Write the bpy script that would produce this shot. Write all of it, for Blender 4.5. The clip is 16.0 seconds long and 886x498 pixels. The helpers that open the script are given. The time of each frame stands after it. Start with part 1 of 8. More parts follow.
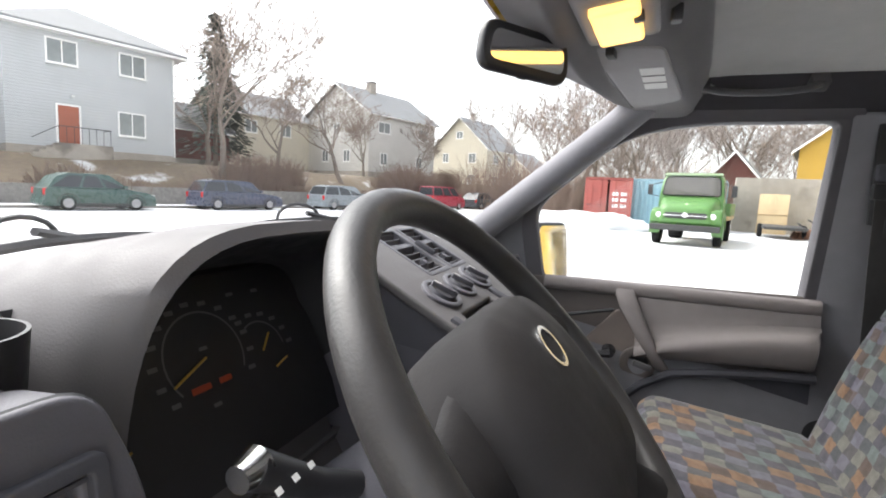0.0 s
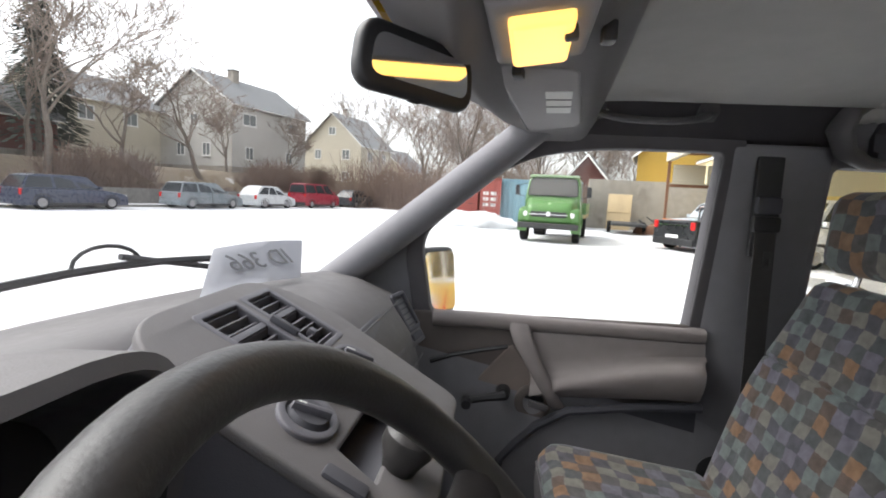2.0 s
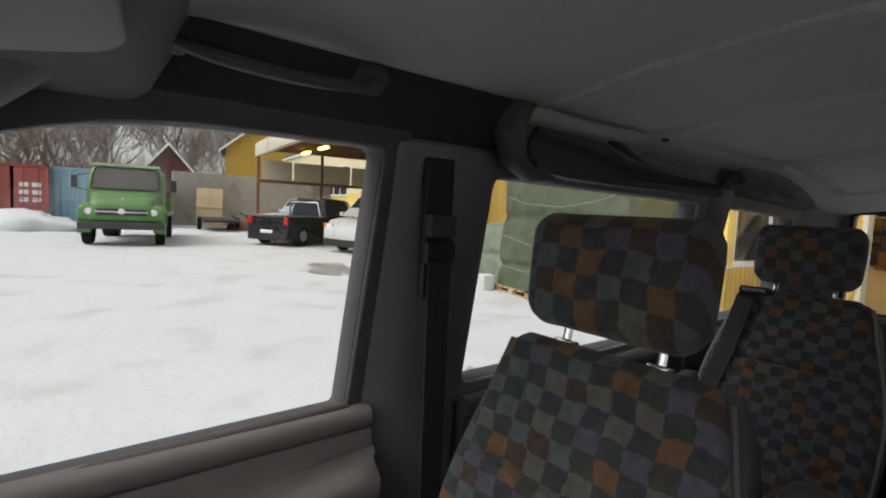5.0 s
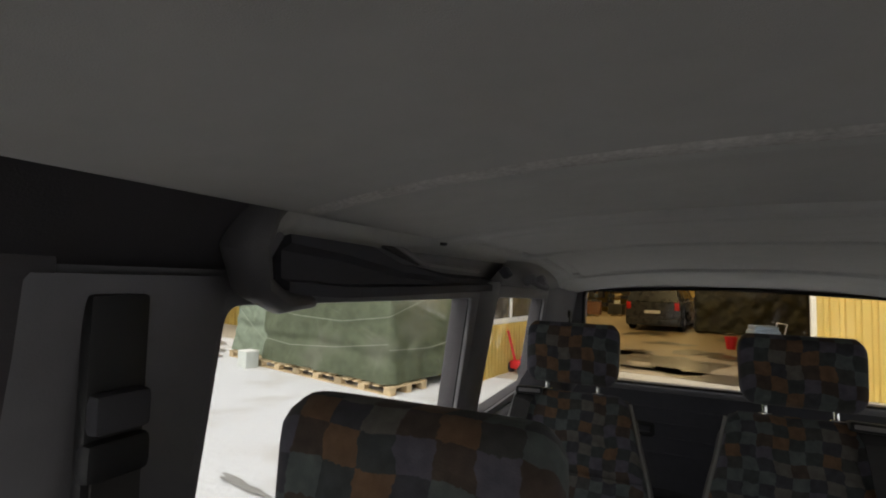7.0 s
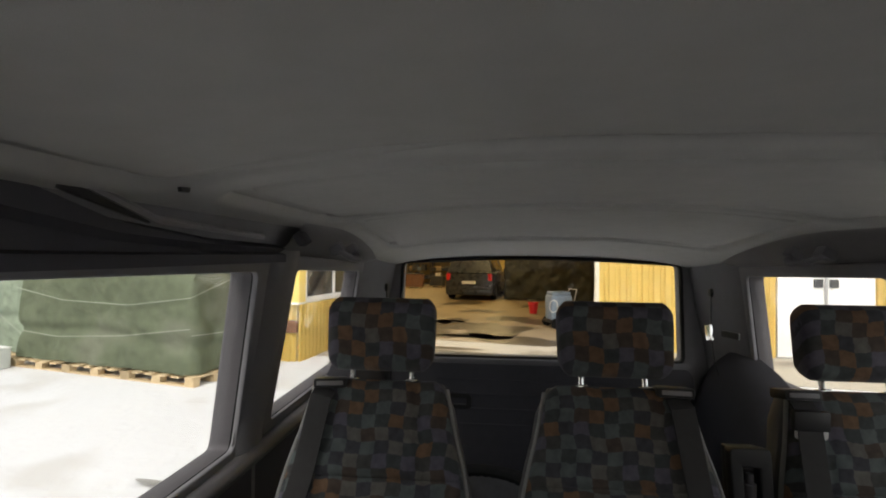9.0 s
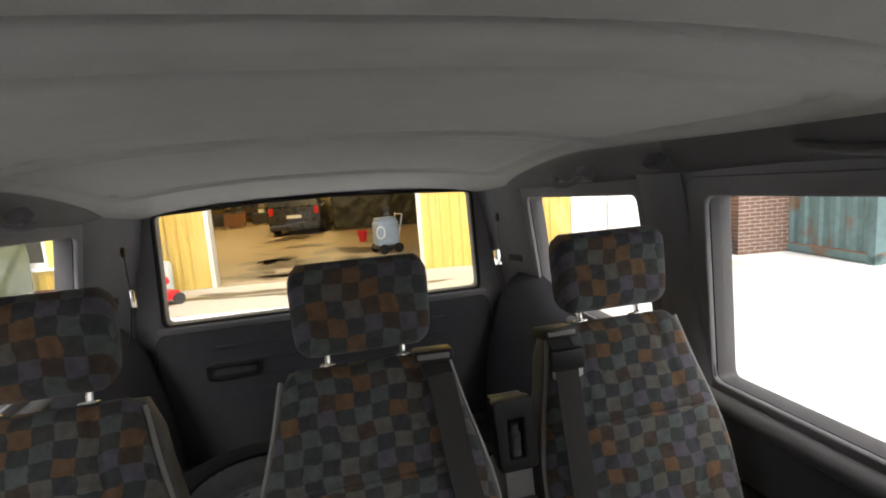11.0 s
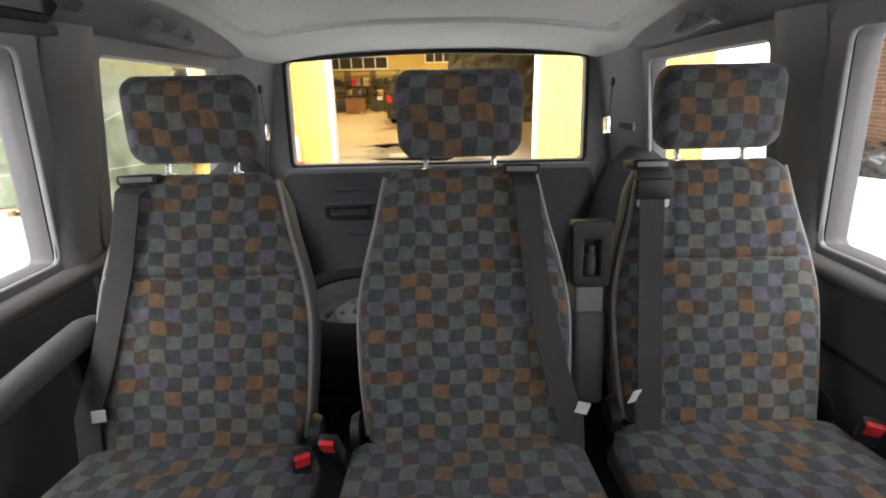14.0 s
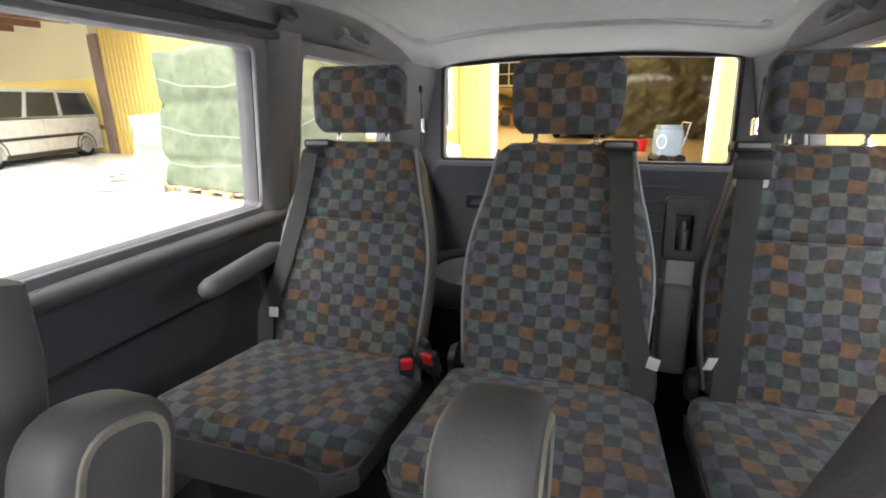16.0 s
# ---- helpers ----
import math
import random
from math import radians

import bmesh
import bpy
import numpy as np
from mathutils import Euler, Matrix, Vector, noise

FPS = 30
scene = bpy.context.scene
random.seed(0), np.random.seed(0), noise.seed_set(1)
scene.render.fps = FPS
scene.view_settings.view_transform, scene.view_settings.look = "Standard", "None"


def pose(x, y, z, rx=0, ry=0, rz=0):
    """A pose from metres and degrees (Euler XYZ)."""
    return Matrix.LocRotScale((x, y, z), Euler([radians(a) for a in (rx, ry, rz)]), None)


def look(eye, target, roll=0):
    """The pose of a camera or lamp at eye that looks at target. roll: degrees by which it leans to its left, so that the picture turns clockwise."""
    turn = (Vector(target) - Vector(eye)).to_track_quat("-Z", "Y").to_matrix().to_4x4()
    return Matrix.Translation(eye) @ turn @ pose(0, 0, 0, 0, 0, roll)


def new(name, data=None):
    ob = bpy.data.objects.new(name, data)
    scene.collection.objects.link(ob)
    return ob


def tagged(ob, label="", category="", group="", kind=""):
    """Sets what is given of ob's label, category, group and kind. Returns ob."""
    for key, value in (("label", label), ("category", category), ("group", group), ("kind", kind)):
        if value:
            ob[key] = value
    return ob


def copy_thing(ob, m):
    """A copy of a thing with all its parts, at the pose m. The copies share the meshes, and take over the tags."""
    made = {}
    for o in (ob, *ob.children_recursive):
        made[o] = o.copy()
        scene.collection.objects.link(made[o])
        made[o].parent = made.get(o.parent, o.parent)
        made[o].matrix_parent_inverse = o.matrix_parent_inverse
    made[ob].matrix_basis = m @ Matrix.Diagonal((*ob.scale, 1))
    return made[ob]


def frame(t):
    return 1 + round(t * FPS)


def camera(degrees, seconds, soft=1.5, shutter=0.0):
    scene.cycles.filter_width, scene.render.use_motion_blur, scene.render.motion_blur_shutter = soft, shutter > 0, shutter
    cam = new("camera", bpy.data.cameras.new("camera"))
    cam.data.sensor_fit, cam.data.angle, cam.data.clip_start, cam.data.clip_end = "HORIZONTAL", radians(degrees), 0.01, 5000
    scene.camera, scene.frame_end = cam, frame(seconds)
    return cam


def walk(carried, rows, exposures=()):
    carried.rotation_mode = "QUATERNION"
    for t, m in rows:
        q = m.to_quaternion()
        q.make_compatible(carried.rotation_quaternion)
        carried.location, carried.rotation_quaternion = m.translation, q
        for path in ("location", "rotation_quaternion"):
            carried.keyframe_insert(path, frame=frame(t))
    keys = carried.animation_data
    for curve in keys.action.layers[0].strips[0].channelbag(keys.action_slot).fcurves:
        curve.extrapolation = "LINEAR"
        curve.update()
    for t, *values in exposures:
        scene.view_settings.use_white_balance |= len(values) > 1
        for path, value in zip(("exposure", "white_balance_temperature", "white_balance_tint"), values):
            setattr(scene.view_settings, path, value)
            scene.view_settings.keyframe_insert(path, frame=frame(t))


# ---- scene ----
# ---- camera and walk ----
cam = camera(83.5, 16.0, soft=1.9)
ROWS = [
    (0, -0.750, 0.686, 1.399, -70.09, -6.49, 2.55),
    (0.5, -0.713, 0.744, 1.414, -70.70, -6.04, 3.76),
    (1, -0.641, 0.809, 1.418, -74.89, -6.60, 4.31),
    (1.5, -0.621, 0.750, 1.427, -79.41, -7.74, 2.50),
    (2, -0.541, 0.755, 1.475, -84.39, -6.14, 2.90),
    (2.5, -0.419, 0.840, 1.485, -91.61, -5.73, 2.64),
    (3, -0.337, 0.818, 1.485, -102.02, -7.53, -0.71),
    (3.5, -0.222, 0.810, 1.472, -110.87, -10.50, -0.67),
    (4, -0.116, 0.793, 1.464, -118.43, -5.92, 4.58),
    (4.2, -0.080, 0.762, 1.479, -120.90, -5.64, 3.83),
    (6.3, 0.183, 0.515, 1.598, -145.40, 3.30, 3.44),
    (6.5, 0.194, 0.500, 1.628, -148.31, 5.46, 2.86),
    (7, 0.206, 0.432, 1.628, -154.79, 3.52, 1.46),
    (7.5, 0.196, 0.364, 1.648, -160.09, 3.97, -0.39),
    (8, 0.206, 0.277, 1.630, -165.58, 2.63, -0.20),
    (8.5, 0.200, 0.220, 1.636, -169.18, 2.55, -0.53),
    (9, 0.223, 0.162, 1.613, -174.68, 0.98, 0.64),
    (9.5, 0.211, 0.129, 1.608, -178.86, -1.94, -0.67),
    (10, 0.152, 0.043, 1.612, -184.32, -4.19, -2.11),
    (10.2, 0.125, -0.001, 1.623, -186.73, -5.18, -2.31),
    (12.3, -0.111, -0.091, 1.657, -197.03, -11.62, -6.09),
    (12.5, -0.079, -0.059, 1.650, -194.12, -12.41, -5.61),
    (13, -0.030, -0.021, 1.614, -187.70, -17.18, -5.42),
    (13.5, -0.009, 0.001, 1.552, -182.95, -18.73, -3.04),
    (14, -0.003, 0.039, 1.504, -180.20, -18.79, -1.33),
    (14.5, -0.018, 0.069, 1.469, -176.85, -18.35, -0.59),
    (15, -0.050, 0.115, 1.437, -173.34, -18.37, -0.01),
    (15.5, -0.106, 0.172, 1.458, -167.75, -17.10, -1.36),
    (16, -0.129, 0.230, 1.440, -161.99, -16.73, -0.88),
]
EXPOSURES = [(0.0, 1.95, 6500, 10), (2.0, 1.45, 6500, 10), (4.2, 0.50, 6600, 10), (6.3, 0.20, 6800, 10), (7.0, 0.40, 6900, 10), (7.5, 0.55, 6900, 10), (9.5, 0.95, 6900, 10), (10.2, 1.22, 6900, 10), (12.3, 2.0, 7000, 10), (14.0, 2.45, 6700, 10), (16.0, 2.65, 6600, 10)]


def eye_pose(x, y, z, yaw, pitch, roll):
    return Matrix.Translation((x, y, z)) @ Euler((0, 0, radians(yaw))).to_matrix().to_4x4() @ Euler((radians(90 + pitch), 0, 0)).to_matrix().to_4x4() @ Euler((0, 0, radians(roll))).to_matrix().to_4x4()


walk(cam, [(t, eye_pose(*r)) for t, *r in ROWS], EXPOSURES)

# ---- world and sun: an overcast winter day ----
world = bpy.data.worlds.new("overcast_sky")
scene.world = world
world.use_nodes = True
wn, wl = world.node_tree.nodes, world.node_tree.links
sky = wn.new("ShaderNodeTexSky")
sky.sky_type, sky.sun_disc = "NISHITA", False
sky.sun_elevation, sky.sun_rotation = radians(50), radians(3)
sky.air_density, sky.dust_density, sky.ozone_density = 1.0, 3.0, 1.0
grey = wn.new("ShaderNodeHueSaturation")
grey.inputs["Saturation"].default_value = 0.22
wl.new(sky.outputs[0], grey.inputs["Color"])
wl.new(grey.outputs[0], wn["Background"].inputs[0])
wn["Background"].inputs[1].default_value = 0.15
sun = new("sun", bpy.data.lights.new("sun", "SUN"))
sun.data.energy, sun.data.angle, sun.data.color = 0.95, radians(55), (1.0, 0.97, 0.93)
sun.matrix_world = look((0.5, 11, 13), (0, 0, 0))


# ---- materials ----
def mat(name, color, rough=0.6, metal=0.0, vary=0.15, scale=30.0, bump=0.1, bscale=None, fine=None, spec=0.5, dirt=None, island=0.0):
    """A surface with colour variation at two scales and a fine relief."""
    m = bpy.data.materials.new(name)
    m.use_nodes = True
    n, l = m.node_tree.nodes, m.node_tree.links
    p = n["Principled BSDF"]
    p.inputs["Roughness"].default_value, p.inputs["Metallic"].default_value = rough, metal
    p.inputs["Specular IOR Level"].default_value = spec
    co = n.new("ShaderNodeTexCoord")
    big, small = n.new("ShaderNodeTexNoise"), n.new("ShaderNodeTexNoise")
    big.inputs["Scale"].default_value, small.inputs["Scale"].default_value = scale / 8, scale
    big.inputs["Detail"].default_value, small.inputs["Detail"].default_value = 3, 5
    for t in (big, small):
        l.new(co.outputs["Object"], t.inputs["Vector"])
    mix = n.new("ShaderNodeMath")
    mix.operation = "ADD"
    l.new(big.outputs[0], mix.inputs[0])
    l.new(small.outputs[0], mix.inputs[1])
    rng = n.new("ShaderNodeMapRange")
    rng.inputs[1].default_value, rng.inputs[2].default_value = 0.6, 1.4
    rng.inputs[3].default_value, rng.inputs[4].default_value = 1 - vary, 1 + vary
    l.new(mix.outputs[0], rng.inputs[0])
    col = n.new("ShaderNodeVectorMath")
    col.operation = "SCALE"
    col.inputs[0].default_value = color[:3]
    l.new(rng.outputs[0], col.inputs["Scale"])
    out = col.outputs[0]
    if dirt:
        dn = n.new("ShaderNodeTexNoise")
        dn.inputs["Scale"].default_value, dn.inputs["Detail"].default_value = dirt[1], 8
        l.new(co.outputs["Object"], dn.inputs["Vector"])
        r2 = n.new("ShaderNodeMapRange")
        r2.inputs[1].default_value, r2.inputs[2].default_value = dirt[2], dirt[2] + 0.12
        l.new(dn.outputs[0], r2.inputs[0])
        mx = n.new("ShaderNodeMix")
        mx.data_type = "RGBA"
        l.new(r2.outputs[0], mx.inputs[0])
        l.new(out, mx.inputs[6])
        mx.inputs[7].default_value = (*dirt[0], 1)
        out = mx.outputs[2]
    l.new(out, p.inputs["Base Color"])
    rr = n.new("ShaderNodeMapRange")
    rr.inputs[1].default_value, rr.inputs[2].default_value = 0.3, 0.7
    rr.inputs[3].default_value, rr.inputs[4].default_value = max(rough - 0.08, 0.02), min(rough + 0.08, 1)
    l.new(small.outputs[0], rr.inputs[0])
    l.new(rr.outputs[0], p.inputs["Roughness"])
    if bump:
        bt = n.new("ShaderNodeTexNoise")
        bt.inputs["Scale"].default_value, bt.inputs["Detail"].default_value = bscale or scale * 6, 3
        l.new(co.outputs["Object"], bt.inputs["Vector"])
        b = n.new("ShaderNodeBump")
        b.inputs["Strength"].default_value, b.inputs["Distance"].default_value = bump, fine or 0.002
        l.new(bt.outputs[0], b.inputs["Height"])
        l.new(b.outputs[0], p.inputs["Normal"])
    return m


def glow(name, color, strength):
    m = bpy.data.materials.new(name)
    m.use_nodes = True
    p = m.node_tree.nodes["Principled BSDF"]
    p.inputs["Base Color"].default_value = (*color, 1)
    p.inputs["Emission Color"].default_value = (*color, 1)
    p.inputs["Emission Strength"].default_value = strength
    return m


def glass_mat(name, tint=(0.97, 0.98, 0.975), gloss=1.0):
    """Thin pane: clear straight through, with a weak Fresnel reflection."""
    m = bpy.data.materials.new(name)
    m.use_nodes = True
    n, l = m.node_tree.nodes, m.node_tree.links
    n.remove(n["Principled BSDF"])
    t, g, mx, lw = n.new("ShaderNodeBsdfTransparent"), n.new("ShaderNodeBsdfGlossy"), n.new("ShaderNodeMixShader"), n.new("ShaderNodeLayerWeight")
    t.inputs[0].default_value = (*tint, 1)
    g.inputs["Roughness"].default_value = 0.02
    g.inputs[0].default_value = (gloss, gloss, gloss, 1)
    lw.inputs[0].default_value = 0.5
    pw, sc = n.new("ShaderNodeMath"), n.new("ShaderNodeMath")
    pw.operation, sc.operation = "POWER", "MULTIPLY_ADD"
    l.new(lw.outputs["Facing"], pw.inputs[0])
    pw.inputs[1].default_value = 5.0
    l.new(pw.outputs[0], sc.inputs[0])
    sc.inputs[1].default_value, sc.inputs[2].default_value = 0.5, 0.02
    l.new(sc.outputs[0], mx.inputs[0])
    l.new(t.outputs[0], mx.inputs[1])
    l.new(g.outputs[0], mx.inputs[2])
    l.new(mx.outputs[0], n["Material Output"].inputs[0])
    return m


def fabric_mat(name, cell=0.032):
    """Wavy chequered upholstery: dark charcoal cells between muted teal, blue-grey, brown and sage ones."""
    m = bpy.data.materials.new(name)
    m.use_nodes = True
    n, l = m.node_tree.nodes, m.node_tree.links
    p = n["Principled BSDF"]
    p.inputs["Roughness"].default_value = 0.95
    p.inputs["Specular IOR Level"].default_value = 0.15
    p.inputs["Sheen Weight"].default_value = 0.15
    co, sp = n.new("ShaderNodeTexCoord"), n.new("ShaderNodeSeparateXYZ")
    l.new(co.outputs["Object"], sp.inputs[0])

    def math(op, a, b=None):
        k = n.new("ShaderNodeMath")
        k.operation = op
        for i, v in enumerate((a, b)):
            if v is None:
                continue
            if isinstance(v, (int, float)):
                k.inputs[i].default_value = v
            else:
                l.new(v, k.inputs[i])
        return k.outputs[0]

    s0 = math("DIVIDE", sp.outputs[0], cell)
    t0 = math("DIVIDE", math("SUBTRACT", math("MULTIPLY", sp.outputs[2], 0.95), math("MULTIPLY", sp.outputs[1], 0.95)), cell)
    fuzz = n.new("ShaderNodeTexNoise")
    fuzz.inputs["Scale"].default_value, fuzz.inputs["Detail"].default_value, fuzz.inputs["Roughness"].default_value = 32, 8, 0.72
    l.new(co.outputs["Object"], fuzz.inputs["Vector"])
    fz = n.new("ShaderNodeSeparateColor")
    l.new(fuzz.outputs["Color"], fz.inputs[0])

    def uneven(v, k):
        return math("ADD", v, math("MULTIPLY", math("SUBTRACT", fz.outputs[k], 0.5), 0.62))

    s = uneven(math("ADD", s0, math("MULTIPLY", math("SINE", math("MULTIPLY", t0, 1.9)), 0.07)), 0)
    t = uneven(math("ADD", t0, math("MULTIPLY", math("SINE", math("MULTIPLY", s0, 1.7)), 0.08)), 1)
    fs, ft = math("FLOOR", s), math("FLOOR", t)
    par = math("PINGPONG", math("ADD", fs, ft), 1.0)
    cb = n.new("ShaderNodeCombineXYZ")
    l.new(fs, cb.inputs[0])
    l.new(ft, cb.inputs[1])
    wnz = n.new("ShaderNodeTexWhiteNoise")
    wnz.noise_dimensions = "2D"
    l.new(cb.outputs[0], wnz.inputs["Vector"])
    ramp = n.new("ShaderNodeValToRGB")
    ramp.color_ramp.interpolation = "CONSTANT"
    e = ramp.color_ramp.elements
    e[0].position, e[0].color = 0.0, (0.102, 0.120, 0.118, 1)
    e[1].position, e[1].color = 0.30, (0.106, 0.102, 0.126, 1)
    for pos, c in ((0.56, (0.165, 0.100, 0.060, 1)), (0.78, (0.130, 0.124, 0.110, 1))):
        x = e.new(pos)
        x.color = c
    l.new(wnz.outputs["Value"], ramp.inputs[0])
    dark = n.new("ShaderNodeMix")
    dark.data_type = "RGBA"
    l.new(par, dark.inputs[0])
    base = n.new("ShaderNodeMix")
    base.data_type = "RGBA"
    base.inputs[0].default_value = 0.30
    base.inputs[6].default_value = (0.040, 0.040, 0.044, 1)
    l.new(ramp.outputs[0], base.inputs[7])
    l.new(base.outputs[2], dark.inputs[6])
    l.new(ramp.outputs[0], dark.inputs[7])
    nz = n.new("ShaderNodeTexNoise")
    nz.inputs["Scale"].default_value, nz.inputs["Detail"].default_value = 60, 6
    l.new(co.outputs["Object"], nz.inputs["Vector"])
    v = n.new("ShaderNodeMapRange")
    v.inputs[1].default_value, v.inputs[2].default_value, v.inputs[3].default_value, v.inputs[4].default_value = 0.3, 0.7, 0.8, 1.2
    l.new(nz.outputs[0], v.inputs[0])
    sc = n.new("ShaderNodeVectorMath")
    sc.operation = "SCALE"
    l.new(dark.outputs[2], sc.inputs[0])
    l.new(v.outputs[0], sc.inputs["Scale"])
    l.new(sc.outputs[0], p.inputs["Base Color"])
    wv = n.new("ShaderNodeTexNoise")
    wv.inputs["Scale"].default_value = 700
    l.new(co.outputs["Object"], wv.inputs["Vector"])
    soft_ = n.new("ShaderNodeTexNoise")
    soft_.inputs["Scale"].default_value = 14
    l.new(co.outputs["Object"], soft_.inputs["Vector"])
    b1, b2 = n.new("ShaderNodeBump"), n.new("ShaderNodeBump")
    b1.inputs["Strength"].default_value, b1.inputs["Distance"].default_value = 0.35, 0.001
    b2.inputs["Strength"].default_value, b2.inputs["Distance"].default_value = 0.5, 0.01
    l.new(wv.outputs[0], b1.inputs["Height"])
    l.new(soft_.outputs[0], b2.inputs["Height"])
    l.new(b1.outputs[0], b2.inputs["Normal"])
    l.new(b2.outputs[0], p.inputs["Normal"])
    return m


def stripes_mat(name, color, axis=2, pitch=0.16, depth=0.012, rough=0.7, dark=0.75, vary=0.1, mortar=None, sub=None):
    """Boards, ribs or courses: a repeating relief line along one axis; sub: length of pieces along x with half-bond offset."""
    m = mat(name, color, rough, 0, vary, 6, 0)
    n, l = m.node_tree.nodes, m.node_tree.links
    p = n["Principled BSDF"]
    co, sp = n.new("ShaderNodeTexCoord"), n.new("ShaderNodeSeparateXYZ")
    l.new(co.outputs["Object"], sp.inputs[0])

    def math(op, a, b=None):
        k = n.new("ShaderNodeMath")
        k.operation = op
        for i, v in enumerate((a, b)):
            if v is None:
                continue
            if isinstance(v, (int, float)):
                k.inputs[i].default_value = v
            else:
                l.new(v, k.inputs[i])
        return k.outputs[0]

    q = math("DIVIDE", sp.outputs[axis], pitch)
    fr = math("FRACT", q)
    line = math("LESS_THAN", fr, 0.14)
    if sub:
        along = math("ADD", math("ADD", sp.outputs[0], sp.outputs[1]), math("MULTIPLY", math("FLOOR", q), sub * 0.5))
        line = math("MAXIMUM", line, math("LESS_THAN", math("FRACT", math("DIVIDE", along, sub)), 0.05))
    base = p.inputs["Base Color"].links[0].from_socket
    mx = n.new("ShaderNodeMix")
    mx.data_type = "RGBA"
    l.new(line, mx.inputs[0])
    l.new(base, mx.inputs[6])
    mx.inputs[7].default_value = (*(mortar or [c * dark for c in color[:3]]), 1)
    l.new(mx.outputs[2], p.inputs["Base Color"])
    b = n.new("ShaderNodeBump")
    b.inputs["Strength"].default_value, b.inputs["Distance"].default_value = 0.8, depth
    l.new(math("SUBTRACT", 1.0, line) if sub else fr, b.inputs["Height"])
    l.new(b.outputs[0], p.inputs["Normal"])
    return m


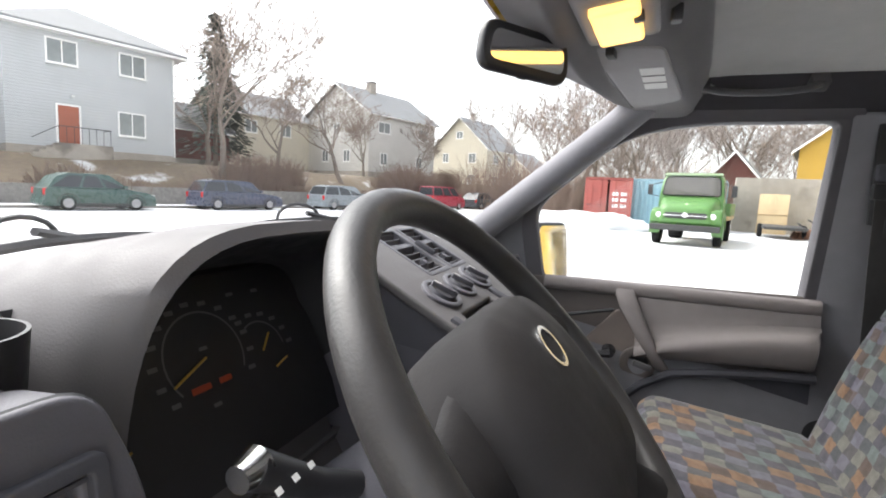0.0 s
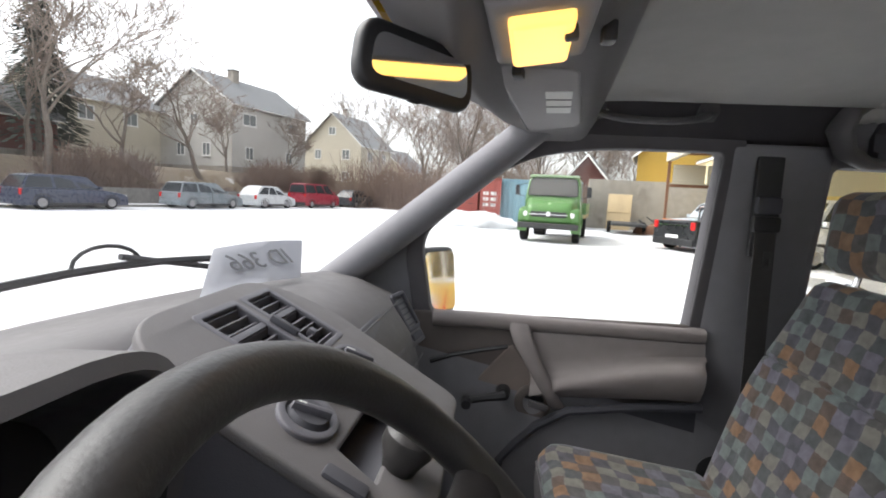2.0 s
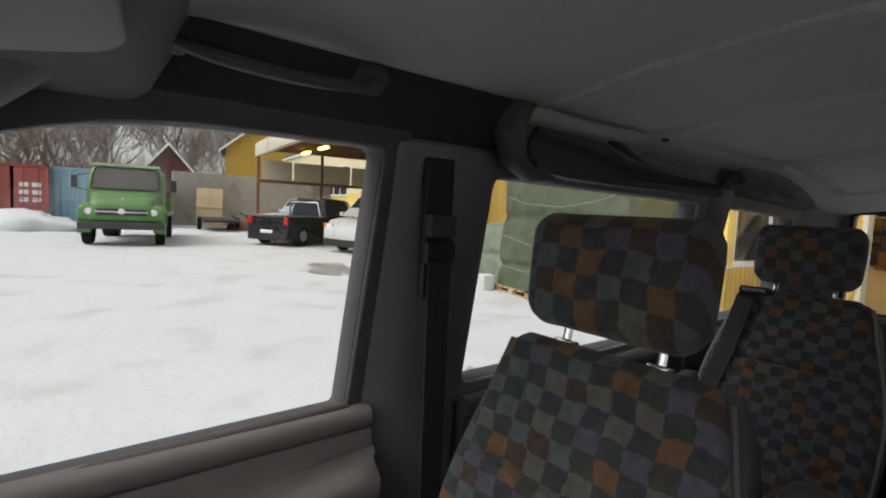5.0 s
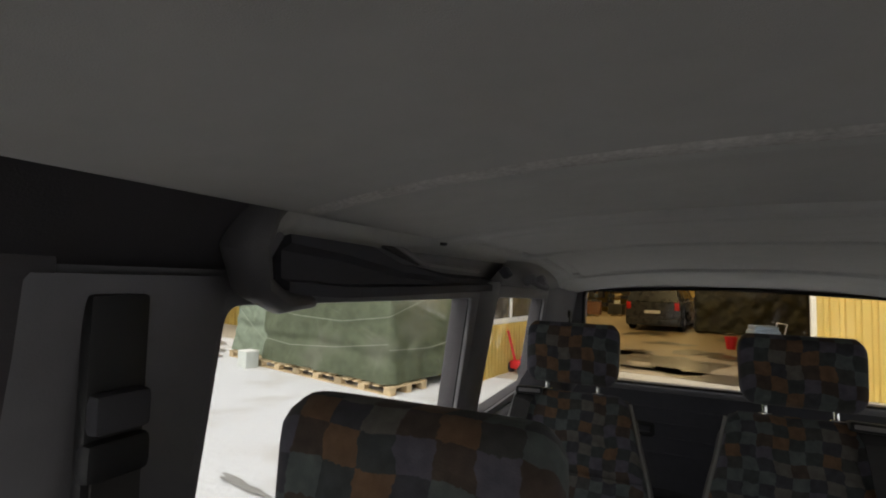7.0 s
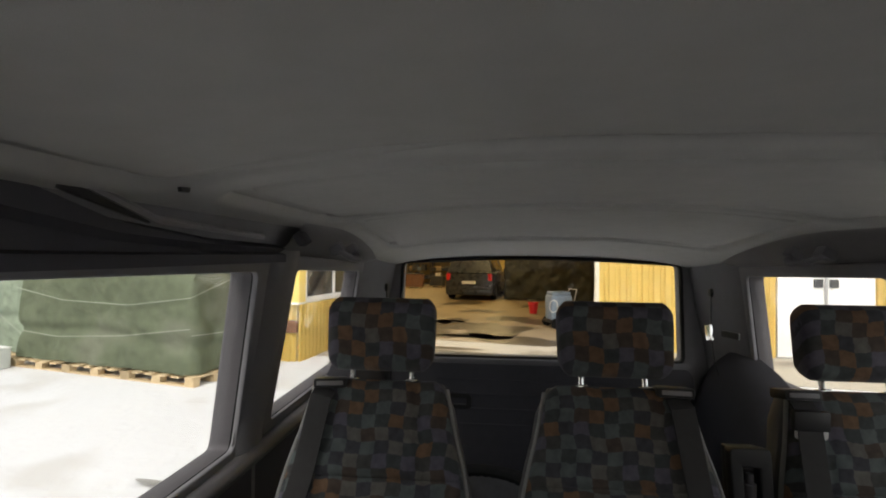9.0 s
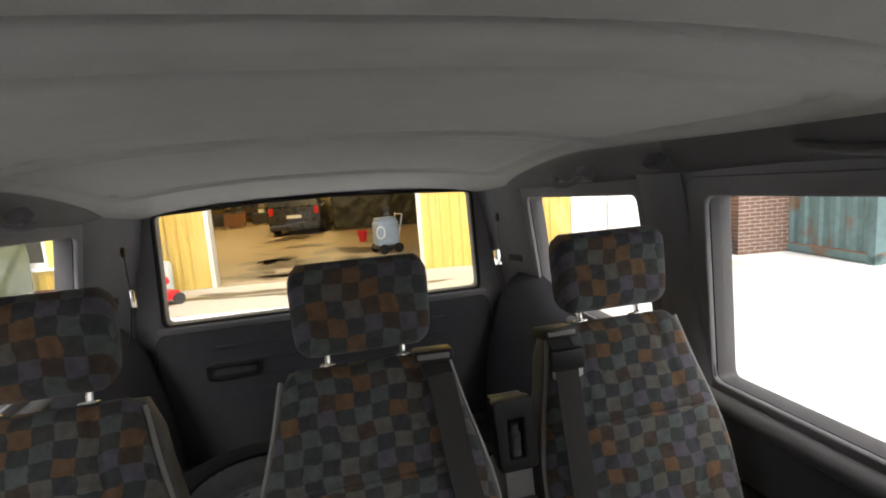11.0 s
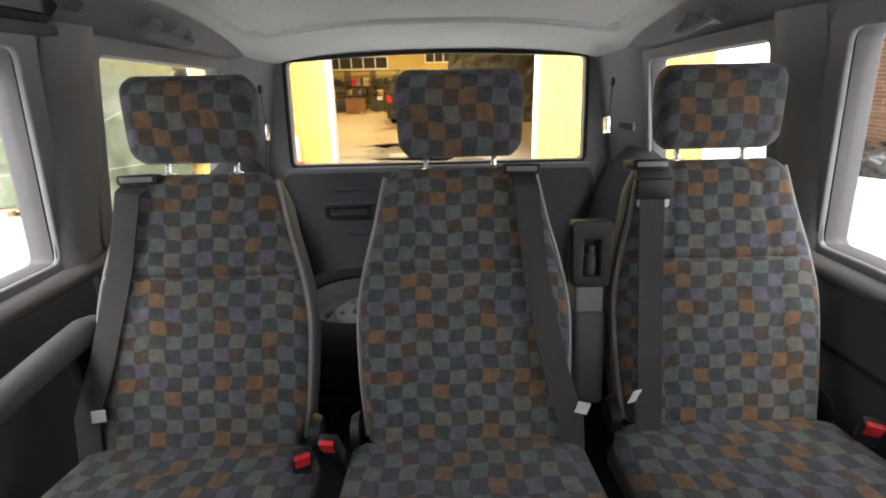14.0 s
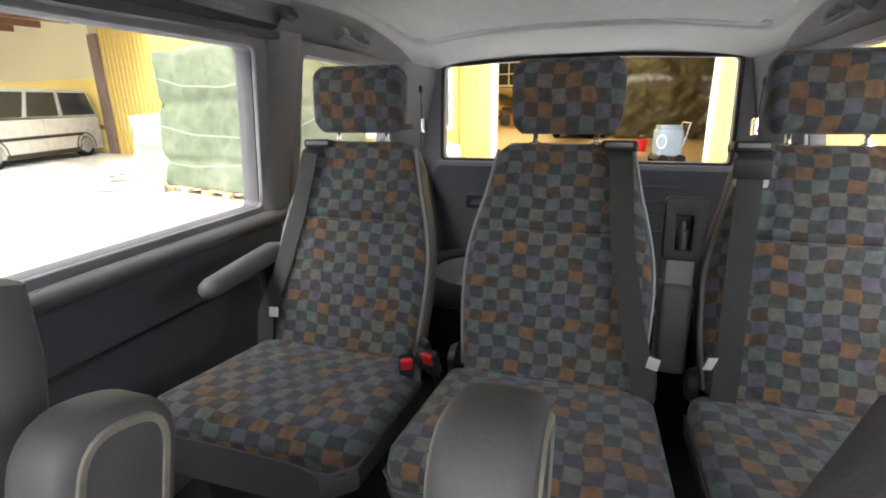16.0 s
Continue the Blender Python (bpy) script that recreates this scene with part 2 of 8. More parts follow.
M = dict(
    dash=mat("dash_plastic", (0.098, 0.096, 0.110), 0.55, 0, 0.10, 40, 0.35, 500, 0.0012),
    dash_top=mat("dash_top_plastic", (0.112, 0.106, 0.108), 0.65, 0, 0.10, 40, 0.35, 500, 0.0012),
    trim=mat("grey_trim", (0.240, 0.230, 0.240), 0.6, 0, 0.08, 30, 0.3, 400, 0.001),
    trim_dark=mat("dark_trim", (0.075, 0.075, 0.086), 0.75, 0, 0.12, 30, 0.3, 400, 0.001, spec=0.2),
    pillar=mat("pillar_trim", (0.20, 0.197, 0.212), 0.7, 0, 0.08, 30, 0.3, 400, 0.001, spec=0.25),
    roof=mat("headliner_fabric", (0.45, 0.446, 0.434), 0.95, 0, 0.06, 25, 0.35, 900, 0.001, spec=0.2),
    black=mat("black_plastic", (0.018, 0.018, 0.02), 0.45, 0, 0.2, 50, 0.15, 600, 0.0008),
    rubber=mat("black_rubber", (0.012, 0.012, 0.012), 0.85, 0, 0.25, 40, 0.3, 300, spec=0.15),
    leather=mat("steering_leather", (0.040, 0.038, 0.038), 0.42, 0, 0.25, 35, 0.3, 350, 0.001),
    belt=mat("belt_webbing", (0.040, 0.038, 0.038), 0.8, 0, 0.1, 60, 0.4, 900, 0.001),
    vinyl=mat("grey_vinyl", (0.092, 0.089, 0.094), 0.55, 0, 0.12, 30, 0.3, 300, 0.001),
    piping=mat("light_piping", (0.27, 0.265, 0.26), 0.6, 0, 0.1, 60, 0.1),
    fabric=fabric_mat("seat_fabric", 0.0315),
    fabric_dark=fabric_mat("seat_fabric_front", 0.0335),
    chrome=mat("chrome", (0.8, 0.8, 0.8), 0.18, 1.0, 0.05, 60, 0),
    alloy=mat("wheel_metal", (0.55, 0.55, 0.56), 0.38, 0.8, 0.15, 40, 0.1),
    red=mat("red_button", (0.65, 0.02, 0.03), 0.4, 0, 0.05, 60, 0),
    orange_d=glow("orange_display", (0.16, 0.025, 0.008), 0.06),
    needle=mat("amber_needle", (0.50, 0.30, 0.05), 0.5, 0, 0.05, 30, 0),
    white=mat("white_print", (0.75, 0.75, 0.73), 0.7, 0, 0.05, 30, 0),
    dial=mat("dial_grey", (0.12, 0.12, 0.12), 0.7, 0, 0.1, 30, 0),
    paper=mat("paper", (0.50, 0.51, 0.55), 0.8, 0, 0.03, 20, 0.05),
    ink=mat("ink", (0.10, 0.10, 0.11), 0.7, 0, 0.1, 20, 0),
    yellow=mat("yellow_paint", (0.72, 0.42, 0.02), 0.3, 0, 0.06, 10, 0.02),
    mirror=mat("mirror_glass", (0.9, 0.92, 0.95), 0.02, 1.0, 0.0, 10, 0),
    glass=glass_mat("window_glass"),
    dark_glass=mat("car_glass", (0.03, 0.035, 0.04), 0.08, 0, 0.1, 5, 0),
    carpet=mat("floor_mat", (0.030, 0.030, 0.032), 0.9, 0, 0.3, 40, 0.4, 300),
    snow=mat("trodden_snow", (0.65, 0.66, 0.68), 0.75, 0, 0.05, 6, 0.5, 8, 0.03, dirt=((0.565, 0.56, 0.555), 1.1, 0.54)),
    wet=mat("wet_asphalt", (0.12, 0.115, 0.11), 0.35, 0, 0.3, 8, 0.3, 40, 0.01, dirt=((0.45, 0.45, 0.44), 0.9, 0.5)),
    road=mat("snowy_road", (0.62, 0.63, 0.65), 0.7, 0, 0.06, 3, 0.3, 10, 0.02, dirt=((0.42, 0.42, 0.43), 0.3, 0.6)),
    stone=mat("rough_stone", (0.20, 0.19, 0.175), 0.9, 0, 0.35, 6, 0.8, 14, 0.06),
    concrete=mat("weathered_concrete", (0.33, 0.30, 0.26), 0.85, 0, 0.2, 3, 0.5, 20, 0.02, dirt=((0.17, 0.15, 0.13), 0.6, 0.56)),
    siding_grey=stripes_mat("grey_siding", (0.47, 0.49, 0.50), 2, 0.17),
    siding_white=stripes_mat("white_siding", (0.55, 0.54, 0.51), 2, 0.17),
    siding_cream=stripes_mat("cream_siding", (0.56, 0.52, 0.42), 2, 0.17),
    siding_red=stripes_mat("red_boards", (0.15, 0.055, 0.045), 0, 0.15),
    siding_yellow=stripes_mat("yellow_boards", (0.46, 0.29, 0.05), 2, 0.17),
    slate=stripes_mat("frosted_slate", (0.23, 0.235, 0.24), 2, 0.22, 0.02, 0.8),
    white_paint=mat("white_paint", (0.8, 0.8, 0.78), 0.5, 0, 0.05, 10, 0.05),
    door_wood=mat("red_brown_door", (0.30, 0.085, 0.045), 0.5, 0, 0.15, 12, 0.1),
    brick=stripes_mat("red_brick", (0.15, 0.082, 0.062), 2, 0.075, 0.008, 0.85, 0.7, 0.25, (0.42, 0.38, 0.34), 0.23),
    yellow_wall=mat("yellow_sheet", (0.88, 0.67, 0.20), 0.45, 0, 0.06, 3, 0.1, 30),
    cream_wall=mat("cream_plaster", (0.72, 0.64, 0.42), 0.8, 0, 0.08, 3, 0.15, 30),
    shop_floor=mat("workshop_floor", (0.30, 0.235, 0.155), 0.5, 0, 0.2, 3, 0.2, 20, dirt=((0.10, 0.08, 0.055), 0.5, 0.6)),
    tarp=mat("green_tarpaulin", (0.095, 0.112, 0.070), 0.68, 0, 0.30, 9, 0.8, 3.5, 0.05, spec=0.3, dirt=((0.13, 0.14, 0.10), 1.1, 0.55)),
    rope=mat("pale_rope", (0.25, 0.275, 0.22), 0.8, 0, 0.1, 40, 0.2),
    wood=mat("pale_wood", (0.52, 0.40, 0.24), 0.75, 0, 0.2, 10, 0.2, 60),
    cont_red=mat("container_red", (0.34, 0.085, 0.07), 0.6, 0, 0.12, 4, 0.1, 20, dirt=((0.20, 0.07, 0.05), 0.8, 0.62)),
    cont_blue=mat("container_blue", (0.20, 0.34, 0.40), 0.6, 0, 0.12, 4, 0.1, 20, dirt=((0.16, 0.20, 0.22), 0.8, 0.62)),
    cont_rust=mat("container_rusty", (0.105, 0.165, 0.172), 0.65, 0, 0.30, 10, 0.15, 20, spec=0.35, dirt=((0.17, 0.09, 0.05), 1.9, 0.54)),
    rust=mat("rusty_steel", (0.20, 0.10, 0.06), 0.85, 0, 0.3, 8, 0.3, 40),
    truck_pale=mat("truck_pale_green", (0.30, 0.42, 0.24), 0.45, 0, 0.12, 8, 0.05),
    truck_glass=mat("truck_glass", (0.085, 0.080, 0.072), 0.12, 0, 0.35, 3, 0),
    truck_green=mat("truck_green", (0.085, 0.20, 0.055), 0.4, 0, 0.12, 8, 0.05),
    bark=mat("bark", (0.19, 0.16, 0.135), 0.9, 0, 0.3, 20, 0.5, 60),
    twig=mat("twigs", (0.25, 0.205, 0.175), 0.9, 0, 0.25, 8, 0),
    hedge=mat("bare_hedge", (0.20, 0.145, 0.115), 0.9, 0, 0.3, 8, 0),
    fir=mat("fir_needles", (0.06, 0.075, 0.06), 0.9, 0, 0.3, 8, 0),
    iron=mat("dark_iron", (0.05, 0.05, 0.05), 0.6, 0.3, 0.2, 20, 0.1),
    orange=mat("orange_plastic", (0.75, 0.20, 0.03), 0.5, 0, 0.15, 10, 0.05),
    blue_plastic=mat("pale_blue_plastic", (0.25, 0.32, 0.40), 0.5, 0, 0.15, 10, 0.05),
    bag=mat("black_bag", (0.02, 0.02, 0.022), 0.3, 0, 0.2, 8, 0.8, 12, 0.04),
    shop_wall=mat("workshop_wall", (0.62, 0.47, 0.17), 0.8, 0, 0.15, 2, 0.1, 20),
    roof_felt=mat("roof_felt", (0.10, 0.10, 0.10), 0.9, 0, 0.2, 4, 0.2, 30),
    canopy_under=mat("canopy_boards", (0.30, 0.29, 0.27), 0.85, 0, 0.2, 3, 0.2, 20),
    fascia=mat("fascia_cream", (0.66, 0.60, 0.48), 0.7, 0, 0.1, 3, 0.1, 20, dirt=((0.42, 0.36, 0.27), 0.8, 0.58)),
    slush=mat("brown_slush", (0.46, 0.42, 0.35), 0.6, 0, 0.15, 3, 0.3, 20, 0.01, dirt=((0.22, 0.19, 0.15), 0.7, 0.58)),
    stain=mat("oily_stain", (0.085, 0.065, 0.045), 0.35, 0, 0.3, 6, 0.1, 30),
    puddle=mat("dark_puddle", (0.30, 0.295, 0.285), 0.35, 0, 0.35, 4, 0.1, 12, dirt=((0.40, 0.40, 0.39), 1.2, 0.55)),
    dark_tarp=mat("dark_sheet", (0.035, 0.035, 0.022), 0.6, 0, 0.4, 3, 0.6, 8, 0.03),
    tarp_pale=mat("pale_green_tarpaulin", (0.19, 0.23, 0.17), 0.6, 0, 0.25, 8, 0.8, 4, 0.05, spec=0.35),
    pale_plastic=mat("pale_plastic", (0.55, 0.58, 0.55), 0.5, 0, 0.1, 10, 0.05),
    shop_tube=glow("workshop_tube", (1.0, 0.80, 0.42), 4.0),
    mesh_band=mat("mesh_strip", (0.50, 0.49, 0.47), 0.9, 0, 0.30, 200, 0.7, 200, 0.002),
    worn=mat("worn_edging", (0.24, 0.22, 0.19), 0.6, 0, 0.25, 60, 0.2),
    hub=mat("hub_vinyl", (0.032, 0.030, 0.031), 0.7, 0, 0.12, 30, 0.3, 300, 0.001, spec=0.25),
    earth=mat("garden_earth", (0.16, 0.125, 0.085), 0.95, 0, 0.3, 4, 0.6, 12, 0.05, dirt=((0.62, 0.63, 0.64), 0.5, 0.60)),
    seal=mat("seal_rubber", (0.012, 0.012, 0.013), 0.9, 0, 0.2, 60, 0.1, spec=0.1),
    # silver rims of the loose wheels, darkened: deep shade put into the colour
    rim=mat("shaded_steel_rim", (0.13, 0.13, 0.135), 0.5, 0.2, 0.3, 25, 0.1, spec=0.4),
    # pale, hardly metallic: the sky's reflection on the tongue put into the colour
    steel=mat("sky_glint_steel", (0.80, 0.80, 0.79), 0.35, 0.25, 0.05, 60, 0),
    door=mat("door_plastic", (0.250, 0.223, 0.218), 0.6, 0, 0.08, 30, 0.3, 400, 0.001, spec=0.3),
    door_low=mat("door_panel_plastic", (0.120, 0.104, 0.098), 0.65, 0, 0.1, 30, 0.3, 400, 0.001, spec=0.25),
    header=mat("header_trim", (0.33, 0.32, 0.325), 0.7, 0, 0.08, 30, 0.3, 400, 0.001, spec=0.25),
    insert=mat("brown_insert", (0.20, 0.165, 0.145), 0.7, 0, 0.1, 30, 0.3, 400, 0.001),
    pale_glass=mat("pale_glass", (0.20, 0.22, 0.22), 0.15, 0, 0.2, 3, 0),
    brick_piece=mat("brick_piece", (0.15, 0.082, 0.062), 0.85, 0, 0.25, 30, 0.4, 80, 0.003),
    mortar=mat("mortar", (0.27, 0.25, 0.225), 0.9, 0, 0.15, 20, 0.3),
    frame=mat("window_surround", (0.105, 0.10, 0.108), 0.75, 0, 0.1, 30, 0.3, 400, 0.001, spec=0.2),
    car_rim=mat("car_rim", (0.30, 0.30, 0.31), 0.4, 0.4, 0.2, 30, 0),
    lamp_on=glow("lamp_yellow", (1.0, 0.72, 0.18), 6.0),
    dome=glow("dome_lamp", (1.0, 0.56, 0.12), 0.75),
    tail=mat("tail_lamp", (0.55, 0.02, 0.02), 0.2, 0, 0.1, 30, 0),
    head=mat("headlamp", (0.75, 0.76, 0.74), 0.12, 0, 0.05, 30, 0),
)

_n, _l = M["brick_piece"].node_tree.nodes, M["brick_piece"].node_tree.links
_oi, _mr, _vs = _n.new("ShaderNodeObjectInfo"), _n.new("ShaderNodeMapRange"), _n.new("ShaderNodeVectorMath")
_vs.operation = "SCALE"
_mr.inputs[3].default_value, _mr.inputs[4].default_value = 0.65, 1.35
_p = _n["Principled BSDF"]
_l.new(_p.inputs["Base Color"].links[0].from_socket, _vs.inputs[0])
_l.new(_oi.outputs["Random"], _mr.inputs[0])
_l.new(_mr.outputs[0], _vs.inputs["Scale"])
_l.new(_vs.outputs[0], _p.inputs["Base Color"])


def paint(name, c):
    return mat(name, c, 0.3, 0, 0.06, 6, 0.02)


# ---- mesh helpers ----
def mesh_of(bm, name, material, smooth=None):
    bmesh.ops.recalc_face_normals(bm, faces=bm.faces)
    me = bpy.data.meshes.new(name)
    bm.to_mesh(me)
    bm.free()
    for m in material if isinstance(material, (list, tuple)) else (material,):
        me.materials.append(m)
    if smooth is not None:
        me.shade_smooth()
        me.set_sharp_from_angle(angle=radians(smooth))
    return me


def part(name, bm, material, parent=None, label="", at=None, smooth=40):
    ob = new(name, mesh_of(bm, name, material, smooth))
    if parent is not None:
        ob.parent = parent
    if at is not None:
        ob.matrix_basis = at
    if label:
        ob["label"] = label
    return ob


def thing(name, label, category, group="", at=None, kind=""):
    ob = tagged(new(name), label, category, group, kind)
    if at is not None:
        ob.matrix_basis = at
    return ob


def box(x0, x1, y0, y1, z0, z1, bevel=0.0, seg=2, bm=None):
    bm = bm or bmesh.new()
    r = bmesh.ops.create_cube(bm, size=1.0, matrix=Matrix.Translation(((x0 + x1) / 2, (y0 + y1) / 2, (z0 + z1) / 2)) @ Matrix.Diagonal((x1 - x0, y1 - y0, z1 - z0, 1)))
    if bevel:
        vs = set(r["verts"])
        bmesh.ops.bevel(bm, geom=[e for e in bm.edges if e.verts[0] in vs and e.verts[1] in vs], offset=bevel, segments=seg, profile=0.6, affect="EDGES", clamp_overlap=True)
    return bm


def turned(bm, m):
    bmesh.ops.transform(bm, matrix=m, verts=bm.verts)
    return bm


def loft(rings, closed=True, cap=True, bm=None):
    """Skin through rings of equally many points."""
    bm = bm or bmesh.new()
    vs = [[bm.verts.new(p) for p in r] for r in rings]
    k = len(rings[0])
    for a, b in zip(vs, vs[1:]):
        for i in range(k if closed else k - 1):
            j = (i + 1) % k
            bm.faces.new((a[i], a[j], b[j], b[i]))
    if cap and closed:
        bm.faces.new(vs[0][::-1])
        bm.faces.new(vs[-1])
    return bm


def tube(points, radius, sides=8, bm=None, flat=1.0, cyclic=False):
    """Tube along points; radius one number or one a point; flat squeezes it along its second axis."""
    pts = [Vector(p) for p in points]
    rad = radius if isinstance(radius, (list, tuple)) else [radius] * len(pts)
    rings, ref = [], None
    for i, p in enumerate(pts):
        if cyclic:
            d = (pts[(i + 1) % len(pts)] - pts[i - 1]).normalized()
        else:
            d = (pts[min(i + 1, len(pts) - 1)] - pts[max(i - 1, 0)]).normalized()
        if ref is None or abs(ref.dot(d)) > 0.95:
            ref = Vector((0, 0, 1)) if abs(d.z) < 0.9 else Vector((1, 0, 0))
        a = d.cross(ref).normalized()
        b = d.cross(a).normalized()
        ref = -b if b.dot(ref) < 0 else b
        rings.append([p + rad[i] * (math.cos(2 * math.pi * k / sides) * a + flat * math.sin(2 * math.pi * k / sides) * b) for k in range(sides)])
    if cyclic:
        rings.append(rings[0])
    return loft(rings, True, not cyclic, bm)


def lathe(profile, seg=32, bm=None):
    """Profile of (radius, height) turned about z."""
    bm = bm or bmesh.new()
    vs = [[bm.verts.new((r * math.cos(2 * math.pi * k / seg), r * math.sin(2 * math.pi * k / seg), z)) for k in range(seg)] for r, z in profile]
    for a, b in zip(vs, vs[1:]):
        for i in range(seg):
            j = (i + 1) % seg
            bm.faces.new((a[i], a[j], b[j], b[i]))
    if profile[0][0] > 1e-5:
        bm.faces.new(vs[0][::-1])
    if profile[-1][0] > 1e-5:
        bm.faces.new(vs[-1])
    bmesh.ops.remove_doubles(bm, verts=bm.verts, dist=1e-6)
    return bm


def round_poly(points, r, seg=6):
    """Polygon with rounded corners; r one number or one a corner."""
    out, k = [], len(points)
    for i in range(k):
        p, a, b = Vector(points[i]), Vector(points[i - 1]), Vector(points[(i + 1) % k])
        q = r[i] if isinstance(r, (list, tuple)) else r
        da, db = (a - p), (b - p)
        q = min(q, da.length * 0.48, db.length * 0.48)
        s, e = p + da.normalized() * q, p + db.normalized() * q
        for j in range(seg + 1):
            t = j / seg
            out.append((1 - t) ** 2 * s + 2 * t * (1 - t) * p + t * t * e)
    return [(v.x, v.y) for v in out]


def plate(outer, holes=(), thick=0.02, bevel=0.0):
    """A flat sheet in x and y with holes, centred on z = 0."""
    cu = bpy.data.curves.new("plate", "CURVE")
    cu.dimensions, cu.fill_mode, cu.extrude, cu.bevel_depth, cu.bevel_resolution = "2D", "BOTH", thick / 2 - bevel, bevel, 2
    for loop in (outer, *holes):
        s = cu.splines.new("POLY")
        s.points.add(len(loop) - 1)
        for pt, (x, y) in zip(s.points, loop):
            pt.co = (x, y, 0, 1)
        s.use_cyclic_u = True
    ob = bpy.data.objects.new("plate", cu)
    scene.collection.objects.link(ob)
    me = bpy.data.meshes.new_from_object(ob.evaluated_get(bpy.context.evaluated_depsgraph_get()))
    bm = bmesh.new()
    bm.from_mesh(me)
    bpy.data.objects.remove(ob)
    bpy.data.curves.remove(cu)
    bpy.data.meshes.remove(me)
    bmesh.ops.remove_doubles(bm, verts=bm.verts, dist=1e-5)
    return bm


def cuts(bm, axis, values):
    for v in values:
        co, no = Vector((0, 0, 0)), Vector((0, 0, 0))
        co[axis], no[axis] = v, 1
        bmesh.ops.bisect_plane(bm, geom=bm.verts[:] + bm.edges[:] + bm.faces[:], plane_co=co, plane_no=no)
    return bm


def text_mesh(body, size, material, name, parent, at, thick=0.0004):
    cu = bpy.data.curves.new("t", "FONT")
    cu.body, cu.size, cu.align_x, cu.align_y, cu.extrude = body, size, "CENTER", "CENTER", thick
    ob = bpy.data.objects.new("t", cu)
    scene.collection.objects.link(ob)
    me = bpy.data.meshes.new_from_object(ob.evaluated_get(bpy.context.evaluated_depsgraph_get()))
    bpy.data.objects.remove(ob)
    me.materials.append(material)
    t = new(name, me)
    t.parent = parent
    t.matrix_basis = at
    return t


# ---- the van: shell, roof, floor, glass ----
def side_x(z):
    return 0.835 - max(z - 1.15, 0) * 0.20 - max(z - 1.62, 0) * 0.5


def to_side(bm, side, thick, levels):
    """Bend a plate drawn in (y, z) onto the van's side; side +1 is the passenger's."""
    cuts(bm, 1, levels)
    for v in bm.verts:
        y, z, d = v.co.x, v.co.y, v.co.z
        narrow = max(y - 0.9, 0) * 0.10
        v.co = (side * (side_x(z) - narrow + thick / 2 + d), y, z)
    return bm


FRONT_WIN = round_poly([(0.207, 1.138), (0.925, 1.132), (0.958, 1.365), (0.71, 1.585), (0.52, 1.620), (0.200, 1.622)], [0.02, 0.03, 0.06, 0.16, 0.10, 0.03])
SIDE_WIN = round_poly([(-0.995, 1.138), (-0.048, 1.138), (-0.030, 1.595), (-0.925, 1.585)], 0.03)
REAR_WIN = round_poly([(-1.90, 1.158), (-1.165, 1.145), (-1.130, 1.583), (-1.83, 1.562)], 0.03)
DOORWAY = round_poly([(0.19, 0.62), (1.06, 0.62), (1.02, 1.132), (0.958, 1.365), (0.71, 1.585), (0.52, 1.620), (0.20, 1.622)], [0.03, 0.05, 0.05, 0.06, 0.16, 0.10, 0.03])
SWING = Matrix.Translation((-0.85, 1.08, 0)) @ Matrix.Rotation(radians(-62), 4, "Z") @ Matrix.Translation((0.85, -1.08, 0))
for side, wname in ((1, "wall_right"), (-1, "wall_left")):
    outer = [(-2.24, 0.5), (1.66, 0.5), (1.66, 0.98), (1.22, 1.225), (0.735, 1.623), (0.66, 1.70), (-1.2, 1.70), (-2.24, 1.655)]
    bm = to_side(plate(outer, (FRONT_WIN if side > 0 else DOORWAY, SIDE_WIN, REAR_WIN), 0.06, 0.008), side, 0.06, (1.15, 1.3, 1.45, 1.6, 1.65))
    bm.normal_update()
    for f in bm.faces:
        c = f.calc_center_median()
        f.material_index = 1 if abs(c.x) > side_x(c.z) - max(c.y - 0.9, 0) * 0.10 + 0.05 and abs(f.normal.x) > 0.8 else 2 if abs(f.normal.x) < 0.8 else 0
    tagged(part(wname, bm, [M["pillar"], M["yellow"], M["frame"]], smooth=35), "grey plastic-trimmed side of a yellow van with three window openings", "van wall", kind="structure")
    for wn_, hole in (("window", FRONT_WIN), ("window", SIDE_WIN), ("window", REAR_WIN)):
        bm = to_side(plate([((x - sum(p[0] for p in hole) / len(hole)) * 1.02 + sum(p[0] for p in hole) / len(hole), (y - sum(p[1] for p in hole) / len(hole)) * 1.03 + sum(p[1] for p in hole) / len(hole)) for x, y in hole], (), 0.004), side, 0.06, (1.15, 1.3, 1.45, 1.6))
        w = tagged(part("window", bm, M["glass"]), "clear side window pane of a van", "window", kind="structure")
        w.visible_shadow = False
        mid = (sum(p[0] for p in hole) / len(hole), sum(p[1] for p in hole) / len(hole))
        grown = [(y + 0.030 * (1 if y > mid[0] else -1) * min(1, abs(y - mid[0]) * 6), z + 0.026 * (1 if z > mid[1] else -1) * min(1, abs(z - mid[1]) * 9)) for y, z in hole]
        shrunk = [(y - 0.006 * (1 if y > mid[0] else -1), z - 0.005 * (1 if z > mid[1] else -1)) for y, z in hole]
        part("window_frame", to_side(plate(grown, (shrunk,), 0.014, 0.004), side, -0.008, (1.15, 1.3, 1.45, 1.6)), M["frame"] if hole is FRONT_WIN else M["pillar"], w, "grey plastic window surround")
        seal = tube([(side * (side_x(z) - max(y - 0.9, 0) * 0.10 + 0.006), y, z) for y, z in hole], 0.008, 6, cyclic=True)
        part("window_seal", seal, M["seal"], w, "black rubber seal")
        if side < 0 and hole is FRONT_WIN:
            w.matrix_basis = SWING

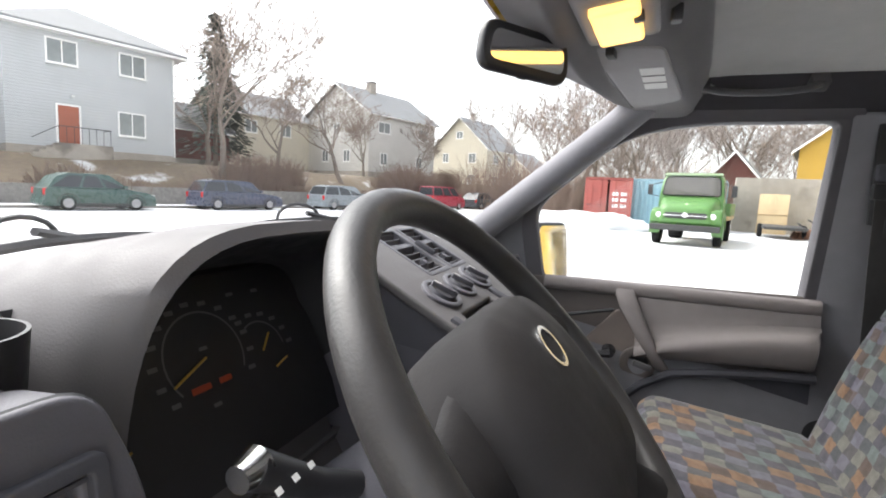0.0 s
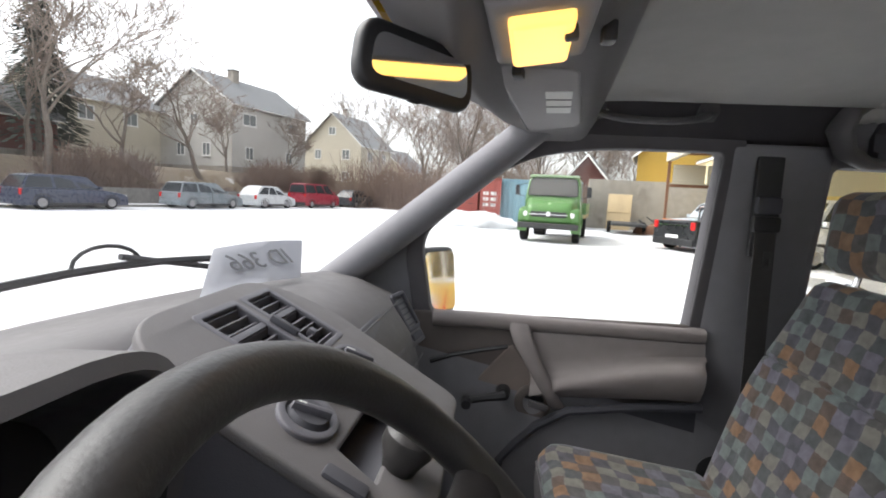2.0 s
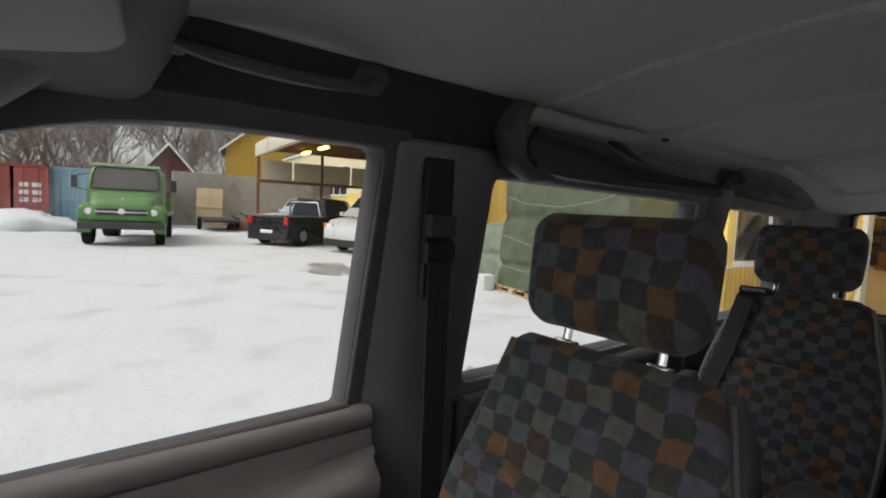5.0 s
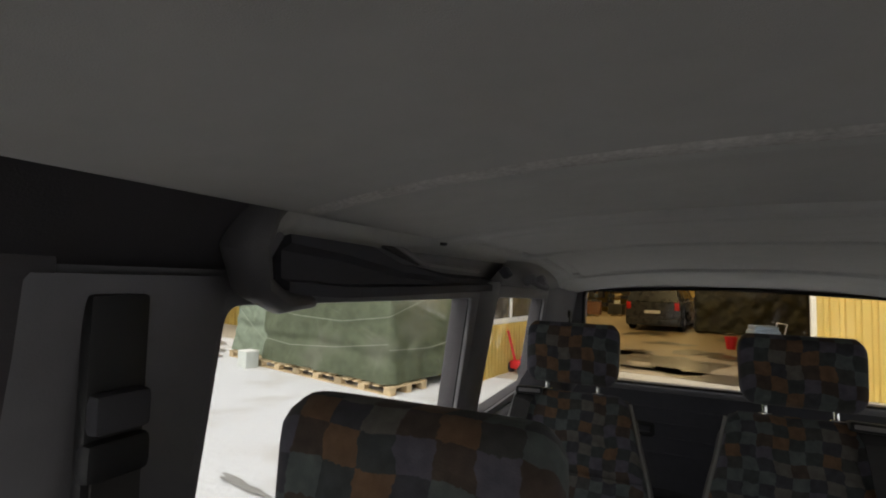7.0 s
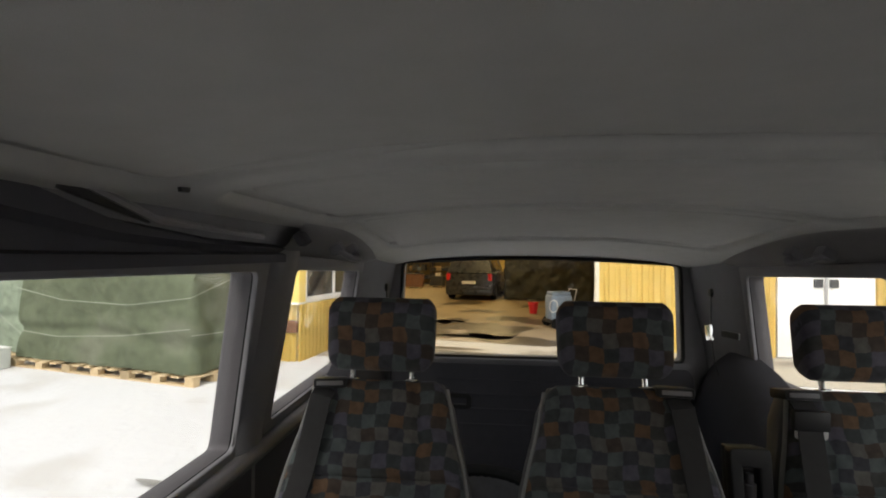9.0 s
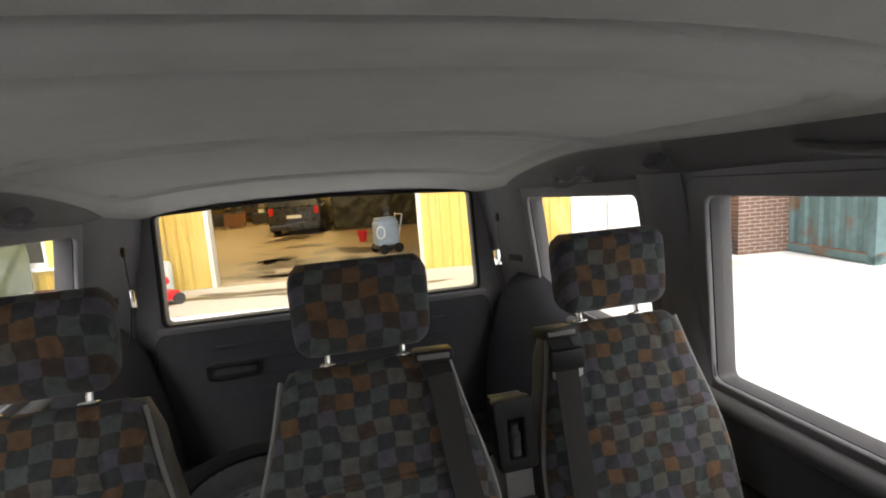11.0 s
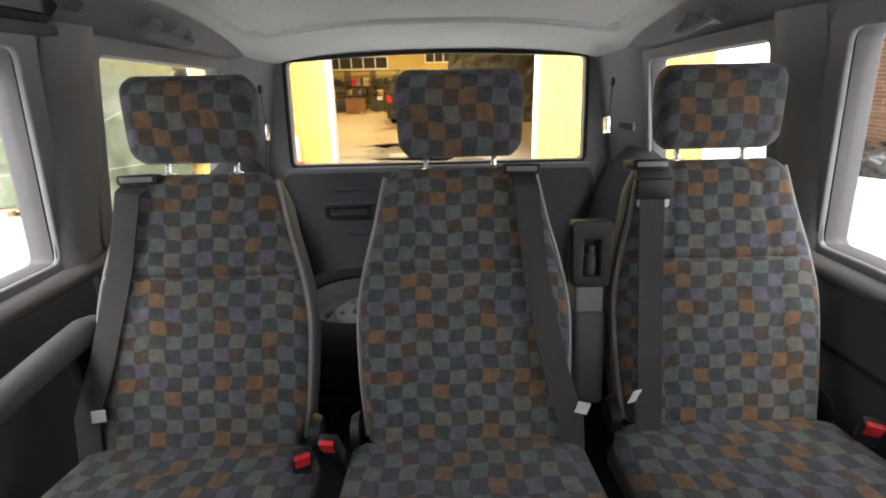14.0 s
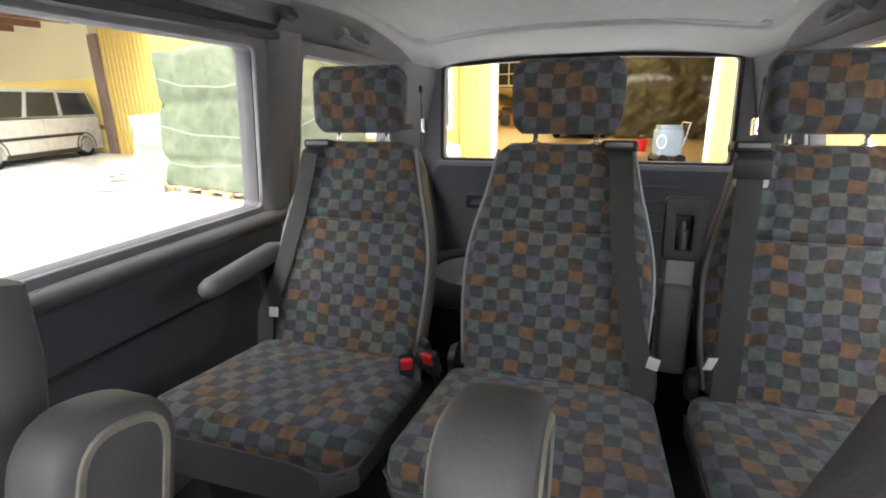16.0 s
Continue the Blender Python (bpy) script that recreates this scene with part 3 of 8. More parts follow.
leaf = to_side(plate(round_poly([(0.20, 0.63), (1.05, 0.63), (1.01, 1.13), (0.952, 1.36), (0.705, 1.578), (0.52, 1.612), (0.208, 1.614)], 0.03), ([(0.60 + (y - 0.60) * 0.94, 1.39 + (z - 1.39) * 0.94) for y, z in FRONT_WIN],), 0.05, 0.008), -1, 0.06, (1.15, 1.3, 1.45, 1.6))
door_d = tagged(part("door_driver", leaf, M["yellow"], at=SWING, smooth=35), "yellow front van door standing open", "van door", kind="structure")

# windscreen
WS = lambda y: 1.670 - (y - 0.90) * 0.66
def screen_y(x, y):
    """The glass bows back towards the pillars, more so at its foot."""
    return y - (0.19 + max(y - 0.92, 0) * 0.215) * (abs(x) / 0.74) ** 2.2


bm = loft([[(x, screen_y(x, y), WS(y)) for x in np.linspace(-0.74, 0.74, 25)] for y in np.linspace(0.875, 1.66, 8)], closed=False)
ws = tagged(part("window_front", bm, M["glass"], smooth=60), "clear sloping windscreen of a van", "windscreen", kind="structure")
ws.visible_shadow = False
for side in (1, -1):
    ap = []
    for z in np.linspace(1.20, 1.665, 9):
        ye, w_ = 0.722 + (1.651 - z) / 0.82, 0.041 + 0.012 * (1.665 - z)
        cx = side_x(z) - max(ye - 0.9, 0) * 0.10 - 0.030
        ap.append([(side * (cx + 0.046 * math.cos(a)), ye - 0.042 + w_ * math.sin(a) * 0.78, z - 0.012 + w_ * math.sin(a) * 0.62) for a in np.linspace(0, 2 * math.pi, 17)[:-1]])
    tagged(part("trim", loft(ap), M["pillar"], smooth=60), "light grey plastic windscreen pillar cover", "pillar trim", kind="structure")


# headliner with pressed ribs
def panel_edge(x, y, hx, y0, y1, r=0.05):
    """Signed distance to a rounded panel outline in the headliner."""
    qx, qy = abs(x) - hx + r, abs(y - (y0 + y1) / 2) - (y1 - y0) / 2 + r
    return math.hypot(max(qx, 0), max(qy, 0)) + min(max(qx, qy), 0) - r


def roof_z(x, y):
    z = 1.748 - 0.045 * (abs(x) / 0.66) ** 3
    yb = y + 0.045 * (x / 0.6) ** 2
    for hx, y0, y1, d, w in ((0.645, -0.385, 1.2, 0.045, 0.0135), (0.615, -1.03, -0.50, 0.046, 0.0155), (0.60, -1.74, -1.13, 0.046, 0.0155)):
        e = panel_edge(x, yb, hx, y0, y1)
        z += d * math.exp(-(e / w) ** 2) - 0.004 / (1 + math.exp(-e * 160))
    z += 0.004 * math.exp(-((y + 0.03 + 0.04 * (x / 0.6) ** 2) / 0.007) ** 2)
    if y > 0.45:
        z -= 0.065 * ((y - 0.45) / 0.30) ** 1.6 * (1 - 0.75 * min(1, abs(x) / 0.70) ** 3)
    if y < -1.2:
        z -= 0.115 * ((-1.2 - y) / 0.95) ** 1.5
    return z


ys = sorted(list(np.linspace(0.75, -2.14, 450)), reverse=True)
xs = list(np.linspace(-0.735, 0.735, 231))
taper = lambda y: 1 - 0.09 * max(0, (y - 0.42) / 0.33)
bm = loft([[(x * taper(y), y, roof_z(x * taper(y), y)) for x in xs] + [(x * taper(y), y, roof_z(x * taper(y), y) + 0.03) for x in (0.735, 0, -0.735)] for y in ys])
tagged(part("ceiling", bm, M["roof"], smooth=60), "grey woven fabric headliner with pressed ribs", "headliner", kind="structure")
strip = loft([[(x, y - 0.04 * (x / 0.6) ** 2, roof_z(x, y - 0.04 * (x / 0.6) ** 2) - dz) for x in np.linspace(-0.60, 0.60, 41)] for y, dz in ((0.016, -0.002), (0.012, 0.0025), (-0.012, 0.0025), (-0.016, -0.002))], closed=False)
tagged(part("roof_seam", strip, M["mesh_band"], smooth=60), "woven mesh strip across the headliner", "seam", kind="structure")


def skin_z(x, y):
    z = 1.80 - 0.115 * (abs(x) / 0.80) ** 5
    if y > 0.33:
        z -= 0.12 * ((y - 0.33) / 0.43) ** 1.6 * (1 - (abs(x) / 0.78) ** 4)
    if y < -2.0:
        z -= 0.12 * ((-2.0 - y) / 0.28) ** 2
    return z


sx_ = list(np.linspace(-0.775, 0.775, 33))
nose = lambda x, y: y + max(0, (y - 0.5) / 0.265) * (0.125 - 0.18 * min(1, abs(x) / 0.74) ** 2.2)
bm = loft([[(x, nose(x, y), skin_z(x, y)) for x in sx_] + [(x, nose(x, y), skin_z(x, y) - 0.012) for x in sx_[::-1]] for y in np.linspace(0.765, -2.285, 40)])
tagged(part("roof", bm, M["yellow"], smooth=50), "yellow painted van roof skin", "van roof", kind="structure")
tagged(part("floor", box(-0.84, 0.84, -2.25, 1.58, 0.48, 0.532, 0.01), M["carpet"]), "dark rubber-covered van floor", "floor", kind="structure")
# rear wall with tailgate window
hole = round_poly([(-0.637, 1.158), (0.637, 1.158), (0.623, 1.592), (0.0, 1.622), (-0.623, 1.592)], [0.03, 0.03, 0.03, 0.3, 0.03])
bm = plate([(-0.84, 0.5), (0.84, 0.5), (0.84, 1.15), (0.74, 1.66), (0.3, 1.70), (-0.3, 1.70), (-0.74, 1.66), (-0.84, 1.15)], (hole,), 0.06, 0.006)
turned(bm, Matrix(((1, 0, 0, 0), (0, 0, -1, -2.165), (0, 1, 0, 0), (0, 0, 0, 1))))
for f in bm.faces:
    f.material_index = 1 if f.calc_center_median().y < -2.185 else 0
tagged(part("wall_rear", bm, [M["pillar"], M["yellow"]]), "dark grey plastic tailgate lining below a rear window", "tailgate", kind="structure")
bm = turned(plate([(x * 1.02, z) for x, z in hole], (), 0.004), Matrix(((1, 0, 0, 0), (0, 0, -1, -2.165), (0, 1, 0, 0), (0, 0, 0, 1))))
rw = tagged(part("window_rear", bm, M["glass"]), "clear rear window pane of a van", "window", kind="structure")
rw.visible_shadow = False
part("window_seal", tube([(x, -2.135, z) for x, z in hole], 0.009, 6, cyclic=True), M["black"], rw, "black rubber seal")
tagged(part("wall_front", box(-0.80, 0.80, 1.54, 1.60, 0.5, 1.17, 0.01), M["black"]), "black bulkhead below the windscreen", "bulkhead", kind="structure")
tagged(part("bonnet", loft([[(x, y, z - 0.04 * (x / 0.7) ** 2) for x in np.linspace(-0.78, 0.78, 11)] for y, z in ((1.60, 1.10), (1.88, 1.03), (2.13, 0.88), (2.21, 0.5))], closed=False), M["yellow"], smooth=60), "yellow sloping van bonnet", "bonnet", kind="structure")
for x in (-0.75, 0.75):
    for y in (1.58, -1.42):
        w = thing("road_wheel", "black-tyred steel wheel of the yellow van", "wheel", "wheels of the yellow van", pose(x, y, 0.32, 0, 90, 0))
        part("tyre", lathe([(0.2, -0.09), (0.30, -0.09), (0.32, -0.06), (0.32, 0.06), (0.30, 0.09), (0.2, 0.09)], 28), M["rubber"], w)
        part("rim", lathe([(0.0, -0.02), (0.18, -0.02), (0.205, -0.07), (0.205, 0.07), (0.18, 0.05), (0.0, 0.06)], 24), M["alloy"], w)
# ---- seats ----
def ring_back(w, d, x0, y0, z, n=32, power=3.2, dish=0.02):
    """Rounded cross-section of a cushion, hollowed in front between its bolsters."""
    out = []
    for k in range(n):
        a = 2 * math.pi * k / n
        c, s = math.cos(a), math.sin(a)
        x = math.copysign(abs(c) ** (2 / power), c) * w / 2
        y = math.copysign(abs(s) ** (2 / power), s) * d / 2
        if s > 0:
            y -= dish * (1 - min(1, (abs(x) / (w / 2)) ** 2.5)) * s
            y -= 0.006 * math.exp(-((abs(x) - w * 0.29) / 0.007) ** 2) * s
        out.append((x0 + x, y0 + y, z))
    return out


def back_width(width, s):
    return width * (0.93 + 0.07 * math.sin(math.pi * min(1, s * 1.25))) - 0.098 * max(0, (s - 0.45) / 0.55) ** 1.4


def make_seat(name, label, group, cloth, recline=19, width=0.422, H=0.517, foot=True, pale=True):
    """A van seat facing +y; its origin lies on the floor below the hinge of the backrest."""
    seat = thing(name, label, "car seat", group)
    cw = width + 0.038
    rings = []
    for s in (0, 0.02, 0.07, 0.15, 0.3, 0.45, 0.6, 0.75, 0.85, 0.92, 0.965, 0.99, 1.0):
        y = 0.015 + 0.395 * s
        r = 1 + 0.03 * s - 0.22 * max(0, (s - 0.85) / 0.15) ** 2.2 - 0.05 * max(0, (0.07 - s) / 0.07)
        h = 0.120 * (1 - 0.5 * max(0, (s - 0.88) / 0.12) ** 2 - 0.3 * max(0, (0.05 - s) / 0.05))
        rings.append([(x, y, 0.285 + 0.045 * s + zz) for x, zz, _ in ring_back(cw * r, h, 0, 0, 0, 88, 3.6, 0.016)])
    part("cushion", loft(rings), cloth, seat, smooth=60)
    rings = []
    for s in np.linspace(0, 1, 9):
        y = 0.02 + 0.395 * s
        r = 1.01 + 0.03 * s - 0.22 * max(0, (s - 0.85) / 0.15) ** 2.2
        rings.append([(x, y, 0.245 + 0.045 * s + zz) for x, zz, _ in ring_back(cw * r, 0.085, 0, 0, 0, 24, 4, 0)])
    part("cushion_skirt", loft(rings), M["vinyl"], seat, "grey vinyl skirt")
    pts = []
    for sx, ss in ((-1, np.linspace(0.05, 0.98, 10)), (1, np.linspace(0.98, 0.05, 10))):
        for s in ss:
            r = 1.012 + 0.03 * s - 0.22 * max(0, (s - 0.85) / 0.15) ** 2.2
            pts.append((sx * cw * r / 2, 0.02 + 0.398 * s, 0.275 + 0.045 * s))
    part("cushion_piping", tube(pts, 0.004, 6), M["vinyl"], seat)
    rc = radians(recline)
    rings = []
    for s in (0, 0.02, 0.06, 0.12, 0.2, 0.3, 0.4, 0.5, 0.58, 0.612, 0.622, 0.632, 0.66, 0.75, 0.85, 0.92, 0.965, 0.985, 1.0):
        w = back_width(width, s) - 0.04 * max(0, (s - 0.94) / 0.06) ** 2
        d = 0.115 - 0.035 * s - 0.035 * max(0, (s - 0.95) / 0.05) ** 2
        if abs(s - 0.622) < 0.004:
            d -= 0.016
        rings.append(ring_back(w, d, 0, 0, s * H, 88, 3.8, 0.016 * (1 - 0.4 * s)))
    tilt = Matrix.Translation((0, 0.0, 0.318)) @ Matrix.Rotation(rc, 4, "X")
    part("backrest", turned(loft(rings), tilt), cloth, seat, smooth=60)
    rings = []
    for s in np.linspace(0, 1, 11):
        w = back_width(width, s) + 0.022 - 0.03 * max(0, (s - 0.9) / 0.1)
        rings.append(ring_back(w, 0.075, 0, -0.032, s * (H - 0.004), 24, 5, 0))
    part("back_shell", turned(loft(rings), tilt), M["vinyl"], seat, "dark grey vinyl back")
    for sx in (-1, 1):
        pts = [tilt @ Vector((sx * (back_width(width, s) / 2 + 0.003), 0.010, s * H)) for s in np.linspace(0.01, 0.97, 16)]
        part("piping", tube(pts, 0.005, 6), M["piping"] if pale else M["vinyl"], seat)
    rings = []
    for s in (0, 0.03, 0.08, 0.16, 0.28, 0.5, 0.72, 0.84, 0.92, 0.97, 1.0):
        e = 1 - 0.16 * max(0, (s - 0.72) / 0.28) ** 3 - 0.18 * max(0, (0.28 - s) / 0.28) ** 3
        w = (0.245 + 0.009 * s) * e
        d = 0.085 * (1 - 0.6 * max(0, (s - 0.84) / 0.16) ** 2.2 - 0.55 * max(0, (0.16 - s) / 0.16) ** 2.2)
        rings.append([(x, y, z) for x, y, z in ring_back(w, d, 0, 0.012, H + 0.024 + s * 0.158, 32, 4.2, 0.006)])
    ht = tilt @ Matrix.Translation((0, 0, H)) @ Matrix.Rotation(radians(-recline * 0.7), 4, "X") @ Matrix.Translation((0, 0, -H))
    part("headrest", turned(loft(rings), ht), cloth, seat, smooth=60)
    for sx in (-0.07, 0.07):
        part("headrest_post", tube([tilt @ Vector((sx, 0, H - 0.02)), tilt @ Vector((sx, 0.006, H + 0.06))], 0.006, 8), M["chrome"], seat, "chrome post")
        part("post_collar", turned(box(-0.014, 0.014, -0.012, 0.012, 0, 0.007, 0.003), tilt @ Matrix.Translation((sx, 0, H - 0.003))), M["chrome"], seat, "chrome collar")
    part("seat_base", box(-0.16, 0.16, 0.02, 0.34, 0.03, 0.22, 0.02), M["black"], seat, "black steel base")
    for sx in (-0.17, 0.17):
        part("floor_rail", box(sx - 0.02, sx + 0.02, 0.0, 0.44, 0.0, 0.03, 0.006), M["black"], seat, "black floor rail")
    for sx in (-1, 1):
        part("hinge_cover", turned(lathe([(0, 0.02), (0.03, 0.018), (0.04, 0.0), (0, 0)], 16), pose(sx * (width / 2 + 0.004), 0.0, 0.33, 0, 90 * sx, 0)), M["black"], seat, "black hinge cover")
    return seat


def strap(points, half, normal, bm=None, thick=0.0016):
    """Flat webbing along points; half: half its width, laid across the way and the normal."""
    pts, nn = [Vector(p) for p in points], Vector(normal)
    rings = []
    for i, p in enumerate(pts):
        d = (pts[min(i + 1, len(pts) - 1)] - pts[max(i - 1, 0)]).normalized()
        a = d.cross(nn).normalized() * half
        m = a.cross(d).normalized() * thick
        rings.append([p - a - m, p + a - m, p + a + m, p - a + m])
    return loft(rings, bm=bm)


FL = 0.532
rear = make_seat("fabric_seat", "chequered fabric single van seat with headrest and pale piping", "seats in the back row", M["fabric"])
rear.matrix_basis = pose(0.457, -0.760, FL) @ Matrix.Diagonal((0.95, 1, 1, 1))
rear_c = copy_thing(rear, pose(-0.043, -0.763, FL))
rear_l = copy_thing(rear, pose(-0.548, -0.795, FL))
front = make_seat("passenger_seat", "chequered fabric front passenger seat with headrest", "front seats", M["fabric_dark"], 17, 0.43, 0.510, pale=False)
front.matrix_basis = pose(0.405, 0.206, FL)
driver = copy_thing(front, pose(-0.392, 0.200, FL))
driver.name = "driver_seat"
tagged(driver, "chequered fabric driver seat with headrest")


def armrest(name, x, y, z, top, lean, label):
    """A padded armrest folded upright beside a front seat."""
    a = thing(name, label, "armrest", "folded armrests", pose(x, y, z, -lean, 0, 0))
    h = top
    out = round_poly([(-0.036, 0), (0.036, 0), (0.033, h), (-0.033, h)], [0.012, 0.012, 0.028, 0.028])
    up = Matrix(((0, 0, 1, 0), (1, 0, 0, 0), (0, 1, 0, 0), (0, 0, 0, 1)))
    part("pad", turned(plate(out, (), 0.050, 0.012), up), M["vinyl"], a, smooth=60)
    for sx in (-1, 1):
        part("edging", turned(tube([(x * 0.92, 0.004 + y * 0.985, 0.0225 * sx) for x, y in out], 0.0045, 6, cyclic=True), up), M["worn"], a, "pale worn edging")
    part("inset", box(-0.014, 0.014, 0.030, 0.0375, 0.05, h - 0.06, 0.006), M["trim_dark"], a, "dark inset panel")
    part("hinge_bolt", turned(lathe([(0, 0.012), (0.012, 0.01), (0.016, 0), (0, 0)], 12), pose(0.024, 0, 0.05, 0, 90, 0)), M["chrome"], a)
    return a


armrest("armrest", 0.178, 0.095, 0.98, 0.270, -14, "grey vinyl armrest folded upright beside the passenger seat")
armrest("armrest", -0.088, 0.085, 0.98, 0.315, -12, "grey vinyl armrest folded upright beside the driver seat")
# armrest let down on the outer side of a rear seat
ra = thing("padded_armrest", "grey vinyl armrest let down beside a rear seat", "armrest", at=pose(0.038, 0.045, 0.010))
part("pad", loft([ring for ring in ([(0.645 + 0.026 * math.cos(a) * k, y, z + 0.024 * math.sin(a) * k) for a in np.linspace(0, 2 * math.pi, 15)[:-1]] for y, z, k in ((-0.615, 1.035, 0.3), (-0.622, 1.035, 0.8), (-0.64, 1.037, 1.0), (-0.75, 1.047, 1.05), (-0.86, 1.055, 1.1), (-0.90, 1.05, 0.9)))]), M["vinyl"], ra, smooth=70)
part("bracket", turned(box(-0.012, 0.012, -0.10, 0.04, -0.06, 0.02, 0.01), Matrix.Translation((0.645, -0.85, 1.02))), M["black"], ra, "black bracket")


# ---- belts ----
def buckle(x, y, z, turn, label):
    b = thing("belt_buckle", label, "belt buckle", "seat belt buckles", pose(x, y, z, -25, 0, turn))
    part("housing", box(-0.017, 0.017, -0.011, 0.011, -0.055, 0.012, 0.005), M["black"], b)
    part("release_button", box(-0.013, 0.013, 0.002, 0.013, -0.016, 0.015, 0.004), M["red"], b, "red release button")
    part("stalk", box(-0.010, 0.010, -0.006, 0.006, -0.20, -0.05, 0.003), M["black"], b)
    return b


buckle(0.243, -0.648, 0.905, 25, "black belt buckle with a red button between rear seats")
buckle(0.202, -0.678, 0.907, -10, "black belt buckle with a red button between rear seats")
buckle(-0.756, -0.680, 0.911, -30, "black belt buckle with a red button beside a rear seat")


def seat_belt(pts, label, guide, tongue=None, half=0.023, shift=(0.036, 0.074, -0.018)):
    """A rear belt from its shoulder guide to the hip."""
    b = thing("seat_belt", label, "seat belt", "rear seat belts", pose(*shift))
    part("webbing", strap(pts, half, (0, 1, 0.3)), M["belt"], b)
    g = part("shoulder_guide", turned(box(-0.036, 0.036, -0.03, 0.03, -0.009, 0.012, 0.007), pose(*guide)), M["black"], b, "black plastic guide")
    part("guide_slot", turned(box(-0.028, 0.028, 0.026, 0.034, -0.003, 0.006, 0.002), pose(*guide)), M["trim"], g)
    if tongue:
        tg = part("tongue", turned(plate(round_poly([(-0.030, 0.0), (0.030, 0.0), (0.030, 0.022), (-0.030, 0.022)], 0.006), [round_poly([(-0.022, 0.006), (0.022, 0.006), (0.022, 0.013), (-0.022, 0.013)], 0.002)], 0.004), pose(*tongue, 90, 0, 0)), M["steel"], b, "pale steel tongue with a sky glint in its colour")
        part("tongue_loop", turned(turned(plate(round_poly([(-0.013, 0.004), (0.013, 0.004), (0.011, -0.040), (-0.011, -0.040)], 0.005), [round_poly([(-0.006, -0.004), (0.006, -0.004), (0.006, -0.030), (-0.006, -0.030)], 0.003)], 0.004), Matrix.Diagonal((1.35, 1.5, 1, 1))), pose(*tongue, 90, 0, 0)), M["steel"], tg)
        part("tongue_grip", turned(box(-0.034, 0.034, -0.012, 0.006, 0.015, 0.055, 0.006), pose(*tongue)), M["black"], tg, "black grip")
    return b


seat_belt([(0.530, -0.985, 1.352), (0.540, -0.945, 1.335), (0.560, -0.905, 1.20), (0.590, -0.845, 1.05), (0.615, -0.80, 0.95), (0.622, -0.79, 0.86)], "grey belt running down the outer edge of a rear seat", (0.530, -0.985, 1.352, 10, 0, 10))
seat_belt([(-0.195, -0.985, 1.358), (-0.198, -0.940, 1.335), (-0.212, -0.885, 1.18), (-0.242, -0.825, 1.02), (-0.268, -0.79, 0.93), (-0.274, -0.78, 0.84)], "grey belt lying over the middle rear seat", (-0.195, -0.985, 1.356, 10, 0, -6))
seat_belt([(-0.415, -0.990, 1.358), (-0.412, -0.945, 1.335), (-0.405, -0.90, 1.20), (-0.398, -0.84, 1.03), (-0.392, -0.80, 0.93), (-0.390, -0.79, 0.84)], "grey belt with a hanging tongue on a rear seat", (-0.415, -0.990, 1.356, 10, 0, 0), (-0.413, -0.935, 1.285), shift=(0.008, 0.062, -0.018))
for x, y, t in ((0.620, -0.715, 20), (-0.248, -0.705, -15), (-0.352, -0.735, 25)):
    tag = thing("belt_label", "small white cloth label sewn on a belt end", "label", "belt labels", pose(x, y, 0.945, 75, 10, t))
    part("cloth", turned(box(-0.011, 0.011, -0.015, 0.015, -0.001, 0.001, 0.0006), pose(0, 0, 0, 0, 0, 20)), M["white"], tag)
# belt reel tower between two rear seats
tw = thing("belt_tower", "black and grey belt reel housing between rear seats", "belt reel housing", at=pose(0.042, 0.075, -0.045))
part("lower_cover", turned(box(-0.032, 0.032, -0.045, 0.045, 0.0, 0.20, 0.016, 3), pose(-0.340, -0.945, 0.90, 8, 0, 0)), M["vinyl"], tw, "grey rounded lower cover")
part("neck", turned(box(-0.028, 0.028, -0.035, 0.035, 0.19, 0.27, 0.008), pose(-0.340, -0.945, 0.90, 8, 0, 0)), M["trim"], tw)
part("reel_frame", turned(plate(round_poly([(-0.034, 0), (0.034, 0), (0.036, 0.125), (-0.036, 0.125)], 0.008), [round_poly([(-0.020, 0.015), (0.020, 0.015), (0.020, 0.095), (-0.020, 0.095)], 0.004)], 0.03, 0.004), pose(-0.340, -0.955, 1.155, 98, 0, 0)), M["black"], tw)
part("reel_back", turned(box(-0.033, 0.033, 0.0, 0.03, 0.0, 0.12, 0.004), pose(-0.340, -1.00, 1.155, 8, 0, 0)), M["black"], tw)
part("reel", turned(lathe([(0, -0.012), (0.012, -0.012), (0.012, 0.03), (0.007, 0.032), (0.007, 0.05), (0, 0.05)], 14), pose(-0.340, -0.962, 1.185, 0, 0, 0)), M["vinyl"], tw)

# belts hanging on the rear corner pillars
for sx in (1, -1):
    b = thing("pillar_belt", "dark belt with a buckle hanging on a rear corner pillar", "seat belt", "rear pillar belts", pose(-sx * 0.020, 0.088, -0.040))
    part("webbing", strap([(sx * 0.672, -1.985, 1.52), (sx * 0.668, -1.975, 1.45), (sx * 0.662, -1.965, 1.38), (sx * 0.690, -1.99, 1.25), (sx * 0.71, -2.0, 1.20)], 0.012, (sx, 0.3, 0)), M["black"], b)
    part("anchor", lathe([(0, 0.012), (0.014, 0.01), (0.018, 0), (0, 0)], 12), M["black"], b, at=pose(sx * 0.676, -1.985, 1.525, 0, -90 * sx, 0))
    part("tongue", box(-0.006, 0.006, -0.018, 0.018, -0.03, 0.03, 0.003), M["chrome"], b, "steel tongue", at=pose(sx * 0.658, -1.965, 1.37, 12, 0, 10))
    part("retaining_band", turned(box(-0.045, 0.045, -0.004, 0.004, -0.012, 0.012, 0.002), pose(sx * 0.715, -1.915, 1.37, 0, 0, 75 * sx)), M["black"], b, "black retaining band")

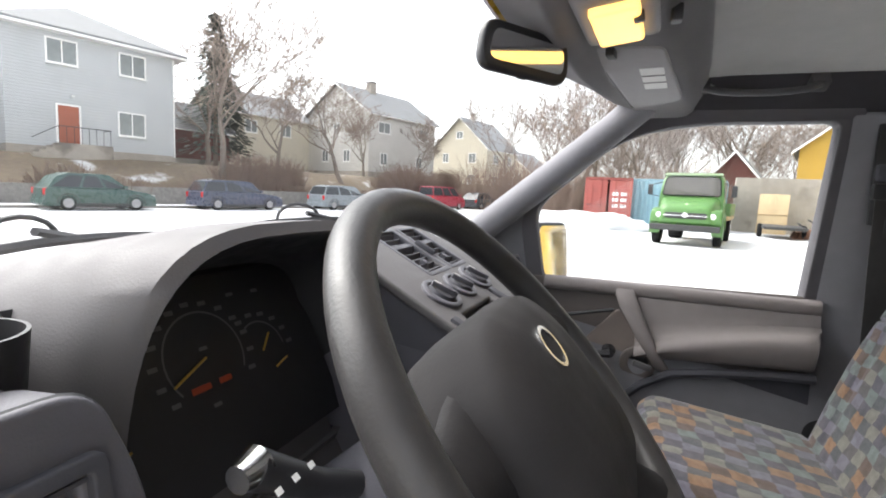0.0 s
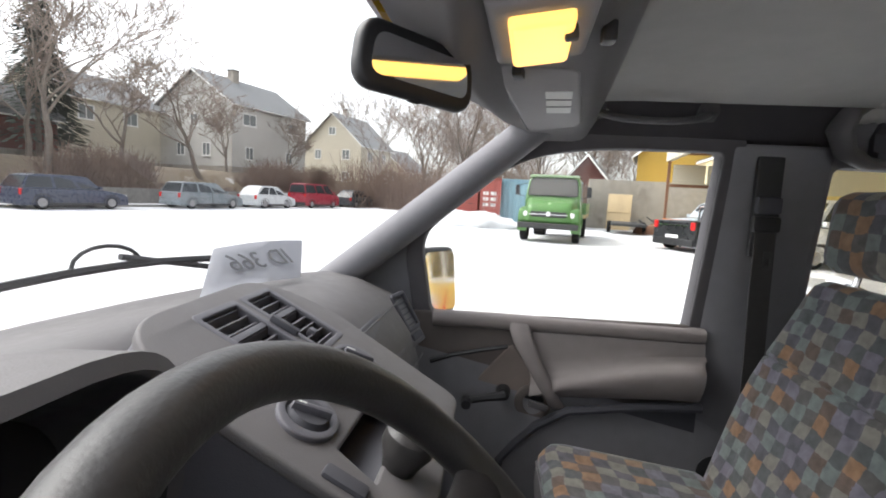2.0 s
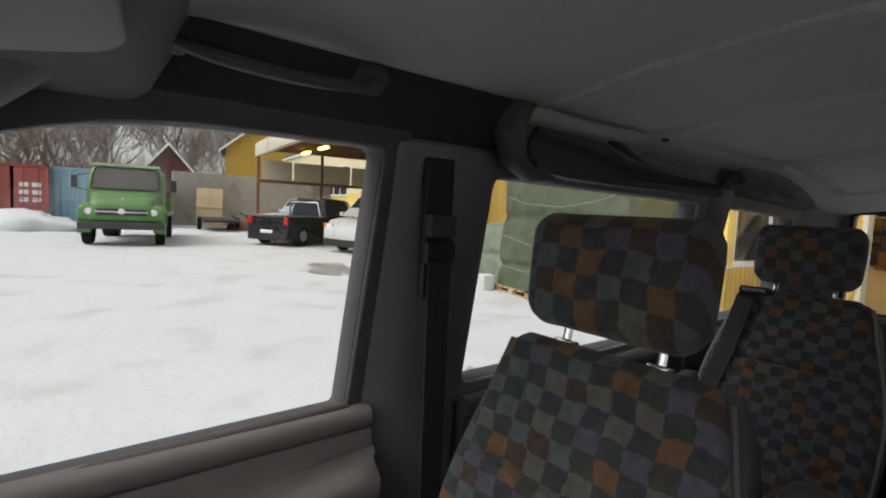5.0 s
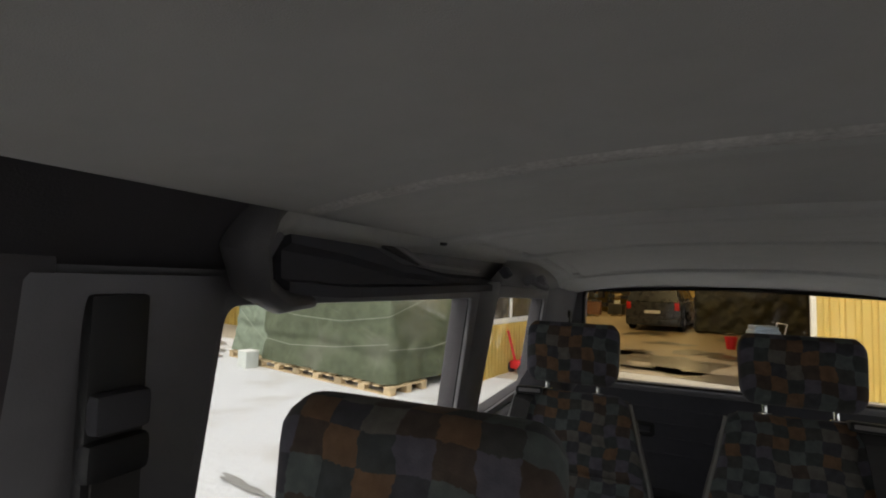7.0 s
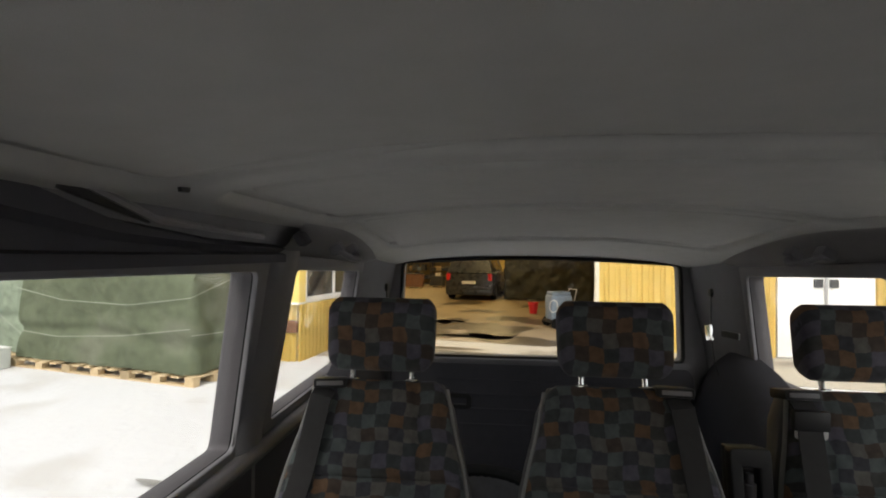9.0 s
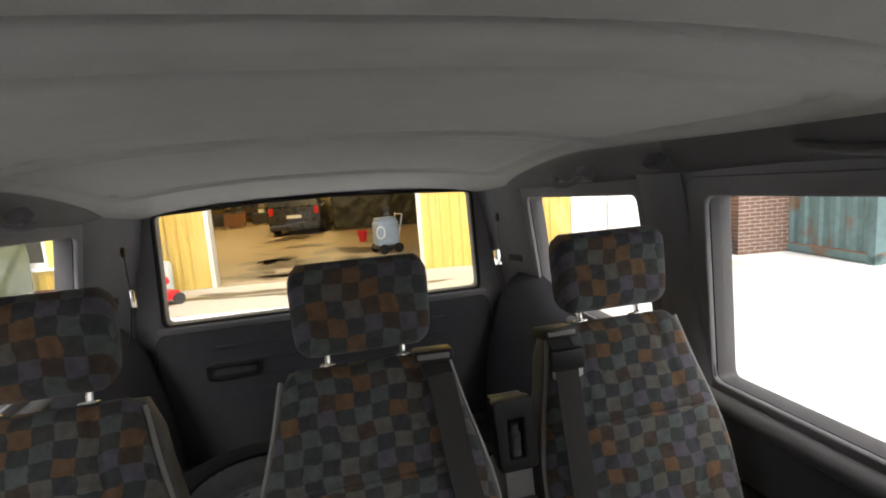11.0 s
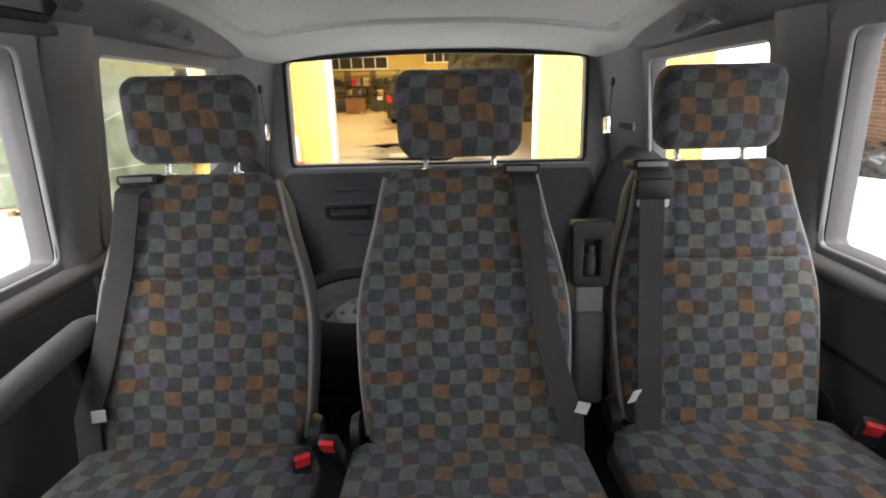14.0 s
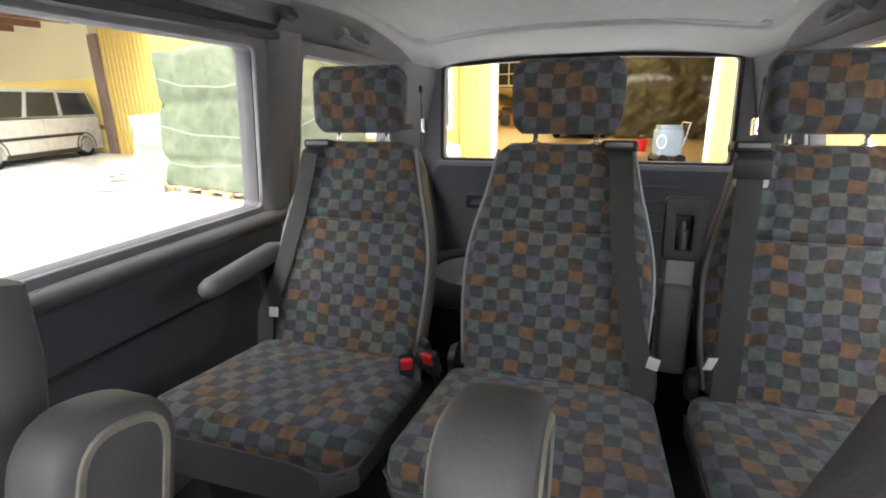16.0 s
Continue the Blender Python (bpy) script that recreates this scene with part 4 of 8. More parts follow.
# ---- lower side linings, arches, tailgate panel, spare wheels ----
for side in (1, -1):
    lin = tagged(part("side_lining", to_side(plate(round_poly([(-2.13, 0.56), (-0.06, 0.56), (-0.06, 1.105), (-2.13, 1.105)], 0.02), (), 0.03, 0.01), side, -0.02, (0.8, 1.0)), M["trim_dark"]), "dark grey plastic side lining below the windows", "side lining", kind="structure")
    part("ledge", tube([(side * 0.815, -0.05, 1.103), (side * 0.818, -0.6, 1.106), (side * 0.818, -1.1, 1.108), (side * 0.80, -2.09, 1.12)], 0.028, 12, flat=0.8), M["vinyl"], lin, "padded window ledge")
    part("crease", box(side * 0.805 - 0.006, side * 0.805 + 0.006, -1.1, -0.2, 0.955, 0.962, 0.002), M["black"], lin)
    arch = loft([[(side * (0.83 - d * math.sin(a)), y + 0.0, 0.56 + h * math.cos(a)) for a in np.linspace(0, math.pi / 2, 9)] for y, d, h in ((-2.18, 0.18, 0.62), (-2.0, 0.24, 0.70), (-1.75, 0.25, 0.64), (-1.45, 0.24, 0.50), (-1.25, 0.22, 0.30))], closed=False)
    bmesh.ops.solidify(arch, geom=arch.faces[:], thickness=0.012)
    tagged(part("arch_cover", arch, M["trim_dark"], smooth=60), "dark moulded wheel arch cover in the luggage space", "wheel arch", kind="structure")
    for y0, y1, nm in ((-0.052, 0.208, "trim"), (-1.135, -0.965, "trim")):
        pts = [[(side * (side_x(z) - dx), y, z) for y, dx in ((y0 + 0.012, 0.004), (y0 + 0.03, 0.02), ((y0 + y1) / 2, 0.026), (y1 - 0.03, 0.02), (y1 - 0.012, 0.004))] for z in np.linspace(0.6, 1.625, 14)]
        tagged(part(nm, loft(pts, closed=False), M["pillar"], smooth=60), "grey plastic pillar cover between van windows", "pillar trim", kind="structure")
tg = tagged(part("tailgate_lining", turned(plate(round_poly([(-0.70, 0.60), (0.70, 0.60), (0.66, 1.128), (-0.66, 1.128)], 0.05), (), 0.03, 0.01), Matrix(((1, 0, 0, 0), (0, 0, -1, -2.115), (0, 1, 0, 0), (0, 0, 0, 1)))), M["trim_dark"]), "dark grey moulded tailgate lining", "tailgate lining", kind="structure")
for z, w in ((1.06, 0.46), (0.995, 0.44), (0.93, 0.42), (0.86, 0.42)):
    part("rib", box(-w, w, -2.104, -2.094, z - 0.006, z + 0.006, 0.004), M["trim_dark"], tg)
part("pull_recess", turned(plate(round_poly([(-0.10, -0.03), (0.10, -0.03), (0.10, 0.03), (-0.10, 0.03)], 0.015), [round_poly([(-0.085, -0.018), (0.085, -0.018), (0.085, 0.018), (-0.085, 0.018)], 0.01)], 0.02, 0.004), Matrix(((1, 0, 0, 0.40), (0, 0, -1, -2.096), (0, 1, 0, 0.965), (0, 0, 0, 1)))), M["black"], tg)
for side in (1, -1):
    pts = [[(side * (side_x(z) - dx), y, z) for y, dx in ((-1.835 - max(0, 1.56 - z) * 0.17, -0.004), (-1.86 - max(0, 1.56 - z) * 0.14, 0.016), (-1.96 - max(0, 1.56 - z) * 0.05, 0.040), (-2.05, 0.065), (-2.125, 0.095), (-2.14, 0.09))] for z in np.linspace(0.9, 1.66, 12)]
    tagged(part("trim", loft(pts, closed=False), M["pillar"], smooth=60), "grey plastic rear corner pillar cover", "pillar trim", kind="structure")
ledge_w = tagged(part("rear_ledge", box(-0.66, 0.66, -2.135, -2.100, 1.132, 1.156, 0.008), M["pillar"]), "grey sill under the rear window", "sill", kind="structure")


def make_tyre_wheel(name, label, at, depth=0.20, R=0.30, silver=True):
    """A loose wheel lying on its side, its face up."""
    w = thing(name, label, "wheel", "loose wheels behind the rear seats", at)
    prof = [(0.185, 0.0), (0.25, -0.005), (0.285, 0.015), (R, 0.05)]
    part("tyre", lathe(prof + [(R, depth - 0.05), (0.285, depth - 0.015), (0.25, depth + 0.005), (0.185, depth), (0.18, depth - 0.04), (0.18, 0.04), (0.185, 0.0)], 48), M["rubber"], w)
    tread = bmesh.new()
    for k in range(72):
        a = 2 * math.pi * k / 72
        for z0, z1 in ((0.030, depth / 3 - 0.004), (depth / 3 + 0.004, depth * 2 / 3 - 0.004), (depth * 2 / 3 + 0.004, depth - 0.030)):
            turned_box = box(R - 0.004, R + 0.005, -0.0105, 0.0105, z0, z1)
            turned(turned_box, Matrix.Rotation(a + (0.03 if z0 > 0.06 else 0), 4, "Z"))
            me = bpy.data.meshes.new("t")
            turned_box.to_mesh(me)
            turned_box.free()
            tread.from_mesh(me)
            bpy.data.meshes.remove(me)
    part("tread", tread, M["rubber"], w, "worn tread blocks", smooth=None)
    part("rim", lathe([(0.0, depth - 0.09), (0.032, depth - 0.09), (0.034, depth - 0.05), (0.055, depth - 0.045), (0.09, depth - 0.05), (0.12, depth - 0.085), (0.165, depth - 0.075), (0.17, depth - 0.055), (0.18, depth - 0.02), (0.187, depth - 0.003), (0.190, depth - 0.003), (0.186, depth - 0.03), (0.178, depth - 0.11), (0.0, depth - 0.11)], 40), M["rim"] if silver else M["vinyl"], w, "steel rim darkened for shade")
    for k in range(9):
        a = 2 * math.pi * k / 9
        part("rim_hole", lathe([(0.0, 0.002), (0.022, 0.002), (0.022, -0.001), (0, -0.001)], 12), M["black"], w, at=Matrix.Rotation(a, 4, "Z") @ pose(0.128, 0, depth - 0.081, 0, 12, 0))
    for k in range(5):
        a = 2 * math.pi * k / 5
        part("bolt_hole", lathe([(0.0, 0.002), (0.008, 0.002), (0.008, -0.001), (0, -0.001)], 8), M["black"], w, at=Matrix.Rotation(a, 4, "Z") @ pose(0.065, 0, depth - 0.044, 0, 0, 0))
    return w


make_tyre_wheel("loose_wheel", "loose black tyre on a shade-darkened steel rim lying on its side", pose(0.255, -1.41, FL, 0, 0, 0), 0.165)
make_tyre_wheel("loose_wheel", "loose black tyre on a shade-darkened steel rim lying on its side", pose(0.250, -1.40, FL + 0.167, 0, 0, 20), 0.165)
make_tyre_wheel("loose_wheel", "loose wheel with a silver rim leaning behind the rear seats", pose(-0.355, -1.235, FL + 0.135, 24, 0, 40), 0.17)

# ---- front door lining on the passenger side, and a plain one on the driver side ----
for side in (1, -1):
    d = tagged(new("door_lining"), "grey-brown moulded front door lining with a winder and armrest", "door lining", kind="structure")
    X = 0.803
    d.matrix_basis = (SWING if side < 0 else Matrix()) @ pose(0, 0.185, 0.006)
    IN = lambda k: side * (X + 0.012 - k)
    outl = round_poly([(-0.005, 0.60), (0.92, 0.60), (0.90, 1.10), (0.80, 1.138), (0.02, 1.150)], 0.03)
    part("door_panel", to_side(plate(outl, (), 0.025, 0.008), side, -0.02, (0.9, 1.0)), M["door_low"], d)
    sill = loft([[(IN(k + 0.12 * max(y - 0.55, 0) ** 1.5), y, z) for k, z in ((-0.012, 1.152), (0.010, 1.151), (0.020, 1.146), (0.024, 1.136), (0.022, 1.122), (0.012, 1.112), (-0.012, 1.108))] for y in np.linspace(-0.004, 0.72, 24)])
    part("sill_rail", sill, M["door"], d, "rounded rail under the window", smooth=60)
    rings = []
    for y in (-0.006, -0.002, 0.01, 0.05, 0.10, 0.16, 0.22, 0.28, 0.33, 0.37, 0.40, 0.425, 0.445):
        fold = 1.072 - 0.11 * max(y, 0) ** 1.0 * (0.35 + 1.25 * max(y, 0) / 0.4)
        top = fold - 0.016 - 0.03 * max(y - 0.15, 0)
        low = 0.962 - 0.09 * max(y - 0.05, 0) ** 1.2
        out = (0.062 - 0.030 * (max(y, 0) / 0.42) ** 2) * min(1, (y + 0.012) / 0.02)
        rings.append([(IN(k), y, z) for k, z in ((-0.01, 1.118), (0.016, 1.112), (0.020, 1.09), (0.021, (fold + 1.08) / 2), (0.026, fold + 0.010), (0.036, fold), (0.6 * out + 0.018, (fold + top) / 2 + 0.001), (out + 0.010, top + 0.003), (out + 0.017, top - 0.006), (out + 0.018, top - 0.020), (out + 0.012, (top + low) / 2), (0.7 * out + 0.010, low + 0.010), (0.5 * out + 0.004, low), (-0.01, low - 0.006))])
    part("armrest", loft(rings), M["door"], d, "brown-grey moulded armrest", smooth=60)
    rings = []
    for y0, y1, z, k in ((0.512, 0.455, 1.140, 0.020), (0.508, 0.450, 1.115, 0.040), (0.494, 0.436, 1.080, 0.050), (0.472, 0.420, 1.045, 0.055), (0.444, 0.396, 1.000, 0.058), (0.414, 0.374, 0.955, 0.056), (0.392, 0.348, 0.915, 0.040), (0.375, 0.335, 0.900, 0.020)):
        rings.append([(IN(q), y, z) for q, y in ((k - 0.022, y0), (k - 0.005, y0 - 0.002), (k, y0 - 0.008), (k, y1 + 0.008), (k - 0.005, y1 + 0.002), (k - 0.022, y1))])
    part("pull_handle", loft(rings), M["door"], d, "moulded pull handle", smooth=50)
    dia = [(0.497, 1.066), (0.648, 0.890), (0.640, 0.800), (0.440, 0.800), (0.400, 0.940)]
    part("lower_insert", to_side(plate(round_poly(dia, [0.01, 0.03, 0.03, 0.03, 0.03]), (), 0.016, 0.005), side, -0.052, (0.9,)), M["insert"], d, "brown-grey inset panel")
    arcp = [(IN(0.034), y, z) for y, z in ((-0.004, 0.945), (0.10, 0.940), (0.22, 0.925), (0.34, 0.905), (0.42, 0.857), (0.48, 0.796), (0.515, 0.750), (0.53, 0.66))]
    part("pocket_edge", tube(arcp, 0.013, 8), M["trim_dark"], d, "dark edge of the door pocket")
    # pocket panel takes a dark colour for the shadow inside the pocket
    part("pocket_panel", to_side(plate([(-0.003, 0.606), (0.53, 0.606), (0.515, 0.750), (0.42, 0.857), (0.34, 0.900), (0.22, 0.920), (-0.003, 0.942)], (), 0.012), side, -0.046, (0.8,)), M["trim_dark"], d, "door pocket panel coloured dark for its shade")
    ring = [(0.432 + 0.046 * math.cos(a), 0.915 + 0.046 * math.sin(a)) for a in np.linspace(0, 2 * math.pi, 25)[:-1]]
    hollow = [(0.430 + 0.034 * math.cos(a), 0.915 + 0.034 * math.sin(a)) for a in np.linspace(0, 2 * math.pi, 25)[:-1]]
    rec = part("latch_recess", to_side(plate(ring, [hollow], 0.018, 0.005), side, -0.076, ()), M["door_low"], d, "round latch surround")
    part("latch_hollow", to_side(plate(hollow, (), 0.004), side, -0.070, ()), M["black"], rec, "black hollow")
    part("latch_lever", turned(box(-0.006, 0.006, -0.030, 0.022, -0.008, 0.010, 0.004), pose(IN(0.052), 0.425, 0.920, 14, 0, 0)), M["vinyl"], rec, "dark latch lever")
    win = part("winder", turned(lathe([(0, 0.03), (0.016, 0.03), (0.02, 0.0), (0, 0)], 14), pose(IN(0.038), 0.515, 0.948, 0, -90 * side, 0)), M["black"], d, "black window winder")
    part("winder_arm", tube([(IN(0.070), 0.512, 0.948), (IN(0.078), 0.56, 0.942), (IN(0.078), 0.612, 0.930)], [0.014, 0.011, 0.012], 8), M["black"], win)
    part("winder_knob", tube([(IN(0.078), 0.612, 0.930), (IN(0.112), 0.612, 0.930)], 0.013, 8), M["black"], win)
    part("upper_line", tube([(IN(0.030), y, z) for y, z in ((0.51, 1.070), (0.58, 1.055), (0.66, 1.035), (0.72, 1.012))], 0.006, 6), M["black"], d)
    # outside mirror
    m_ = thing("door_mirror", "yellow door mirror with a black-edged glass", "door mirror", "door mirrors", pose(side * 0.975, 0.912, 1.215, 0, 0, -36 * side) @ pose(0, 0, 0, -6, 0, 0) @ Matrix.Diagonal((0.84, 0.84, 0.90, 1)))
    part("housing", turned(box(-0.092, 0.092, -0.005, 0.085, -0.122, 0.112, 0.03, 4), Matrix.Identity(4)), M["black"], m_)
    part("cover", turned(box(-0.086, 0.086, 0.03, 0.095, -0.116, 0.106, 0.03, 4), Matrix.Identity(4)), M["yellow"], m_, "yellow painted cover")
    part("mirror_glass", turned(plate(round_poly([(-0.078, -0.106), (0.078, -0.106), (0.078, 0.097), (-0.078, 0.097)], 0.025), (), 0.004), pose(0, -0.008, 0, 90, 0, 0)), M["mirror"], m_, "mirror glass")
    part("bracket", tube([(-side * 0.05, 0.04, -0.09), (-side * 0.20, 0.06, -0.08)], 0.03, 8), M["black"], m_)
    if side < 0:
        m_.matrix_basis = SWING @ m_.matrix_basis

# belt on the passenger-side door pillar
fb = thing("front_belt", "black belt adjuster and webbing on a door pillar", "seat belt", at=pose(-0.045, 0.222, 0.085))
part("adjuster_rail", box(0.757, 0.775, -0.140, -0.080, 1.28, 1.52, 0.006), M["black"], fb)
part("adjuster", box(0.742, 0.768, -0.138, -0.082, 1.385, 1.425, 0.008), M["trim_dark"], fb)
part("adjuster_loop", box(0.745, 0.770, -0.142, -0.078, 1.34, 1.380, 0.010), M["black"], fb)
part("webbing", strap([(0.752, -0.11, 1.345), (0.757, -0.115, 1.2), (0.772, -0.13, 0.95), (0.78, -0.14, 0.7)], 0.024, (1, 0, 0)), M["belt"], fb)
part("tongue", turned(plate(round_poly([(-0.016, -0.03), (0.016, -0.03), (0.016, 0.03), (-0.016, 0.03)], 0.006), [round_poly([(-0.008, -0.018), (0.008, -0.018), (0.008, 0.006), (-0.008, 0.006)], 0.004)], 0.004), pose(0.745, -0.118, 1.275, 90, 0, 80) @ Matrix.Diagonal((0.6, 0.7, 1, 1))), M["iron"], fb, "steel belt tongue")

# ---- above the side door: dark cover and grab loop ----
cover = thing("door_track_cover", "dark moulded cover and loop above the side door", "trim cover", at=pose(-0.012, 0.065, 0.002))
rings = []
for y, zt, zb, x0 in ((-0.16, 1.722, 1.600, 0.700), (-0.30, 1.712, 1.592, 0.705), (-0.50, 1.665, 1.592, 0.712), (-0.75, 1.645, 1.594, 0.716), (-1.04, 1.640, 1.596, 0.718)):
    rings.append([(x0 + 0.03, y, zt), (x0, y, zt - 0.012), (x0 - 0.004, y, (zt + zb) / 2 + 0.01), (x0 + 0.014, y, (zt + zb) / 2), (x0 + 0.012, y, zb + 0.022), (x0 - 0.004, y, zb + 0.018), (x0 - 0.004, y, zb), (x0 + 0.03, y, zb)])
part("cover", loft(rings), M["trim_dark"], cover, smooth=40)
part("loop", tube([(0.705, -0.165, 1.712), (0.685, -0.11, 1.722), (0.675, -0.072, 1.700), (0.678, -0.062, 1.66), (0.688, -0.085, 1.615), (0.700, -0.14, 1.592), (0.71, -0.22, 1.588)], [0.018, 0.028, 0.034, 0.034, 0.030, 0.024, 0.012], 12, flat=0.7), M["vinyl"], cover, "grey moulded loop")
part("track_gap", tube([(0.692, -0.16, 1.735), (0.694, -0.30, 1.718), (0.70, -0.42, 1.685), (0.706, -0.55, 1.656)], [0.016, 0.014, 0.009, 0.003], 6), M["black"], cover)
part("loose_edge", tube([(0.680, -0.12, 1.742), (0.684, -0.30, 1.724), (0.692, -0.42, 1.692), (0.702, -0.56, 1.660), (0.706, -0.9, 1.650)], 0.006, 6), M["trim"], cover, "loose edge of the headliner")
# passenger-door stretch darker, rear stretches lighter: shading put into the trim colour
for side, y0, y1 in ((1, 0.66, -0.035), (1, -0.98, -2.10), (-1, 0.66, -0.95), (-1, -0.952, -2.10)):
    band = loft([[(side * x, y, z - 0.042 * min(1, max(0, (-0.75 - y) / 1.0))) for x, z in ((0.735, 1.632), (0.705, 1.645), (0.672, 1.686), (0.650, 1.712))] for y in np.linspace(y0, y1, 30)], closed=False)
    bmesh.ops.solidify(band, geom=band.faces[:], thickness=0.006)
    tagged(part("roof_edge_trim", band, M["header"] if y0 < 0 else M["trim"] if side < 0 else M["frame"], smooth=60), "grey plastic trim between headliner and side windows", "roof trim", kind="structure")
# grab handles and small fittings along the roof
def grab(x, y0, y1, z, m, side, label):
    g = thing("grab_handle", label, "grab handle", "roof grab handles")
    ys = np.linspace(y0, y1, 9)
    part("grip", tube([(x - side * 0.030 * math.sin(math.pi * i / 8) ** 0.5, y, z - 0.022 * math.sin(math.pi * i / 8) ** 0.5) for i, y in enumerate(ys)], 0.011, 10, flat=0.75), m, g)
    for y in (y0, y1):
        part("end_cap", turned(box(-0.02, 0.02, -0.02, 0.02, -0.014, 0.014, 0.008), pose(x + side * 0.008, y, z + 0.006, 0, 30 * side, 0)), m, g)
    return g


grab(0.648, 0.535, 0.29, 1.684, M["vinyl"], 1, "grey grab handle above the passenger door")
grab(-0.70, -0.35, -0.68, 1.668, M["vinyl"], -1, "grey grab handle above a side window")
for x, y in ((0.650, -1.30), (-0.650, -1.30)):
    grab(x, y + 0.07, y - 0.07, 1.628, M["pillar"], 1 if x > 0 else -1, "small grey coat handle above a rear window")
for x, y in ((0.62, -0.45), (0.60, -0.58), (-0.60, -0.58), (-0.61, -0.45)):
    hk = thing("roof_screw", "small dark screw hole in the headliner edge", "fitting", "roof screw holes")
    part("hole", lathe([(0, 0.0), (0.007, 0.0), (0.008, 0.006), (0, 0.006)], 10), M["black"], hk, at=pose(x, y, roof_z(x, y) - 0.008, 0, 0, 0))
for x, y in ((0.655, -0.95), (-0.655, -0.95)):
    ck = thing("coat_hook", "small dark plastic hook on the roof trim", "hook", "roof hooks")
    part("hook", turned(box(-0.012, 0.012, -0.022, 0.022, -0.018, 0.012, 0.006), pose(x, y, 1.655, 0, 35 if x > 0 else -35, 0)), M["trim_dark"], ck)
# ---- dashboard ----
dash = thing("dashboard", "grey moulded plastic van dashboard with vents and dials", "dashboard", at=pose(0, 0.218, 0.004))
secs = []
for x, prof in (
    (-0.80, [(0.94, 1.250), (0.82, 1.240), (0.76, 1.215), (0.745, 1.16), (0.74, 1.02)]),
    (-0.66, [(0.94, 1.275), (0.82, 1.262), (0.755, 1.245), (0.735, 1.18), (0.74, 1.02)]),
    (-0.575, [(0.94, 1.290), (0.82, 1.275), (0.755, 1.252), (0.735, 1.18), (0.74, 1.02)]),
    (-0.54, [(0.96, 1.295), (0.90, 1.280), (0.88, 1.22), (0.87, 1.15), (0.80, 1.02)]),
    (-0.16, [(0.96, 1.300), (0.92, 1.280), (0.90, 1.22), (0.88, 1.15), (0.80, 1.02)]),
    (0.10, [(0.96, 1.300), (0.93, 1.290), (0.88, 1.23), (0.86, 1.15), (0.80, 1.02)]),
    (0.17, [(0.96, 1.290), (0.90, 1.282), (0.80, 1.240), (0.735, 1.15), (0.72, 1.02)]),
    (0.36, [(0.96, 1.272), (0.88, 1.265), (0.785, 1.235), (0.725, 1.155), (0.70, 1.05)]),
    (0.58, [(0.96, 1.268), (0.88, 1.262), (0.775, 1.230), (0.715, 1.145), (0.69, 1.05)]),
    (0.70, [(0.96, 1.262), (0.88, 1.250), (0.785, 1.215), (0.735, 1.135), (0.71, 1.05)]),
    (0.765, [(0.96, 1.240), (0.88, 1.225), (0.82, 1.19), (0.79, 1.12), (0.77, 1.05)]),
):
    bow = 0.27 * (abs(x) / 0.765) ** 2.5
    secs.append([(x, 1.36 - bow, 1.19), (x, 1.28 - bow, 1.232), (x, 1.12 - bow * 0.45, 1.262 if abs(x) < 0.7 else 1.245), *[(x, y, z) for y, z in prof], (x, 0.86, 0.96), (x, 0.95, 0.70), (x, 1.36 - bow, 0.70)])
part("dash_body", loft(secs), M["dash_top"], dash, smooth=60)
# glove box lid, seam and side vent
lid = part("glove_lid", turned(plate(round_poly([(0.19, -0.045), (0.555, -0.045), (0.575, 0.055), (0.22, 0.055)], 0.01), (), 0.012, 0.004), Matrix.Translation((0, 0.742, 1.165)) @ Matrix.Rotation(radians(57), 4, "X")), M["dash"], dash, "glove box lid")
for z, y in ((1.10, 0.692), (1.218, 0.757)):
    part("seam", tube([(0.20, y, z), (0.40, y - 0.003, z - 0.002), (0.60, y - 0.006, z - 0.004)], 0.0025, 5), M["black"], dash)


def vent(at, w, h, n, m, parent, name="air_vent", tab=True, split=False):
    """Framed louvres in local x and y, facing +z."""
    v = part(name, turned(plate(round_poly([(-w / 2 - 0.006, -h / 2 - 0.006), (w / 2 + 0.006, -h / 2 - 0.006), (w / 2 + 0.006, h / 2 + 0.006), (-w / 2 - 0.006, h / 2 + 0.006)], 0.008), [round_poly([(-w / 2, -h / 2), (w / 2, -h / 2), (w / 2, h / 2), (-w / 2, h / 2)], 0.006)], 0.012, 0.002), at), m, parent)
    part("vent_shaft", turned(box(-w / 2, w / 2, -h / 2, h / 2, -0.05, -0.018), at), M["black"], v)
    for k in range(n):
        y = -h / 2 + h * (k + 0.5) / n
        part("louvre", turned(turned(box(-w / 2, w / 2, -0.0055, 0.0055, -0.0012, 0.0012), Matrix.Translation((0, y, -0.004)) @ Matrix.Rotation(radians(68), 4, "X")), at), m, v)
    if split:
        part("divider", turned(box(-w / 2, w / 2, -0.0045, 0.0045, -0.012, 0.004, 0.001), at @ Matrix.Translation((0, h * 0.125, 0))), m, v)
    for x in (-w / 6, w / 6):
        part("vane", turned(box(x - 0.0008, x + 0.0008, -h / 2, h / 2, -0.018, -0.010), at), M["trim_dark"], v)
    if tab:
        part("vent_tab", turned(box(-0.006, 0.006, -0.006, 0.006, -0.006, 0.006, 0.003), at @ Matrix.Translation((0, -h * 0.27, 0))), M["dash"], v)
    return v


